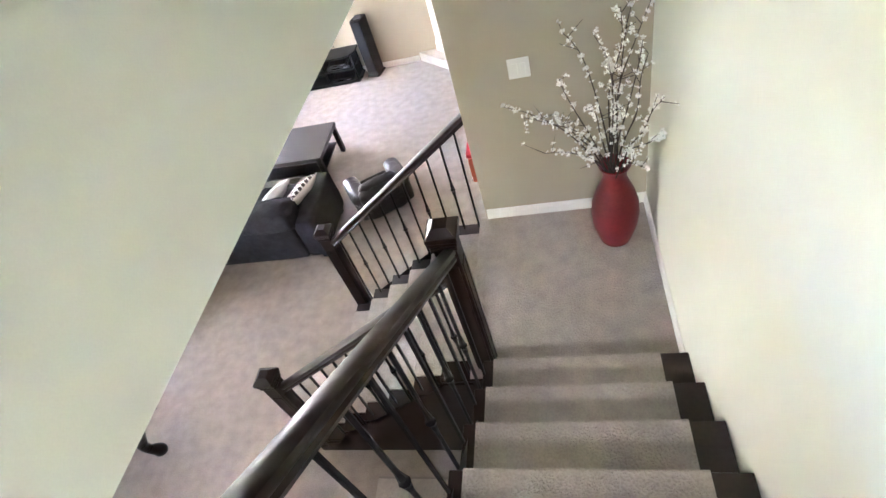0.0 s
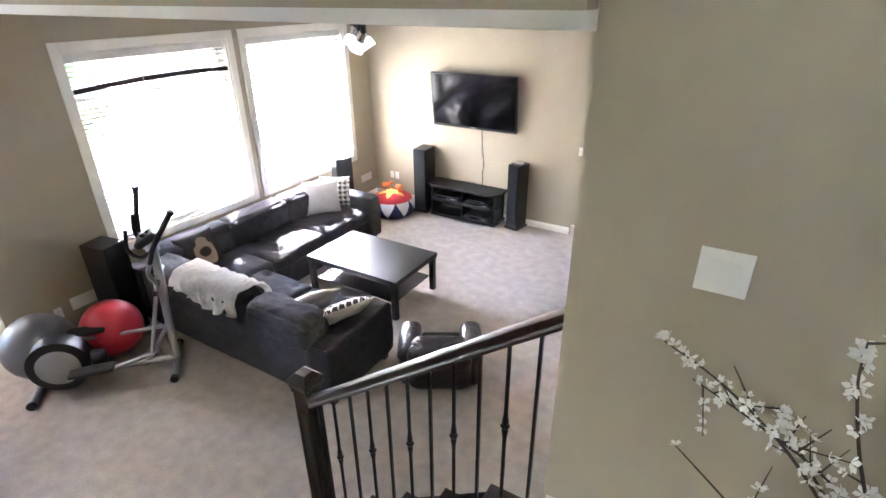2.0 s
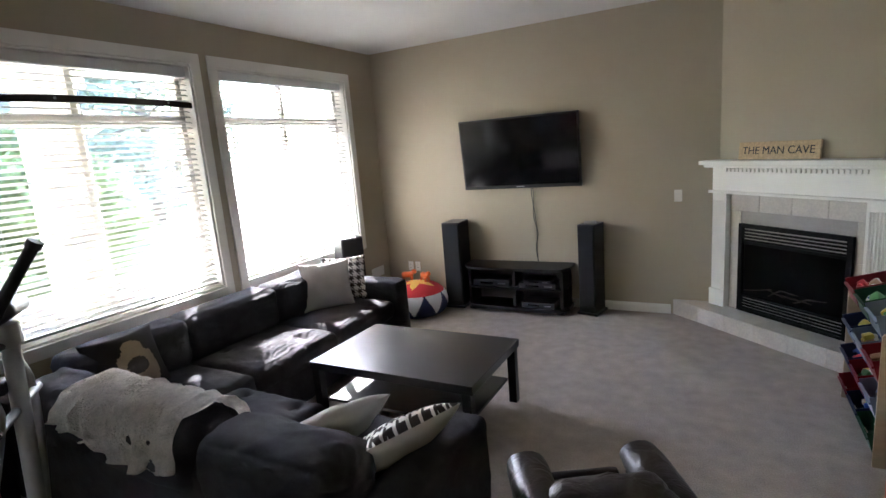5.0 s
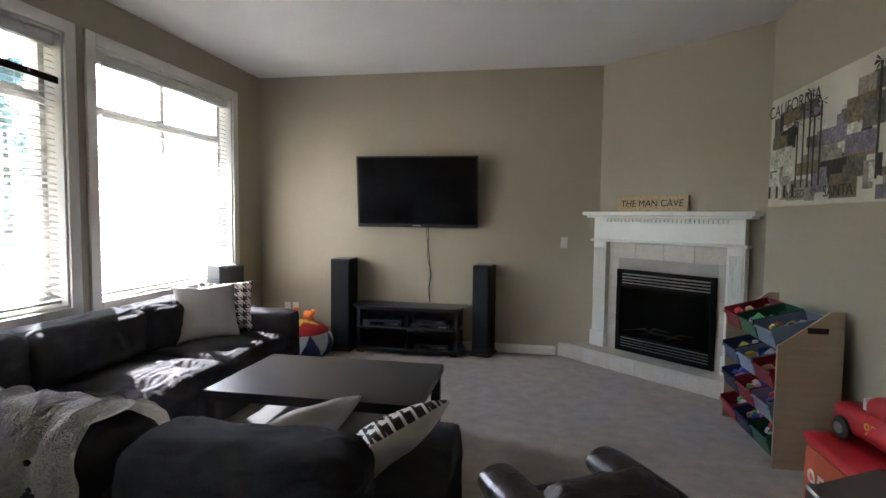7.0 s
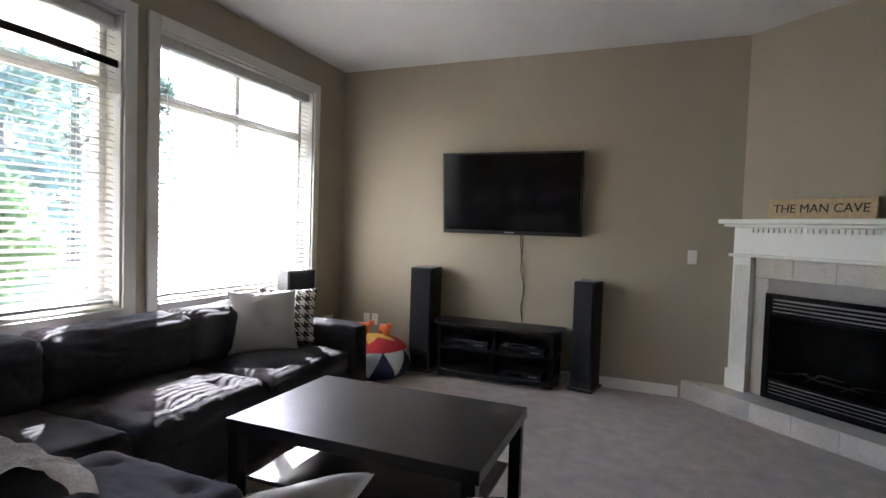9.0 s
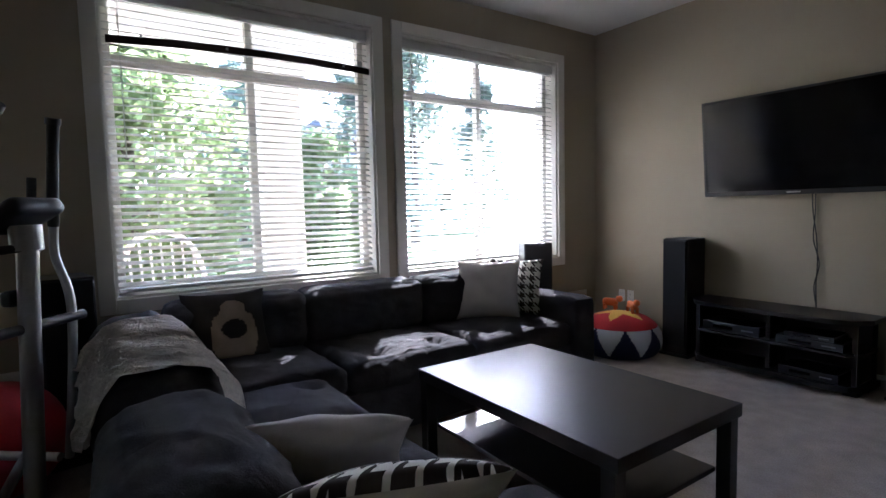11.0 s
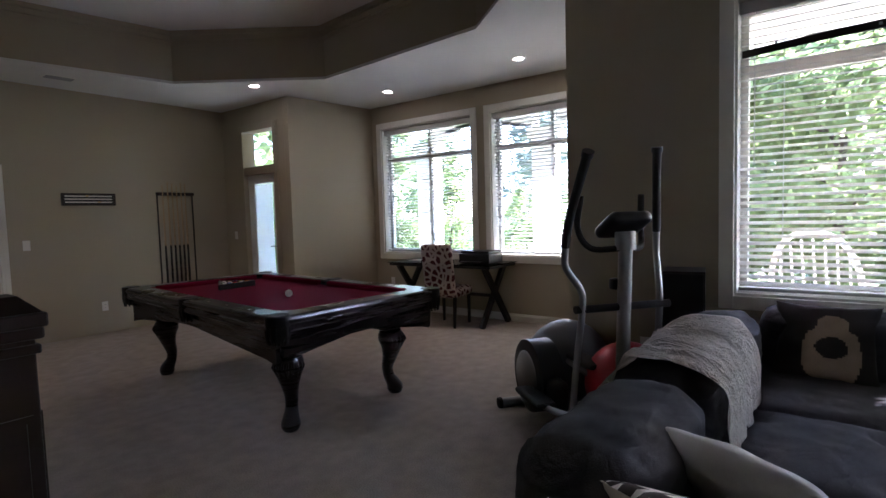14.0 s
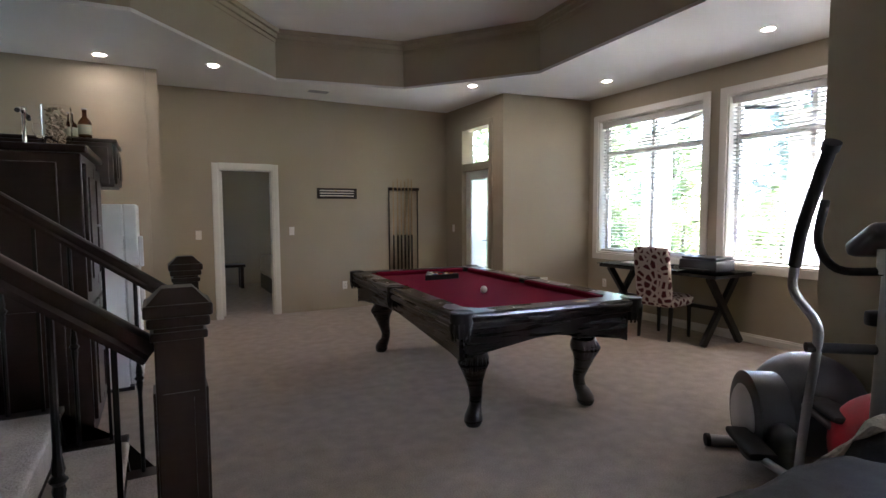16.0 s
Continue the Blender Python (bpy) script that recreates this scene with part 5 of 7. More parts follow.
bench = thing("bench", pose(-3.05, -5.45, 0), "low dark wooden bench against the bedroom wall", "bench")
part("seat", one_box(-0.42, 0.42, -0.17, 0.17, 0.40, 0.45, 0.005), M_DARK, bench)
for x in (-0.36, 0.36):
    for y in (-0.12, 0.12):
        part("leg", one_box(x - 0.03, x + 0.03, y - 0.03, y + 0.03, 0, 0.3995), M_DARK, bench)
bed = thing("bed", pose(-4.35, -4.4, 0), "bed with a white cover in the bedroom", "bed")
bm = bm_new()
pad(bm, -0.8, 0.62, -1.0, 1.0, 0.25, 0.62, r=0.10, n=10, lump=0.02)
part("mattress_cover", bm, M_THROW, bed, smooth=True)
part("bed_frame", one_box(-0.75, 0.60, -0.98, 0.98, 0.0, 0.26), M_DARK, bed)
bm = bm_new()
pad(bm, 0.30, 0.62, 0.4, 0.95, 0.60, 0.80, r=0.09, n=8, lump=0.01)
part("pillow", bm, M_PILLOW, bed, smooth=True)

# cue rack and cues
cr = thing("cue_rack", pose(-5.40, YS, 0.405), "dark wooden wall rack for billiard cues", "cue rack")
part("base", one_box(-0.26, 0.26, 0.001, 0.11, 0.0, 0.05, 0.006), M_DARK, cr)
part("upper_clip_rail", one_box(-0.25, 0.25, 0.001, 0.06, 1.33, 1.375, 0.005), M_DARK, cr)
for x in (-0.24, 0.24):
    part("back_rod", one_box(x - 0.006, x + 0.006, 0.002, 0.02, 0.0505, 1.3295), M_DARK, cr)
M_ASH = wood("pale_ash", (0.42, 0.28, 0.15), 0.35, 0.3)
for k, x in enumerate((-0.17, -0.115, -0.06, 0.0, 0.06, 0.12, 0.19)):
    if k in (0,):
        continue
    c = thing("billiard_cue", pose(-5.40 + x, YS + 0.065, 0.4555), "wooden billiard cue standing in the wall rack", "billiard cue", "billiard cues")
    bm = bm_new()
    lathe(bm, [(0.015, 0), (0.0145, 0.35), (0.0125, 0.60)], 8)
    part("butt", bm, M_MAHOG, c, "dark cue butt", smooth=True)
    bm = bm_new()
    lathe(bm, [(0.0125, 0.6005), (0.009, 1.0), (0.0065, 1.42 + 0.02 * (k % 3))], 8)
    part("shaft", bm, M_ASH, c, "pale ash cue shaft", smooth=True)
sc = thing("wall_scoreboard", pose(-4.354, YS, 1.603) @ Matrix.Diagonal((1.08, 1, 1, 1)), "dark framed wall scoreboard with ivory rows", "scoreboard")
bm = bm_new()
for a in ((-0.27, 0.27, 0.0, 0.02), (-0.27, 0.27, 0.13, 0.15), (-0.27, -0.25, 0.0205, 0.1295), (0.25, 0.27, 0.0205, 0.1295)):
    box(bm, a[0], a[1], 0.001, 0.03, a[2], a[3], 0.003)
part("frame", bm, M_DARK, sc)
part("backing", one_box(-0.25, 0.25, 0.002, 0.012, 0.02, 0.13), M_BLACKPL, sc)
for z in (0.035, 0.072, 0.108):
    part("score_row", one_box(-0.235, 0.235, 0.0125, 0.016, z, z + 0.014), M_PEARL, sc)
for x, z in ((0.02, 0.115), (-0.1, 0.04)):
    part("slider", one_box(x - 0.012, x + 0.012, 0.0165, 0.024, z - 0.006, z + 0.012), mat("brass", (0.6, 0.45, 0.2), 0.3, metal=1.0), sc)

# bar corner
cabn = thing("bar_cabinet", pose(-1.18, 0.78, 0) @ Matrix.Diagonal((1, 0.92, 0.955, 1)), "tall dark wooden bar cabinet with arched panel doors", "cabinet")
part("body", one_box(-0.50, 0.55, -0.46, 0.46, 0.0, 1.84, 0.006), M_DARK, cabn)
part("crown", one_box(-0.54, 0.55, -0.50, 0.50, 1.841, 1.89, 0.012), M_DARK, cabn)
for z0, z1 in ((0.12, 0.86), (0.96, 1.78)):
    for y0, y1 in ((-0.44, -0.01), (0.01, 0.44)):
        d = part("door", one_box(-0.522, -0.501, y0, y1, z0, z1, 0.004), M_DARK, cabn)
        part("raised_panel", one_box(-0.532, -0.5225, y0 + 0.07, y1 - 0.07, z0 + 0.08, z1 - 0.08, 0.008), M_DARK, d)
        part("knob", one_box(-0.545, -0.523, (y1 - 0.03) if y1 < 0.02 else (y0 + 0.015), (y1 - 0.015) if y1 < 0.02 else (y0 + 0.03), (z0 + z1) / 2, (z0 + z1) / 2 + 0.015, 0.003), M_STEEL, d)
    bm = bm_new()
    box(bm, -0.38, 0.40, 0.4605, 0.475, z0 + 0.02, z1, 0.006)
    part("side_panel", bm, M_DARK, cabn)
fr = thing("refrigerator", pose(-1.59, 0.0, 0), "small white top-freezer refrigerator", "refrigerator")
M_WHITEAPP = mat("white_enamel", (0.74, 0.75, 0.76), 0.3, var=0.02, fine=120, bump=0.02)
part("body", one_box(-0.24, 0.30, -0.29, 0.29, 0.03, 1.47, 0.008), M_WHITEAPP, fr)
part("lower_door", one_box(-0.335, -0.243, -0.29, 0.29, 0.05, 0.98, 0.012), M_WHITEAPP, fr)
part("freezer_door", one_box(-0.335, -0.243, -0.29, 0.29, 0.99, 1.47, 0.012), M_WHITEAPP, fr)
for z0, z1 in ((0.62, 0.93), (0.98, 1.22)):
    part("handle", one_box(-0.372, -0.336, 0.24, 0.27, z0, z1, 0.008), M_WHITEAPP, fr)
part("base_grille", one_box(-0.27, 0.26, -0.28, 0.28, 0.0, 0.03), M_BLACKPL, fr)

ofc = thing("wall_cabinet", pose(-1.30, 0.01, 1.60), "dark wooden cabinet bridging above the white refrigerator", "cabinet")
part("body", one_box(-0.49, 0.55, -0.30, 0.30, 0.0, 0.33, 0.004), M_DARK, ofc)
part("crown", one_box(-0.52, 0.55, -0.32, 0.30, 0.331, 0.36, 0.008), M_DARK, ofc)
for y0, y1 in ((-0.29, -0.01), (0.01, 0.29)):
    d = part("door", one_box(-0.51, -0.491, y0, y1, 0.02, 0.31, 0.004), M_DARK, ofc)
    part("raised_panel", one_box(-0.518, -0.5105, y0 + 0.05, y1 - 0.05, 0.07, 0.26, 0.006), M_DARK, d)
part("side_panel", one_box(-0.46, 0.40, 0.3005, 0.308, 0.02, 0.30, 0.004), M_DARK, ofc)
for y in (-0.31, 0.31):
    part("end_leg", one_box(0.30, 0.54, y - 0.008, y + 0.008, -1.60, -0.002), M_DARK, ofc)

M_DKGLASS = glass("brown_bottle_glass", (0.12, 0.06, 0.03), 0.05)
M_LABEL = mat("paper_label", (0.6, 0.55, 0.42), 0.7, var=0.08)


def bottle(x, y, z, h, r, label):
    b = thing("bottle", pose(x, y, z), label, "bottle", "bottles on the bar cabinet")
    bm = bm_new()
    lathe(bm, [(r * 0.9, 0), (r, 0.01), (r, h * 0.58), (r * 0.8, h * 0.66), (r * 0.36, h * 0.76), (r * 0.34, h * 0.95), (r * 0.4, h)], 16)
    part("body", bm, M_DKGLASS, b, smooth=True)
    bm = bm_new()
    lathe(bm, [(r * 1.01, h * 0.2), (r * 1.015, h * 0.21), (r * 1.015, h * 0.5), (r * 1.01, h * 0.51)], 16)
    part("label", bm, M_LABEL, b, "cream paper label", smooth=True)
    bm = bm_new()
    lathe(bm, [(r * 0.42, h), (r * 0.42, h * 1.04)], 12)
    part("cap", bm, M_STEEL, b)


bottle(-1.60, 0.08, 1.961, 0.24, 0.045, "brown glass bottle on the bar cabinet")
bottle(-1.50, -0.04, 1.961, 0.22, 0.04, "small brown bottle on the bar cabinet")
jar = thing("glass_jar", pose(-1.53, 0.88, 1.806), "clear cylinder jar filled with corks", "jar")
bm = bm_new()
lathe(bm, [(0.075, 0), (0.08, 0.005), (0.08, 0.27), (0.075, 0.27), (0.075, 0.012), (0.0, 0.012)], 24)
part("glass", bm, M_GLASS, jar, smooth=True)
bm = bm_new()
rg = random.Random(5)
for k in range(70):
    a, rr, z = rg.random() * 6.28, 0.055 * rg.random() ** 0.5, 0.02 + 0.23 * rg.random()
    d = Vector((rg.uniform(-1, 1), rg.uniform(-1, 1), rg.uniform(-1, 1))).normalized() * 0.02
    p = Vector((rr * math.cos(a), rr * math.sin(a), z + 0.008))
    tube(bm, [p - d * 0.7, p + d * 0.7], 0.010, 6)
tagged(part("corks", bm, mat("pale_cork", (0.42, 0.33, 0.24), 0.9, var=0.2, fine=60, bump=0.5), jar, "heap of wine corks"), kind="stuff")
opn = thing("corkscrew_stand", pose(-1.38, 0.98, 1.806), "chrome bar corkscrew with black grips", "corkscrew")
bm = bm_new()
lathe(bm, [(0.05, 0), (0.05, 0.012), (0.012, 0.02), (0.012, 0.20), (0.02, 0.21), (0.02, 0.23), (0.008, 0.24)], 14)
part("column", bm, M_CHROME, opn, smooth=True)
for s in (-1, 1):
    bm = bm_new()
    tube(bm, smooth_path([(0, s * 0.015, 0.20), (0, s * 0.07, 0.215), (0, s * 0.13, 0.20)], 4), 0.007, 8)
    part("arm", bm, M_CHROME, opn, smooth=True)
    bm = bm_new()
    tube(bm, [(0, s * 0.125, 0.202), (0, s * 0.165, 0.19)], 0.014, 8)
    part("grip", bm, M_BLACKPL, opn)
for k, (x, y) in enumerate(((-1.24, 1.06), (-1.42, 0.76))):
    wg = thing("wine_glass", pose(x, y, 1.806), "clear wine glass on the bar cabinet", "wine glass", "wine glasses")
    bm = bm_new()
    lathe(bm, [(0.035, 0), (0.034, 0.004), (0.005, 0.01), (0.004, 0.08), (0.02, 0.09), (0.038, 0.12), (0.036, 0.17), (0.034, 0.17), (0.036, 0.12), (0.018, 0.093), (0.0, 0.09)], 16)
    part("glass", bm, M_GLASS, wg, smooth=True)
# tiled strip behind the stairs
bm = bm_new()
box(bm, -1.70, -0.601, 1.34, 1.98, 0.0005, 0.004)
structure("floor_tile_bed", bm, M_GROUT, "grey grout under the tiled bar floor", "floor")

# exercise corner
ell = thing("elliptical_trainer", pose(-4.80, 3.63, 0, 0, 0, 51), "silver and black elliptical trainer with moving handlebars", "exercise machine")


def E(name, pts, r, material, label="", seg=10, n=5):
    bm = bm_new()
    tube(bm, smooth_path(pts, n) if len(pts) > 2 else pts, r, seg)
    return part(name, bm, material, ell, label, smooth=True)


# local x runs from the flywheel end to the post end
E("rear_stabiliser", [(-0.46, -0.24, 0.035), (-0.46, 0.20, 0.035)], 0.033, M_STEEL)
E("front_stabiliser", [(0.62, -0.27, 0.035), (0.62, 0.27, 0.035)], 0.030, M_STEEL)
for y in (-0.25, 0.25):
    E("end_cap", [(-0.46, y * 0.90 - 0.015, 0.037), (-0.46, y * 1.0 - 0.015, 0.037)], 0.037, M_RUBBER)
    E("end_cap", [(0.62, y * 1.04, 0.034), (0.62, y * 1.2, 0.034)], 0.034, M_RUBBER)
E("frame_rail", [(-0.46, 0, 0.06), (0.0, 0, 0.10), (0.62, 0, 0.07)], 0.032, M_STEEL)
E("post", [(0.62, 0, 0.08), (0.65, 0, 0.6), (0.68, 0, 1.18)], 0.034, M_STEEL, "silver main post")
E("brace", [(0.40, 0, 0.09), (0.64, 0, 0.45)], 0.020, M_STEEL)
bm = bm_new()
tube(bm, [(-0.22, -0.15, 0.29), (-0.22, -0.14, 0.29), (-0.22, 0.01, 0.29), (-0.22, 0.02, 0.29)], [0.20, 0.235, 0.235, 0.20], 32)
part("flywheel_housing", bm, M_BLACKPL, ell, "black round flywheel housing", smooth=True)
for s in (-1, 1):
    bm = bm_new()
    tube(bm, [(-0.22, s * 0.087 - 0.065, 0.29), (-0.22, s * 0.098 - 0.065, 0.29)], [0.165, 0.15], 28)
    part("crank_disc", bm, M_STEEL, ell, "silver crank disc", smooth=True)
bm = bm_new()
pad(bm, -0.20, 0.12, -0.12, 0.0, 0.12, 0.34, r=0.06, n=8)
part("belt_cover", bm, M_BLACKPL, ell, smooth=True)
for s in (-1, 1):
    up = 0.10 if s > 0 else -0.06
    E("pedal_arm", [(-0.22 - s * 0.08, s * 0.17 - 0.03, 0.27 + up), (0.16, s * 0.19, 0.25 + up * 0.6), (0.56, s * 0.20, 0.30)], 0.019, M_STEEL)
    bm = bm_new()
    pad(bm, -0.20 - s * 0.05, 0.14 - s * 0.05, s * 0.20 - 0.065, s * 0.20 + 0.065, 0.275 + up, 0.315 + up, r=0.018, n=6)
    part("pedal", bm, M_RUBBER, ell, "black rubber pedal", smooth=True)
    if s < 0:
        low = [(0.50, -0.20, 0.30), (0.58, -0.215, 0.60), (0.66, -0.225, 0.88), (0.675, -0.24, 0.98), (0.66, -0.31, 1.09), (0.70, -0.328, 1.20)]
        grip = [(0.695, -0.327, 1.19), (0.75, -0.333, 1.32), (0.86, -0.337, 1.49), (0.925, -0.339, 1.585)]
    else:
        low = [(0.60, 0.20, 0.30), (0.635, 0.205, 0.62), (0.65, 0.21, 0.88), (0.63, 0.22, 1.0), (0.545, 0.27, 1.12), (0.55, 0.268, 1.25)]
        grip = [(0.55, 0.268, 1.24), (0.575, 0.25, 1.40), (0.61, 0.225, 1.55), (0.627, 0.215, 1.64)]
    E("lever", low, 0.017, M_STEEL, "silver swinging lever")
    E("lever_grip", grip, 0.021, M_RUBBER, "black foam grip")
    end = Vector(grip[-1])
    along = (end - Vector(grip[-2])).normalized()
    E("grip_end", [end - along * 0.004, end + along * 0.022], 0.027, M_BLACKPL)
    E("fixed_handle", [(0.68, s * 0.02, 1.17), (0.60, s * 0.14, 1.17), (0.54, s * 0.18, 1.27), (0.56, s * 0.17, 1.43)], 0.016, M_RUBBER, "black fixed handlebar")
E("cross_axle", [(0.655, -0.26, 0.88), (0.655, 0.26, 0.88)], 0.020, M_BLACKPL)
bm = bm_new()
pad(bm, -0.10, 0.10, -0.11, 0.11, -0.03, 0.035, r=0.028, n=8)
con = part("console", bm, M_BLACKPL, ell, "black console", smooth=True)
con.matrix_basis = pose(0.66, 0, 1.28, 0, -28, 0)
part("display", one_box(-0.05, 0.04, -0.06, 0.06, 0.0352, 0.037), M_SCREEN, con)
E("console_collar", [(0.68, 0, 1.16), (0.677, 0, 1.25)], 0.05, M_STEEL)
bm = bm_new()
pad(bm, 0.60, 0.645, -0.05, 0.05, 0.96, 1.02, r=0.015, n=4)
part("tension_knob", bm, M_BLACKPL, ell, smooth=True)


def gym_ball(x, y, r, material, label):
    b = thing("exercise_ball", pose(x, y, r), label, "exercise ball", "exercise balls")
    bm = bm_new()
    bmesh.ops.create_uvsphere(bm, u_segments=48, v_segments=40, radius=r)
    for v in bm.verts:
        lat = math.asin(max(-1, min(1, v.co.z / r)))
        v.co *= 1 + 0.0025 * math.cos(lat * 46)
    part("sphere", bm, material, b, "", smooth=True)
    return b


gym_ball(-5.30, 3.44, 0.29, M_GREYBALL, "dull grey vinyl exercise ball on the carpet")
gym_ball(-5.07, 3.945, 0.265, M_REDBALL, "red vinyl exercise ball on the carpet")

# ---- landing vase ----
vase = thing("floor_vase", pose(0.225, 3.12, LAND + 0.0125), "tall oxblood red ceramic vase standing on the landing", "vase")
bm = bm_new()
lathe(bm, [(0.085, 0), (0.095, 0.006), (0.112, 0.06), (0.135, 0.14), (0.146, 0.24), (0.140, 0.33), (0.115, 0.42), (0.085, 0.485), (0.070, 0.53), (0.068, 0.56), (0.080, 0.60), (0.092, 0.625), (0.090, 0.632), (0.078, 0.605), (0.060, 0.56), (0.060, 0.50), (0.0, 0.48)], 40)
part("body", bm, M_VASE, vase, smooth=True)
br = thing("blossom_branches", pose(0.225, 3.12, LAND + 0.5), "bare twigs with white silk blossom standing in the vase", "branches")
rg = random.Random(11)


def blossom(bm, p, d, s):
    """Five cupped petals and a heart."""
    q = d.to_track_quat("Z", "Y")
    for k in range(5):
        a = 2 * math.pi * k / 5 + rg.random()
        tip = [Vector((0, 0, 0)), Vector((math.cos(a - 0.5) * s * 0.7, math.sin(a - 0.5) * s * 0.7, s * 0.35)), Vector((math.cos(a) * s, math.sin(a) * s, s * 0.5)), Vector((math.cos(a + 0.5) * s * 0.7, math.sin(a + 0.5) * s * 0.7, s * 0.35))]
        bm.faces.new([bm.verts.new(p + q @ t) for t in tip])


targets = [(-0.62, -0.10, 1.02), (-0.55, -0.02, 0.84), (-0.27, 0.02, 1.42), (-0.30, -0.12, 1.18), (-0.10, 0.0, 1.36), (0.05, 0.08, 1.45), (0.13, 0.12, 1.50), (0.20, 0.08, 1.45), (0.17, -0.05, 1.20), (0.20, -0.30, 1.10), (0.18, -0.40, 0.92),
           (-0.05, -0.2, 1.30), (-0.42, -0.15, 0.62), (0.10, -0.42, 0.70), (-0.18, -0.25, 1.05), (0.12, -0.15, 1.38), (-0.35, 0.08, 0.72)]
for i, (tx, ty, tz) in enumerate(targets):
    a = rg.random() * 6.28
    p0 = Vector((0.03 * math.cos(a), 0.03 * math.sin(a), 0.0))
    end = Vector((tx * 0.90, ty * 1.1, tz * 0.73 - 0.04))
    mid = p0.lerp(end, 0.5) + Vector((rg.uniform(-0.05, 0.05), rg.uniform(-0.05, 0.05), 0.10))
    pts = smooth_path([p0, p0.lerp(mid, 0.5) + Vector((0, 0, 0.05)), mid, mid.lerp(end, 0.55) + Vector((rg.uniform(-0.03, 0.03), rg.uniform(-0.03, 0.03), 0.02)), end], 6)
    bm = bm_new()
    n = len(pts)
    tube(bm, pts, [0.0055 * (1 - 0.75 * k / n) for k in range(n)], 6)
    fl = bm_new()
    for k in range(6, n):
        if rg.random() < 0.7:
            d = Vector((rg.uniform(-1, 1), rg.uniform(-1, 1), rg.uniform(0, 1))).normalized()
            ln = rg.uniform(0.02, 0.16) if rg.random() < 0.4 else 0.012
            tip = pts[k] + d * ln
            tube(bm, [pts[k], tip], [0.0025, 0.0012], 4)
            for m in range(rg.randint(1, 3)):
                blossom(fl, pts[k].lerp(tip, rg.uniform(0.3, 1.0)), (d + Vector((rg.uniform(-1, 1), rg.uniform(-1, 1), rg.uniform(-1, 1))) * 0.7).normalized(), rg.uniform(0.011, 0.021))
        for m in range(rg.randint(0, 1)):
            d = Vector((rg.uniform(-1, 1), rg.uniform(-1, 1), rg.uniform(-0.5, 1))).normalized()
            blossom(fl, pts[k] + d * 0.010, d, rg.uniform(0.010, 0.019))
    st = part("branch", bm, M_TWIG, br, "thin brown twig", smooth=True)
    if len(fl.verts):
        part("blossoms", fl, M_BLOSSOM, st, "white silk blossoms")
    else:
        fl.free()


# ---- plates on the walls ----
def wall_plate(name, m, w, h, label, category, kind):
    """A switch, socket or vent plate; local x across, z up, proud of the wall towards -y."""
    p = thing(name, m, label, category, "wall plates")
    part("plate", one_box(-w / 2, w / 2, -0.006, -0.001, -h / 2, h / 2, 0.002), M_TRIM, p)
    if kind == "switch":
        n = max(1, round(w / 0.06) - 0)
        n = 1 if w < 0.09 else 2
        for k in range(n):
            x = (k - (n - 1) / 2) * 0.046
            part("rocker", one_box(x - 0.016, x + 0.016, -0.010, -0.0062, -0.033, 0.033, 0.002), M_TRIM, p)
    elif kind == "outlet":
        for z in (-0.02, 0.02):
            o = part("socket", one_box(-0.017, 0.017, -0.0085, -0.0062, z - 0.014, z + 0.014, 0.003), M_TRIM, p)
            for x in (-0.006, 0.006):
                part("slot", one_box(x - 0.0012, x + 0.0012, -0.0095, -0.0086, z - 0.004, z + 0.006), M_BLACKPL, o)
    else:
        for k in range(7):
            z = -h / 2 + 0.02 + k * (h - 0.04) / 6
            part("louvre", one_box(-w / 2 + 0.012, w / 2 - 0.012, -0.011, -0.0062, z - 0.004, z + 0.004), M_TRIM, p)
    return p


wall_plate("light_switch", pose(-0.262, 3.44, LAND + 1.175), 0.125, 0.125, "white double rocker switch on the landing wall", "switch", "switch")
wall_plate("light_switch", pose(-2.16, YN, 1.19), 0.07, 0.115, "white light switch on the television wall", "switch", "switch")
wall_plate("wall_outlet", pose(-5.25, YN, 0.385), 0.07, 0.115, "white wall outlet in the corner", "outlet", "outlet")
wall_plate("wall_outlet", pose(-5.15, YN, 0.385), 0.07, 0.115, "white wall outlet with a black plug", "outlet", "outlet")
wall_plate("wall_vent", pose(XW, 8.42, 0.36, 0, 0, 90), 0.26, 0.12, "white wall vent grille under the window", "vent", "vent")
wall_plate("wall_vent", pose(XW, 4.02, 0.39, 0, 0, 90), 0.30, 0.13, "white wall vent grille beside the sofa", "vent", "vent")
wall_plate("wall_outlet", pose(XW, 3.75, 0.36, 0, 0, 90), 0.07, 0.115, "white wall outlet behind the exercise balls", "outlet", "outlet")
wall_plate("light_switch", pose(-3.70, YS, 1.15, 0, 0, 180), 0.07, 0.115, "white light switch beside the bedroom door", "switch", "switch")
wall_plate("light_switch", pose(-2.52, YS, 1.12, 0, 0, 180), 0.07, 0.115, "white light switch on the far side of the bedroom door", "switch", "switch")
wall_plate("wall_outlet", pose(-4.45, YS, 0.34, 0, 0, 180), 0.07, 0.115, "white wall outlet under the scoreboard", "outlet", "outlet")
wall_plate("light_switch", pose(-6.17, -2.15, 1.15, 0, 0, 90), 0.07, 0.115, "white light switch beside the patio door", "switch", "switch")
wall_plate("wall_vent", pose(-6.75, -0.737, 0.42, 0, 0, 173.6), 0.26, 0.12, "white wall vent grille beside the patio door", "vent", "vent")
wall_plate("wall_outlet", pose(XP, -0.30, 0.40, 0, 0, 90), 0.07, 0.115, "wall outlet under the window", "outlet", "outlet")


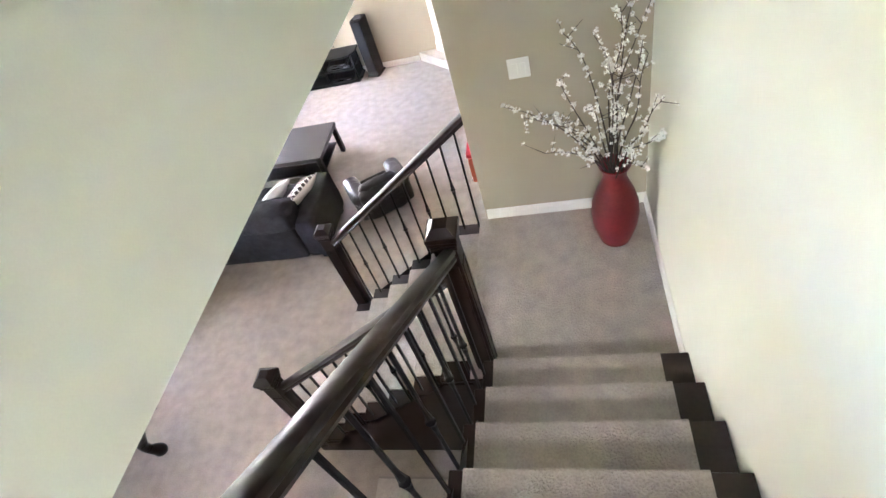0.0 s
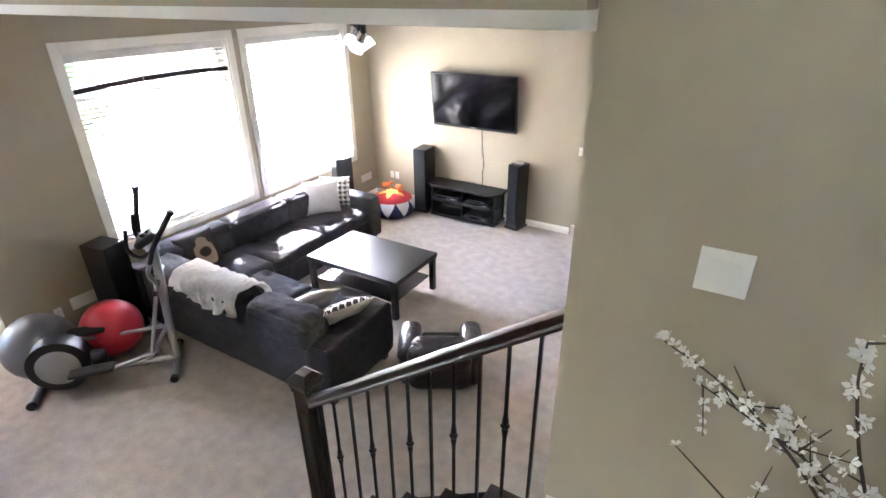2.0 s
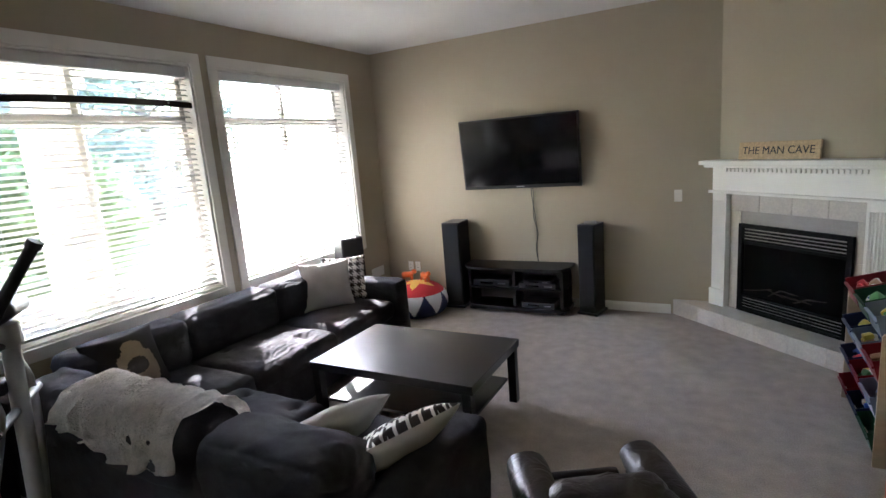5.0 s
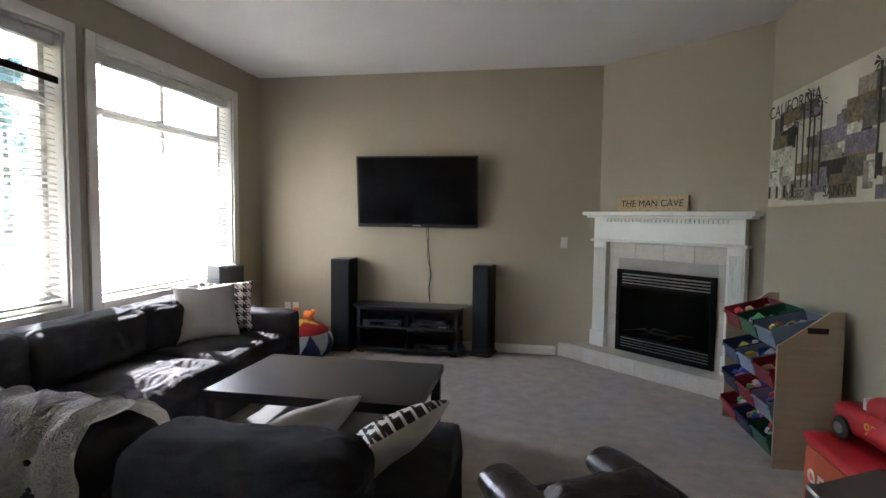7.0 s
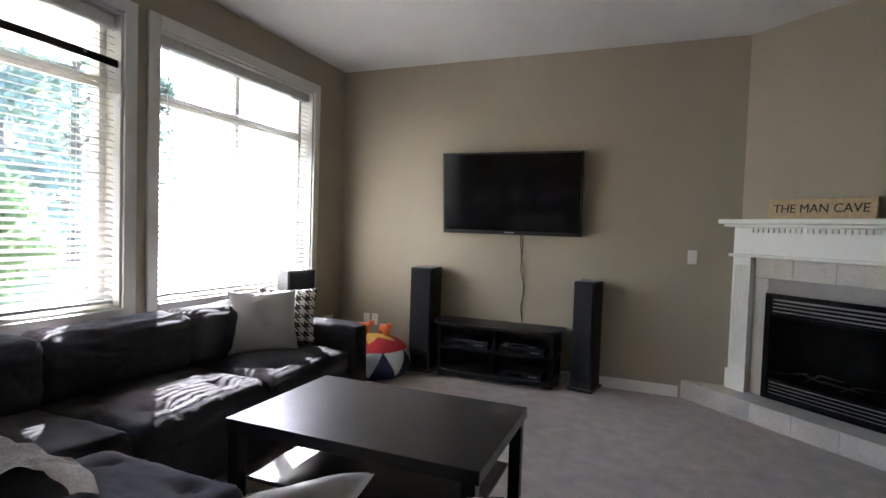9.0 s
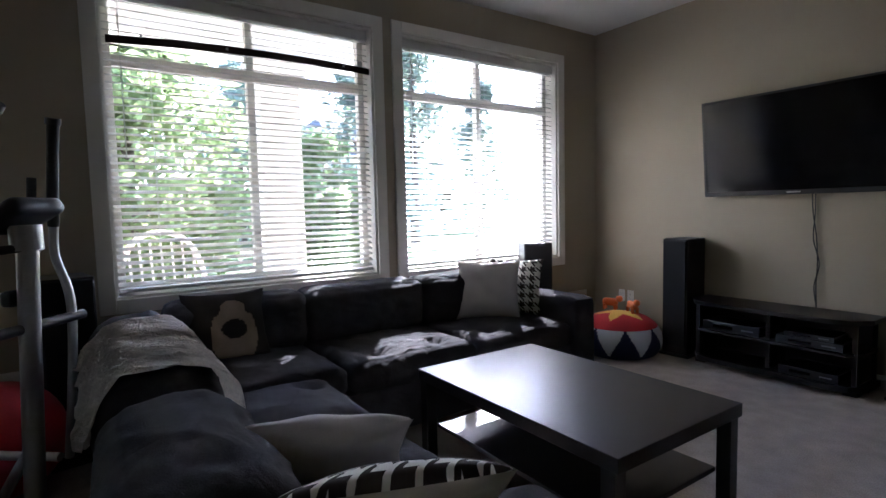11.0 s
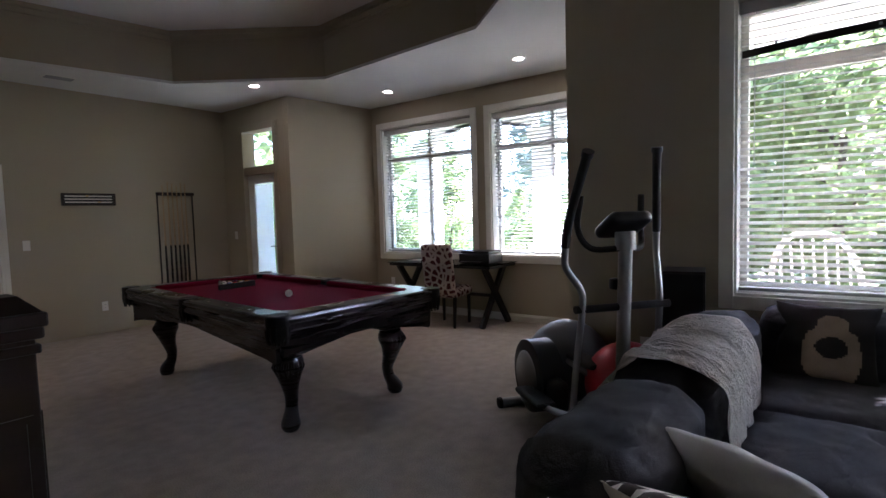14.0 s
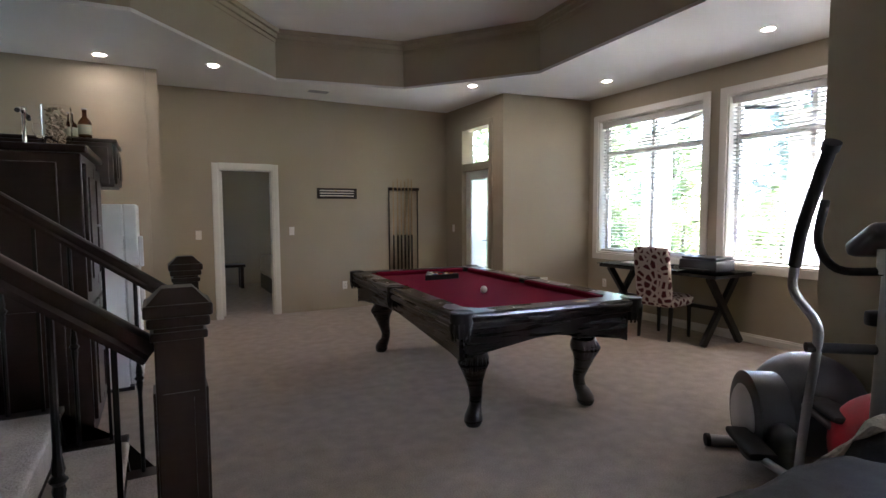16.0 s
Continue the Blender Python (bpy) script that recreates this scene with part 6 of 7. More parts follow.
# ---- ceiling lights ----
M_LAMP = glow("warm_lamp_face", (1.0, 0.86, 0.68), 6.0)
M_LAMPON = glow("lit_frosted_glass", (1.0, 0.93, 0.82), 0.04)
M_LAMPOFF = mat("frosted_lamp_glass", (0.8, 0.78, 0.74), 0.3, var=0.02)


def downlight(x, y, z, on, watts=0.0):
    d = thing("recessed_downlight", pose(x, y, z), "lit round recessed ceiling light" if on else "unlit round recessed ceiling light", "ceiling light", "recessed ceiling lights")
    bm = bm_new()
    lathe(bm, [(0.052, -0.003), (0.075, -0.006), (0.078, -0.001), (0.052, -0.0005)], 28)
    part("trim_ring", bm, M_TRIM, d, smooth=True)
    bm = bm_new()
    lathe(bm, [(0.0515, -0.004), (0.0515, -0.001)], 24)
    part("lens", bm, M_LAMP if on else M_LAMPOFF, d)
    if watts:
        lamp = new("downlight_beam", bpy.data.lights.new("downlight_beam", "SPOT"))
        lamp.data.energy, lamp.data.spot_size, lamp.data.spot_blend, lamp.data.color, lamp.data.shadow_soft_size = watts, radians(95), 0.8, (1.0, 0.58, 0.28), 0.05
        lamp.matrix_world = look((x, y, z - 0.02), (x, y, 0))


for x, y in ((-2.65, -1.17), (-5.60, -0.66), (-6.93, 0.29), (-6.82, 2.27)):
    downlight(x, y, TOP_POOL, True, 0.6)
downlight(-1.62, -1.28, TOP_POOL, True, 0.3)
downlight(-1.62, 7.85, TOP_TV, False)
cv = thing("ceiling_vent", pose(-3.96, -1.82, TOP_POOL), "white ceiling air vent", "vent")
part("frame", one_box(-0.15, 0.15, -0.08, 0.08, -0.008, -0.001, 0.002), M_TRIM, cv)
for k in range(6):
    part("slat", one_box(-0.13, 0.13, -0.06 + k * 0.022, -0.05 + k * 0.022, -0.014, -0.0085), M_STEEL, cv)

trk = thing("track_light", pose(-2.95, 5.30, TOP_TV, 0, 0, math.degrees(math.atan2(5.75 - 4.85, -3.4 + 2.5))), "chrome ceiling track light with four frosted heads", "track light")
part("bar", one_box(-0.46, 0.46, -0.018, 0.018, -0.075, -0.05, 0.004), M_CHROME, trk)
bm = bm_new()
lathe(bm, [(0.06, -0.02), (0.065, -0.016), (0.065, -0.001)], 24)
part("canopy", bm, M_CHROME, trk, smooth=True)
part("stem", one_box(-0.01, 0.01, -0.01, 0.01, -0.0495, -0.02), M_CHROME, trk)
for k, (x, rx, ry) in enumerate(((-0.38, 25, -20), (-0.13, -30, 10), (0.13, 30, 15), (0.38, -12, 28))):
    bm = bm_new()
    tube(bm, [(x, 0, -0.075), (x, 0, -0.12), (x, 0, -0.15)], [0.012, 0.018, 0.02], 10)
    box(bm, x - 0.012, x + 0.012, -0.03, 0.03, -0.049, -0.04)
    part("holder", bm, M_BLACKPL, trk)
    bm = bm_new()
    lathe(bm, [(0.024, 0.0), (0.028, -0.03), (0.03, -0.06)], 16)
    sk = part("socket", bm, M_CHROME, trk, "chrome lamp socket", smooth=True)
    sk.matrix_basis = pose(x, 0, -0.15, rx, ry, 0)
    bm = bm_new()
    lathe(bm, [(0.03, -0.0605), (0.042, -0.07), (0.048, -0.10), (0.050, -0.13), (0.046, -0.13), (0.042, -0.09), (0.0, -0.075)], 24)
    part("shade", bm, M_LAMPON, sk, "frosted glass shade", smooth=True)

# ---- dark strip across the first window ----
bar = thing("wooden_strip", pose(XW - 0.03, 5.33, 2.30), "long dark wooden strip lodged across the window blind", "strip")
bm = bm_new()
pts = [(0, y, 0.03 * (1 - (y / 0.86) ** 2) + 0.012 * y) for y in (-0.84, -0.5, -0.2, 0.1, 0.4, 0.65, 0.84)]
for a, b in zip(pts, pts[1:]):
    lo = [bm.verts.new((sx, p[1], p[2] + sz)) for p in (a, b) for sx, sz in ((-0.006, -0.022), (0.006, -0.022), (0.006, 0.022), (-0.006, 0.022))]
    for q in ((0, 1, 5, 4), (1, 2, 6, 5), (2, 3, 7, 6), (3, 0, 4, 7)):
        bm.faces.new([lo[i] for i in q])
bmesh.ops.remove_doubles(bm, verts=bm.verts, dist=1e-5)
part("board", bm, M_DARK, bar)
for y in (-0.66, -0.18, 0.62):
    part("screw", one_box(0.0062, 0.009, y - 0.008, y + 0.008, 0.02, 0.036), M_STEEL, bar)


# ---- signs and pictures ----
def letters(text, size, material, parent, m, depth=0.0015, name="lettering"):
    cu = bpy.data.curves.new(name, "FONT")
    cu.body, cu.size, cu.extrude, cu.align_x, cu.align_y = text, size, depth, "CENTER", "CENTER"
    ob = new(name + "_curve", cu)
    me = bpy.data.meshes.new_from_object(ob.evaluated_get(bpy.context.evaluated_depsgraph_get()))
    bpy.data.objects.remove(ob)
    me.materials.clear()
    me.materials.append(material)
    o = new(name, me)
    o.parent, o.matrix_basis = parent, m
    return o


M_PINE = wood("weathered_pine", (0.50, 0.36, 0.20), 0.6, 0.0, (14, 1, 14))
M_INK = mat("black_paint", (0.02, 0.018, 0.018), 0.6)
sign = thing("wooden_sign", FP @ pose(0.60, -0.06, 1.513, -6, 0, 0), "weathered pine board sign lettered in black on the mantel", "sign")
bm = bm_new()
vs = box(bm, -0.35, 0.35, -0.010, 0.010, 0.0, 0.145, 0.004)
for v in bm.verts:
    v.co.z += 0.006 * noise.noise(Vector((v.co.x * 9, 0, 3)))
part("board", bm, M_PINE, sign)
letters("THE MAN CAVE", 0.088, M_INK, sign, pose(0, -0.012, 0.072, 90, 0, 0))

pic = thing("canvas_print", pose(XE, 6.59, 1.545, 0, 0, -90), "large canvas collage print of a beach town with palms", "picture")
PW, PH = 1.90, 0.80
canv = mat("cream_canvas", (0.62, 0.58, 0.47), 0.8, var=0.08, scale=5, fine=200, bump=0.2)
part("canvas", one_box(-PW / 2, PW / 2, -0.035, -0.001, 0.0, PH, 0.003), canv, pic)
rg = random.Random(21)
tones = [mat("print_tone", c, 0.8, var=0.38, scale=14, fine=45, bump=0.0) for c in ((0.05, 0.04, 0.032), (0.30, 0.27, 0.21), (0.22, 0.19, 0.22), (0.20, 0.15, 0.08), (0.14, 0.13, 0.10), (0.58, 0.54, 0.44))]
z_lay = 0.0362
for k in range(84):
    w, h = rg.uniform(0.05, 0.34), rg.uniform(0.04, 0.17)
    x, z = rg.uniform(-PW / 2 + 0.01, PW / 2 - w - 0.01), 0.01 + 0.60 * rg.random() ** 1.1
    part("print_patch", one_box(x, x + w, -z_lay - 0.00006 * k - 0.0002, -z_lay - 0.00006 * k, z, min(PH - 0.01, z + h)), tones[k % 6], pic)
for k, x in enumerate((-0.52, -0.44, -0.36, -0.30, -0.22, 0.35, 0.62, 0.80)):
    bm = bm_new()
    hgt = 0.45 + 0.08 * (k % 3)
    box(bm, x - 0.011, x + 0.011, -0.0425, -0.0422, 0.12, 0.12 + hgt)
    for j in range(9):
        a = math.pi * 2 * j / 9
        v = [(x, 0.12 + hgt), (x + 0.05 * math.cos(a) - 0.02 * math.sin(a), 0.12 + hgt + 0.05 * math.sin(a)), (x + 0.07 * math.cos(a + 0.35), 0.11 + hgt + 0.06 * math.sin(a + 0.35))]
        bm.faces.new([bm.verts.new((p, -0.0424 - 0.00005 * j, q)) for p, q in v])
    part("palm_print", bm, tones[0], pic, "dark printed palm tree")
for k in range(7):
    part("facade_print", one_box(-0.93 + 0.06 * k, -0.895 + 0.06 * k, -0.0428, -0.0424, 0.06, 0.15), tones[5 if k % 2 else 0], pic)
letters("CALIFORNIA", 0.13, M_INK, pic, pose(-0.60, -0.0432, 0.70, 90, 0, 0), 0.0004)
letters("RODEO", 0.075, M_INK, pic, pose(-0.52, -0.0432, 0.075, 90, 0, 0), 0.0004)
letters("SANTA", 0.10, M_INK, pic, pose(0.0, -0.0432, 0.075, 90, 0, 0), 0.0004)

# ---- pouf, toys ----
pouf = thing("pouf", pose(-4.82, 8.08, 0), "round pouf with red top, yellow star and blue zigzag sides", "pouf")
M_BLUE, M_RED = mat("navy_cloth", (0.02, 0.03, 0.10), 0.9, var=0.08), mat("red_cloth", (0.45, 0.02, 0.025), 0.9, var=0.08)
M_YEL, M_WHT = mat("yellow_cloth", (0.72, 0.45, 0.08), 0.9, var=0.08), mat("pale_blue_cloth", (0.58, 0.62, 0.66), 0.9, var=0.06)
bm = bm_new()
seg = 160
prof = [(0.20, 0.0), (0.29, 0.02), (0.335, 0.08), (0.345, 0.14), (0.335, 0.20), (0.30, 0.265), (0.24, 0.315), (0.16, 0.345), (0.08, 0.358), (0.0, 0.362)]
cur = smooth_path([(r, 0, z) for r, z in prof], 9)
rings = [[bm.verts.new((max(p.x, 1e-4) * math.cos(2 * math.pi * k / seg), max(p.x, 1e-4) * math.sin(2 * math.pi * k / seg), p.z)) for k in range(seg)] for p in cur]
for i, (a, b) in enumerate(zip(rings, rings[1:])):
    for k in range(seg):
        f = bm.faces.new((a[k], a[(k + 1) % seg], b[(k + 1) % seg], b[k]))
        r, z = (cur[i].x + cur[i + 1].x) / 2, (cur[i].z + cur[i + 1].z) / 2
        ang = 2 * math.pi * (k + 0.5) / seg
        if z < 0.26:
            zig = abs(((ang / (2 * math.pi) * 8) % 1) - 0.5) * 2
            f.material_index = 3 if 0.04 + 0.23 * zig < z else 0
        else:
            s5 = abs(((ang / (2 * math.pi) * 5) % 1) - 0.5) * 2
            f.material_index = 2 if r < 0.085 + 0.14 * s5 ** 1.3 else 1
bm.faces.new(rings[0][::-1])
part("cover", bm, [M_BLUE, M_RED, M_YEL, M_WHT], pouf, "", smooth=True)
toy_or = mat("orange_plastic", (0.75, 0.16, 0.03), 0.4, var=0.05)
for k, (x, y, z, rz) in enumerate(((-4.98, 8.16, 0.352, 20), (-4.75, 8.16, 0.352, -30), (-5.2, 8.35, 0.0, 60))):
    ty = thing("toy_figure", pose(x, y, z, 0, 0, rz), "small orange plastic toy animal shape", "toy", "orange toys")
    bm = bm_new()
    pad(bm, -0.07, 0.07, -0.03, 0.03, 0.03, 0.10, r=0.028, n=6)
    part("body", bm, toy_or, ty, smooth=True)
    for a in (-0.05, 0.05):
        for b in (-0.02, 0.02):
            bm = bm_new()
            tube(bm, [(a, b, 0.0), (a * 0.9, b, 0.05)], [0.013, 0.016], 8)
            part("leg", bm, toy_or, ty)
    bm = bm_new()
    pad(bm, 0.05, 0.11, -0.026, 0.026, 0.07, 0.125, r=0.024, n=5)
    part("head", bm, toy_or, ty, smooth=True)

M_PANEL = mat("pale_maple_board", (0.50, 0.38, 0.26), 0.5, var=0.08, scale=3, fine=50, stretch=(1, 1, 10))
ts = thing("toy_shelf", pose(-0.90, 6.79, 0, 0, 0, -90) @ Matrix.Diagonal((0.73, 1, 1, 1)), "wooden toy organiser with rows of tilted coloured bins", "toy shelf")
# local x runs along the wall, -y towards the room
for x in (-0.56, 0.56):
    bm = bm_new()
    out = [(-0.17, 0.0), (0.17, 0.0), (0.17, 0.93), (0.10, 0.93), (-0.17, 0.72)]
    lo, hi = [bm.verts.new((x - 0.009, y, z)) for y, z in out], [bm.verts.new((x + 0.009, y, z)) for y, z in out]
    bm.faces.new(lo), bm.faces.new(hi[::-1])
    for i in range(5):
        bm.faces.new((lo[i], hi[i], hi[(i + 1) % 5], lo[(i + 1) % 5]))
    sd = part("side_panel", bm, M_PANEL, ts)
    part("hand_slot", one_box(x - 0.0105, x + 0.0105, -0.02, 0.09, 0.80, 0.835, 0.003), M_BLACKPL, sd, "dark oval hand slot")
M_BIN = [mat("red_bin_plastic", (0.22, 0.012, 0.02), 0.4, var=0.04), mat("green_bin_plastic", (0.02, 0.09, 0.04), 0.4, var=0.04), mat("blue_bin_plastic", (0.02, 0.03, 0.09), 0.4, var=0.04), mat("grey_bin_plastic", (0.20, 0.24, 0.33), 0.4, var=0.04)]
M_TOYS = [mat("toy_plastic", c, 0.4, var=0.1) for c in ((0.6, 0.05, 0.05), (0.05, 0.1, 0.4), (0.6, 0.5, 0.1), (0.6, 0.6, 0.6), (0.05, 0.05, 0.05), (0.1, 0.3, 0.1), (0.4, 0.25, 0.15))]
rg = random.Random(3)
for row, z in enumerate((0.10, 0.30, 0.50, 0.74)):
    for zz, yy in ((z - 0.02, -0.155), (z + 0.07, 0.12)):
        bm = bm_new()
        tube(bm, [(-0.55, yy, zz), (0.55, yy, zz)], 0.008, 8)
        part("dowel", bm, M_PANEL, ts)
    for col in range(3):
        bx = -0.365 + col * 0.365
        b = thing("toy_bin", pose(-0.90, 6.79, 0, 0, 0, -90) @ Matrix.Diagonal((0.73, 1, 1, 1)) @ pose(bx, -0.02, z, 16, 0, 0), "tilted plastic bin full of small toys on the toy shelf", "toy bin", "toy shelf bins")
        w, d, h = 0.165, 0.15, 0.12
        bm = bm_new()
        for a in ((-w, w, -d, d, 0.0, 0.006), (-w, -w + 0.006, -d, d, 0.0065, h), (w - 0.006, w, -d, d, 0.0065, h), (-w + 0.0065, w - 0.0065, -d, -d + 0.006, 0.0065, h * 0.8), (-w + 0.0065, w - 0.0065, d - 0.006, d, 0.0065, h)):
            box(bm, *a)
        box(bm, -w - 0.008, w + 0.008, -d - 0.010, -d - 0.0005, h * 0.8 - 0.012, h * 0.8, 0.002)
        part("tray", bm, M_BIN[((0, 2, 1), (2, 0, 3), (2, 3, 0), (0, 1, 3))[row][col]], b)
        for t in range(9):
            tx, ty_, tz = rg.uniform(-0.11, 0.11), rg.uniform(-0.10, 0.10), rg.uniform(0.055, 0.09)
            bm = bm_new()
            s1, s2, s3 = rg.uniform(0.02, 0.045), rg.uniform(0.015, 0.03), rg.uniform(0.012, 0.028)
            pad(bm, -s1, s1, -s2, s2, -s3, s3, r=0.011, n=3)
            for wx in (-s1 * 0.6, s1 * 0.6):
                for wy in (-s2, s2):
                    tube(bm, [(wx, wy - 0.003, -s3), (wx, wy + 0.003, -s3)], 0.011, 8)
            tt = part("small_toy", bm, M_TOYS[rg.randrange(7)], b, "", smooth=True)
            tt.matrix_basis = pose(tx, ty_, tz, rg.uniform(-40, 40), rg.uniform(-40, 40), rg.uniform(0, 360))

M_REDV = mat("red_vinyl_print", (0.42, 0.012, 0.018), 0.45, var=0.1, scale=6, fine=70, bump=0.1)
M_ORG = mat("orange_red_print", (0.50, 0.10, 0.04), 0.5, var=0.15, scale=5)
M_YELP, M_WHP, M_BKP = mat("yellow_print", (0.75, 0.5, 0.05), 0.5), mat("white_print", (0.75, 0.74, 0.72), 0.5), mat("black_print", (0.02, 0.02, 0.02), 0.5)
tb = thing("toy_box", pose(-0.905, 5.64, 0), "red and orange toy box printed with racing numbers", "toy box")
bm = bm_new()
pad(bm, -0.23, 0.23, -0.26, 0.26, 0.0, 0.36, r=0.025, n=6)
part("body", bm, M_ORG, tb, smooth=True)
bm = bm_new()
pad(bm, -0.24, 0.24, -0.27, 0.27, 0.361, 0.43, r=0.03, n=8, puff=0.012)
part("lid", bm, M_REDV, tb, "padded red lid", smooth=True)
for y in (-0.12, 0.13):
    letters("95", 0.16, M_WHP, tb, pose(-0.2315, y, 0.20, 90, 0, -90), 0.0008, "number_print")
for k in range(20):
    for j in range(2):
        part("chequer_print", one_box(-0.2325, -0.2302, -0.25 + k * 0.025, -0.225 + k * 0.025, 0.03 + j * 0.025, 0.055 + j * 0.025), M_WHP if (k + j) % 2 else M_BKP, tb)
tc_ = thing("toy_car", pose(-0.89, 5.62, 0.438, 0, 0, 97), "plump red toy racing car lying on the toy box", "toy car")
bm = bm_new()
pad(bm, -0.27, 0.27, -0.13, 0.13, 0.03, 0.16, r=0.055, n=10, lump=0.006)
part("body", bm, M_REDV, tc_, smooth=True)
bm = bm_new()
pad(bm, -0.14, 0.10, -0.105, 0.105, 0.13, 0.235, r=0.05, n=8)
part("cabin", bm, M_REDV, tc_, smooth=True)
bm = bm_new()
pad(bm, 0.085, 0.118, -0.085, 0.085, 0.155, 0.215, r=0.012, n=5)
part("windscreen", bm, M_WHP, tc_, "white printed windscreen", smooth=True)
bm = bm_new()
pad(bm, -0.33, -0.25, -0.12, 0.12, 0.17, 0.195, r=0.010, n=4)
part("spoiler", bm, M_REDV, tc_, smooth=True)
for x in (-0.16, 0.17):
    for s_ in (-1, 1):
        bm = bm_new()
        tube(bm, [(x, s_ * 0.105, 0.052), (x, s_ * 0.115, 0.052), (x, s_ * 0.138, 0.052), (x, s_ * 0.145, 0.052)], [0.045, 0.052, 0.052, 0.042], 18)
        wh = part("wheel", bm, M_BKP, tc_, smooth=True)
        bm = bm_new()
        tube(bm, [(x, s_ * 0.1455, 0.052), (x, s_ * 0.149, 0.052)], 0.026, 14)
        part("hub", bm, M_STEEL, wh)
for s_ in (-1, 1):
    letters("95", 0.075, M_YELP, tc_, pose(0.0, s_ * 0.1315, 0.10, 90, 0, 0 if s_ < 0 else 180), 0.0008, "number_print")

# ---- outside ----
M_CONC = mat("pale_concrete", (0.46, 0.44, 0.41), 0.85, var=0.08, scale=1.5, fine=80, bump=0.3)
M_LAWN = mat("dry_lawn", (0.09, 0.12, 0.035), 0.95, var=0.25, scale=2, fine=60, bump=0.8, dist=0.03)
M_STUCCO = mat("white_stucco", (0.74, 0.73, 0.70), 0.85, var=0.03, fine=90, bump=0.4)
structure("ground", one_box(-400, 300, -300, 400, -0.5, -0.26), M_LAWN, "rough lawn reaching to the horizon", "lawn")
structure("pavement_patio", one_box(-11.5, -5.9, -3.0, 10.5, -0.255, -0.06), M_CONC, "pale concrete patio outside the windows", "patio")
# added overhang; its edge is set to block sun entering high in the windows
structure("roof_eaves", one_box(-6.62, -5.862, 3.56, 10.5, 2.86, 3.05), M_STUCCO, "white overhang added above the living room windows to cut off high sun", "eaves")
structure("roof_porch", one_box(-11.2, -6.36, -3.0, 3.55, 3.32, 3.5), M_STUCCO, "white porch ceiling outside the pool room", "porch roof")
structure("roof_main", one_box(-7.9, 0.9, -6.4, 9.2, 5.9, 6.1), M_STUCCO, "white roof slab closing the house", "roof")


def column(x, y, h):
    c = thing("porch_column", pose(x, y, -0.06), "square white stucco porch column", "column", "porch columns")
    part("shaft", one_box(-0.2, 0.2, -0.2, 0.2, 0.25, h - 0.2, 0.01), M_STUCCO, c)
    part("base", one_box(-0.26, 0.26, -0.26, 0.26, 0, 0.249, 0.015), M_STUCCO, c)
    part("capital", one_box(-0.26, 0.26, -0.26, 0.26, h - 0.199, h, 0.015), M_STUCCO, c)


for x, y in ((-10.9, -2.2), (-10.9, 0.6), (-10.9, 3.3)):
    column(x, y, 3.0)
column(-7.5, 6.02, 2.90)
bm = bm_new()
for y0, y1 in ((-2.0, 0.4), (0.8, 3.1)):
    n = 16
    pts = [(y0, 3.319)] + [(y0 + (y1 - y0) * k / n, 2.92 + 0.3 * math.sin(math.pi * k / n) ** 0.6) for k in range(n + 1)] + [(y1, 3.319)]
    lo, hi = [bm.verts.new((-11.05, y, z)) for y, z in pts], [bm.verts.new((-10.75, y, z)) for y, z in pts]
    bm.faces.new(lo), bm.faces.new(hi[::-1])
    for i in range(len(pts)):
        j = (i + 1) % len(pts)
        bm.faces.new((lo[i], hi[i], hi[j], lo[j]))
bmesh.ops.triangulate(bm, faces=[f for f in bm.faces if len(f.verts) > 4])
structure("porch_arch", bm, M_STUCCO, "white arched porch beam", "porch beam")
structure("roof_upper_eave", one_box(-7.9, -6.63, 3.56, 7.35, 3.201, 3.3), M_STUCCO, "white porch roof outside the living room", "eaves")
structure("porch_beam", one_box(-7.72, -7.28, 3.56, 7.25, 2.85, 3.20), M_STUCCO, "white porch beam on the square column", "porch beam")


def leaf_mat(name, a, b):
    m = mat(name, a, 0.6, var=0.3, scale=3, fine=30, bump=0.0, hue=b)
    nt = m.node_tree
    bs, out = nt.nodes["Principled BSDF"], nt.nodes["Material Output"]
    tr, mx = nt.nodes.new("ShaderNodeBsdfTranslucent"), nt.nodes.new("ShaderNodeMixShader")
    tr.inputs["Color"].default_value = (b[0] * 1.5, b[1] * 1.5, b[2] * 1.4, 1)
    mx.inputs[0].default_value = 0.5
    nt.links.new(bs.outputs[0], mx.inputs[1]), nt.links.new(tr.outputs[0], mx.inputs[2]), nt.links.new(mx.outputs[0], out.inputs[0])
    return m


M_LEAF = [leaf_mat("green_leaves", (0.11, 0.16, 0.075), (0.17, 0.22, 0.11)), leaf_mat("dark_needles", (0.11, 0.14, 0.12), (0.16, 0.19, 0.16)), leaf_mat("bright_leaves", (0.15, 0.20, 0.085), (0.22, 0.27, 0.13))]
M_TRUNK = mat("grey_bark", (0.12, 0.09, 0.07), 0.9, var=0.25, scale=6, fine=40, bump=1.0, dist=0.02)


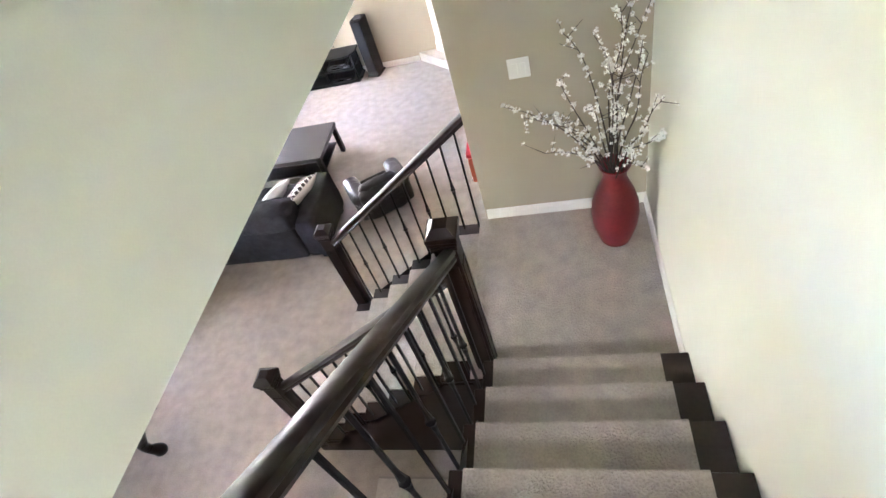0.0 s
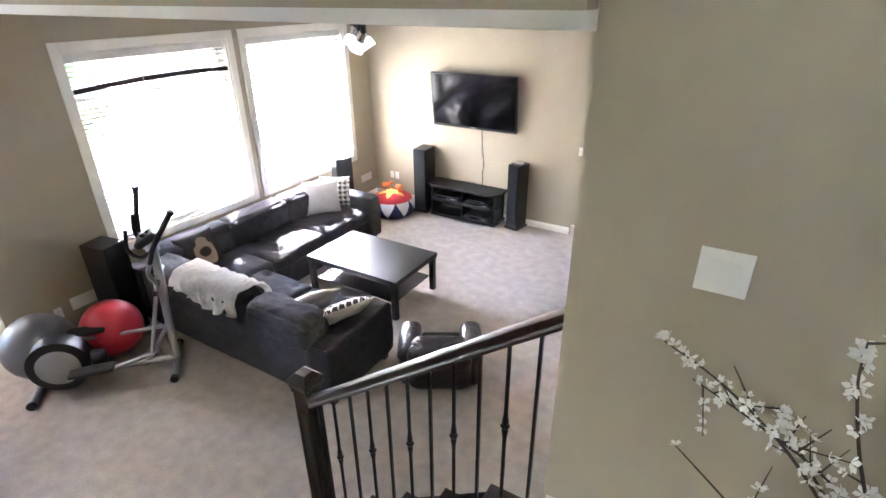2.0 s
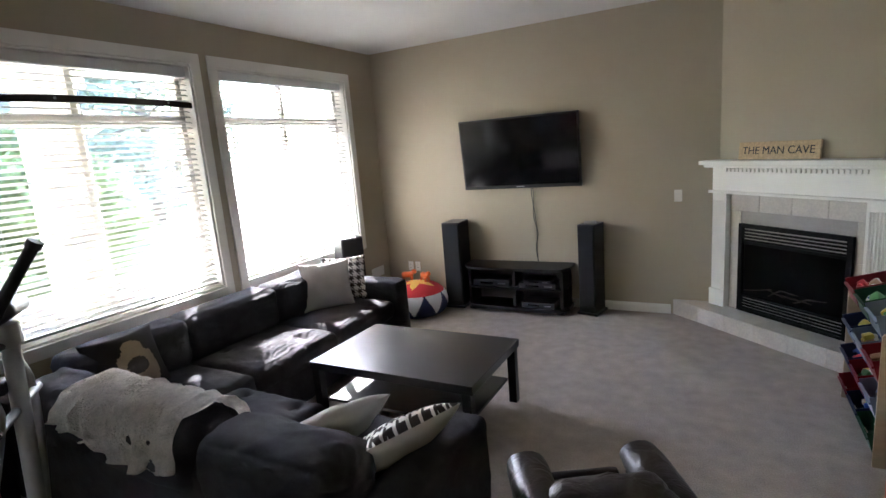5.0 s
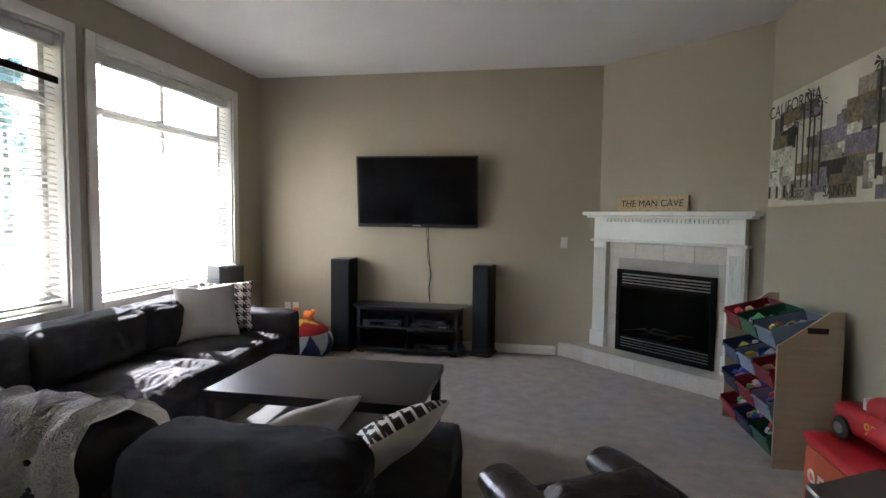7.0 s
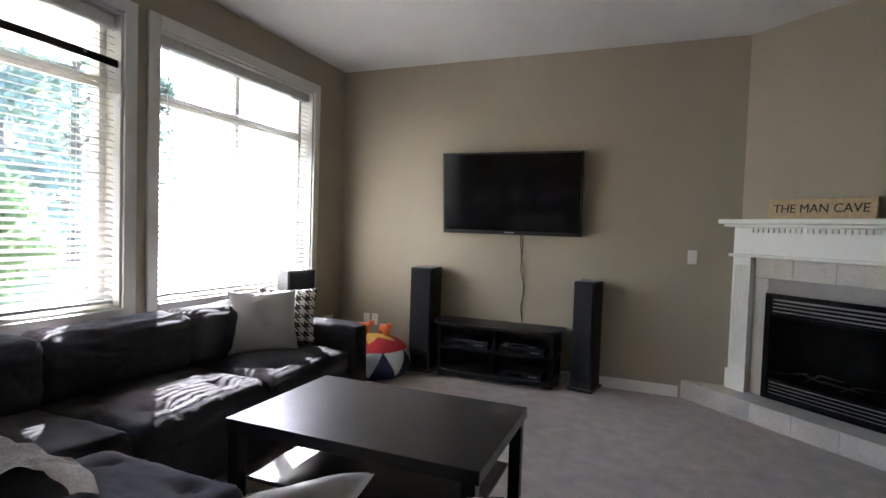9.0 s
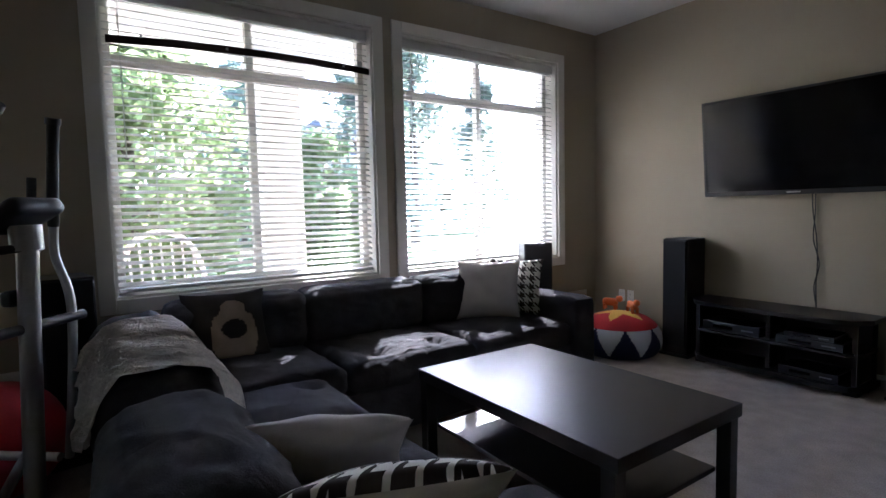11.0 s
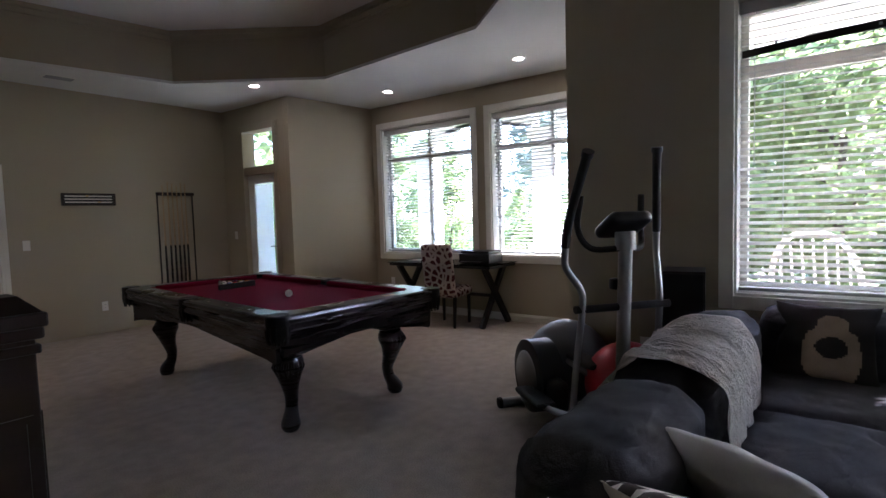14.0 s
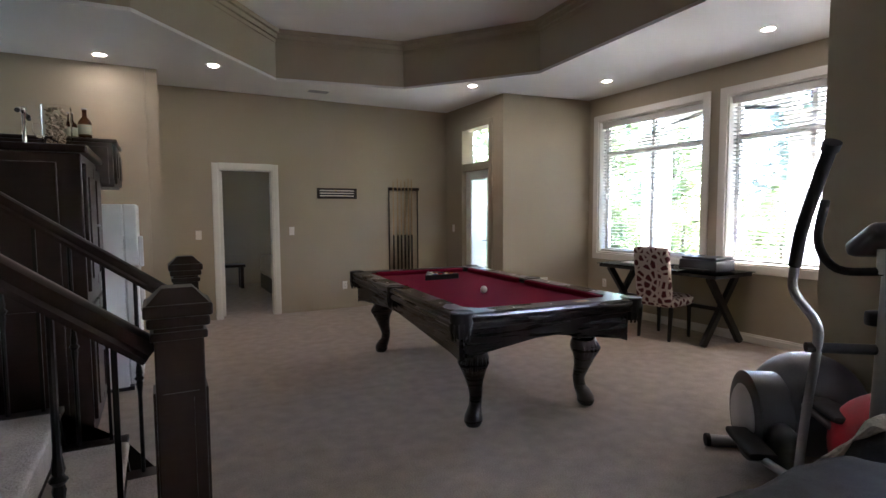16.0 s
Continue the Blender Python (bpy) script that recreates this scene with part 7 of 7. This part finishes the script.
def tree(x, y, h, w, kind, seed, n=1500, low=0.12, leaf=0.12):
    rgt = random.Random(seed)
    t = thing("tree", pose(x, y, -0.26), ("broad leafy green garden tree", "tall dark green conifer tree", "clipped bright green hedge shrub")[kind], "tree", "garden trees")
    bm = bm_new()
    tube(bm, [(0, 0, 0), (0.05, 0, h * 0.3), (-0.05, 0.05, h * 0.6), (0, 0, h * 0.92)], [h * 0.022, h * 0.017, h * 0.011, 0.01], 8)
    for k in range(9):
        a, z = rgt.random() * 6.28, h * rgt.uniform(0.25, 0.8)
        ln = w * 0.5 * (1 - z / h * 0.7)
        tube(bm, [(0, 0, z), (ln * 0.5 * math.cos(a), ln * 0.5 * math.sin(a), z + ln * 0.25), (ln * math.cos(a), ln * math.sin(a), z + ln * 0.4)], [h * 0.008, h * 0.005, 0.006], 5)
    part("trunk", bm, M_TRUNK, t)
    verts, faces = [], []
    clumps = []
    for k in range(46):
        a, v = rgt.random() * 6.28, rgt.random()
        z = h * (low + (1 - low) * v)
        prof = (1 - v) ** 0.8 + 0.05 if kind == 1 else math.sin(math.pi * min(0.97, 0.12 + v * 0.85)) ** 0.6
        r = w / 2 * prof * rgt.uniform(0.45, 1.0)
        clumps.append((r * math.cos(a), r * math.sin(a), z, w * 0.16 * rgt.uniform(0.6, 1.4) * (0.4 + prof)))
    for k in range(n):
        cx, cy, cz, cr = clumps[rgt.randrange(len(clumps))]
        d = Vector((rgt.gauss(0, 1), rgt.gauss(0, 1), rgt.gauss(0, 0.7)))
        p = Vector((cx, cy, cz)) + d.normalized() * cr * rgt.random() ** 0.4
        u = Vector((rgt.uniform(-1, 1), rgt.uniform(-1, 1), rgt.uniform(-0.6, 0.6))).normalized()
        s = u.orthogonal().normalized()
        L_, B_ = leaf * rgt.uniform(0.6, 1.4), leaf * 0.5 * rgt.uniform(0.6, 1.4)
        i = len(verts)
        verts += [p - u * L_, p + s * B_, p + u * L_, p - s * B_]
        faces.append((i, i + 1, i + 2, i + 3))
    me = bpy.data.meshes.new("crown")
    me.from_pydata([tuple(v) for v in verts], [], faces)
    me.materials.append(M_LEAF[kind])
    c = new("crown", me)
    c.parent = t
    c["kind"] = "stuff"


tree(-14.5, 3.2, 4.6, 3.6, 0, 1, 6500)
tree(-12.4, 5.0, 4.5, 3.6, 2, 2, 9500)
tree(-13.5, 8.9, 3.1, 2.6, 0, 3, 5000)
tree(-19.0, 12.5, 9.5, 4.0, 1, 4, 1900, leaf=0.2)
tree(-22.0, 16.5, 11.0, 4.6, 1, 5, 1900, leaf=0.2)
tree(-21.0, 9.5, 10.0, 4.0, 1, 6, 1700, leaf=0.2)
for k in range(9):
    tree(-17.5 + 0.3 * (k % 2), -14 + k * 1.55, 2.1 + 0.3 * ((k * 7) % 3), 1.5, 2 if k % 3 else 0, 20 + k, 1600, 0.02, 0.09)
tree(-19.5, -8.5, 5.0, 2.6, 0, 40, 3000)
tree(-19.0, 1.8, 4.6, 3.4, 0, 41, 1800)
tree(-9.5, -5.2, 4.2, 2.2, 2, 42, 3000)
for k in range(6):
    tree(-30 - 4 * (k % 3), -22 + k * 11, 9 + 2 * (k % 3), 6.0, 1 if k % 2 else 0, 60 + k, 2200, leaf=0.3)
# patio chairs
for k, (x, y, rz) in enumerate(((-7.15, 4.95, 70), (-7.6, 1.9, 110))):
    pc = thing("patio_chair", pose(x - (1.2 if k else 0), y, -0.06, 0, 0, rz), "white rounded patio chair outside the window", "chair", "patio chairs")
    bm = bm_new()
    pad(bm, -0.26, 0.26, -0.25, 0.25, 0.40, 0.46, r=0.025, n=6)
    part("seat", bm, M_STUCCO, pc, smooth=True)
    bm = bm_new()
    tube(bm, smooth_path([(-0.30, -0.26, 0.40), (-0.31, -0.33, 0.85), (-0.2, -0.37, 1.12), (0.0, -0.38, 1.2), (0.2, -0.37, 1.12), (0.31, -0.33, 0.85), (0.30, -0.26, 0.40)], 6), 0.022, 8)
    for j in range(7):
        xx = -0.24 + j * 0.08
        tube(bm, [(xx, -0.26, 0.45), (xx, -0.36, 1.14 - 0.9 * xx * xx)], 0.008, 5)
    part("backrest", bm, M_STUCCO, pc, smooth=True)
    for xx in (-0.24, 0.24):
        for yy in (-0.23, 0.23):
            bm = bm_new()
            tube(bm, [(xx * 1.1, yy * 1.1, 0), (xx, yy, 0.41)], 0.018, 8)
            part("leg", bm, M_STUCCO, pc)
hs = thing("neighbour_house", pose(-34, 20, -0.26, 0, 0, 20), "pale neighbouring house with a grey roof beyond the garden", "house")
part("wall", one_box(-4, 4, -6, 6, 0, 4.5), M_STUCCO, hs)
bm = bm_new()
vsr = [bm.verts.new(p) for p in ((-4.6, -6.6, 4.5), (4.6, -6.6, 4.5), (4.6, 6.6, 4.5), (-4.6, 6.6, 4.5), (0, -4, 7.2), (0, 4, 7.2))]
for q in ((0, 1, 4), (1, 2, 5, 4), (2, 3, 5), (3, 0, 4, 5), (3, 2, 1, 0)):
    bm.faces.new([vsr[i] for i in q])
part("roof", bm, mat("grey_shingle", (0.12, 0.115, 0.11), 0.9, var=0.2, scale=4, fine=30, bump=0.6), hs)
for y in (-3.5, 0, 3.5):
    w_ = part("window", one_box(4.001, 4.05, y - 0.8, y + 0.8, 1.2, 2.8), M_TRIM, hs)
    part("pane", one_box(4.051, 4.06, y - 0.7, y + 0.7, 1.3, 2.7), M_SCREEN, w_)

# ---- floor tiles in the bar corner ----
tl = None
bedob = bpy.data.objects["floor_tile_bed"]
for i in range(4):
    for j in range(2):
        m = pose(-1.565 + i * 0.272, 1.50 + j * 0.31, 0)
        if tl is None:
            tl = part("tile", one_box(-0.133, 0.133, -0.152, 0.152, 0.0042, 0.010, 0.002, 1), M_TILE, bedob)
            tl.matrix_basis = m
        else:
            twin("tile", tl, bedob, m)
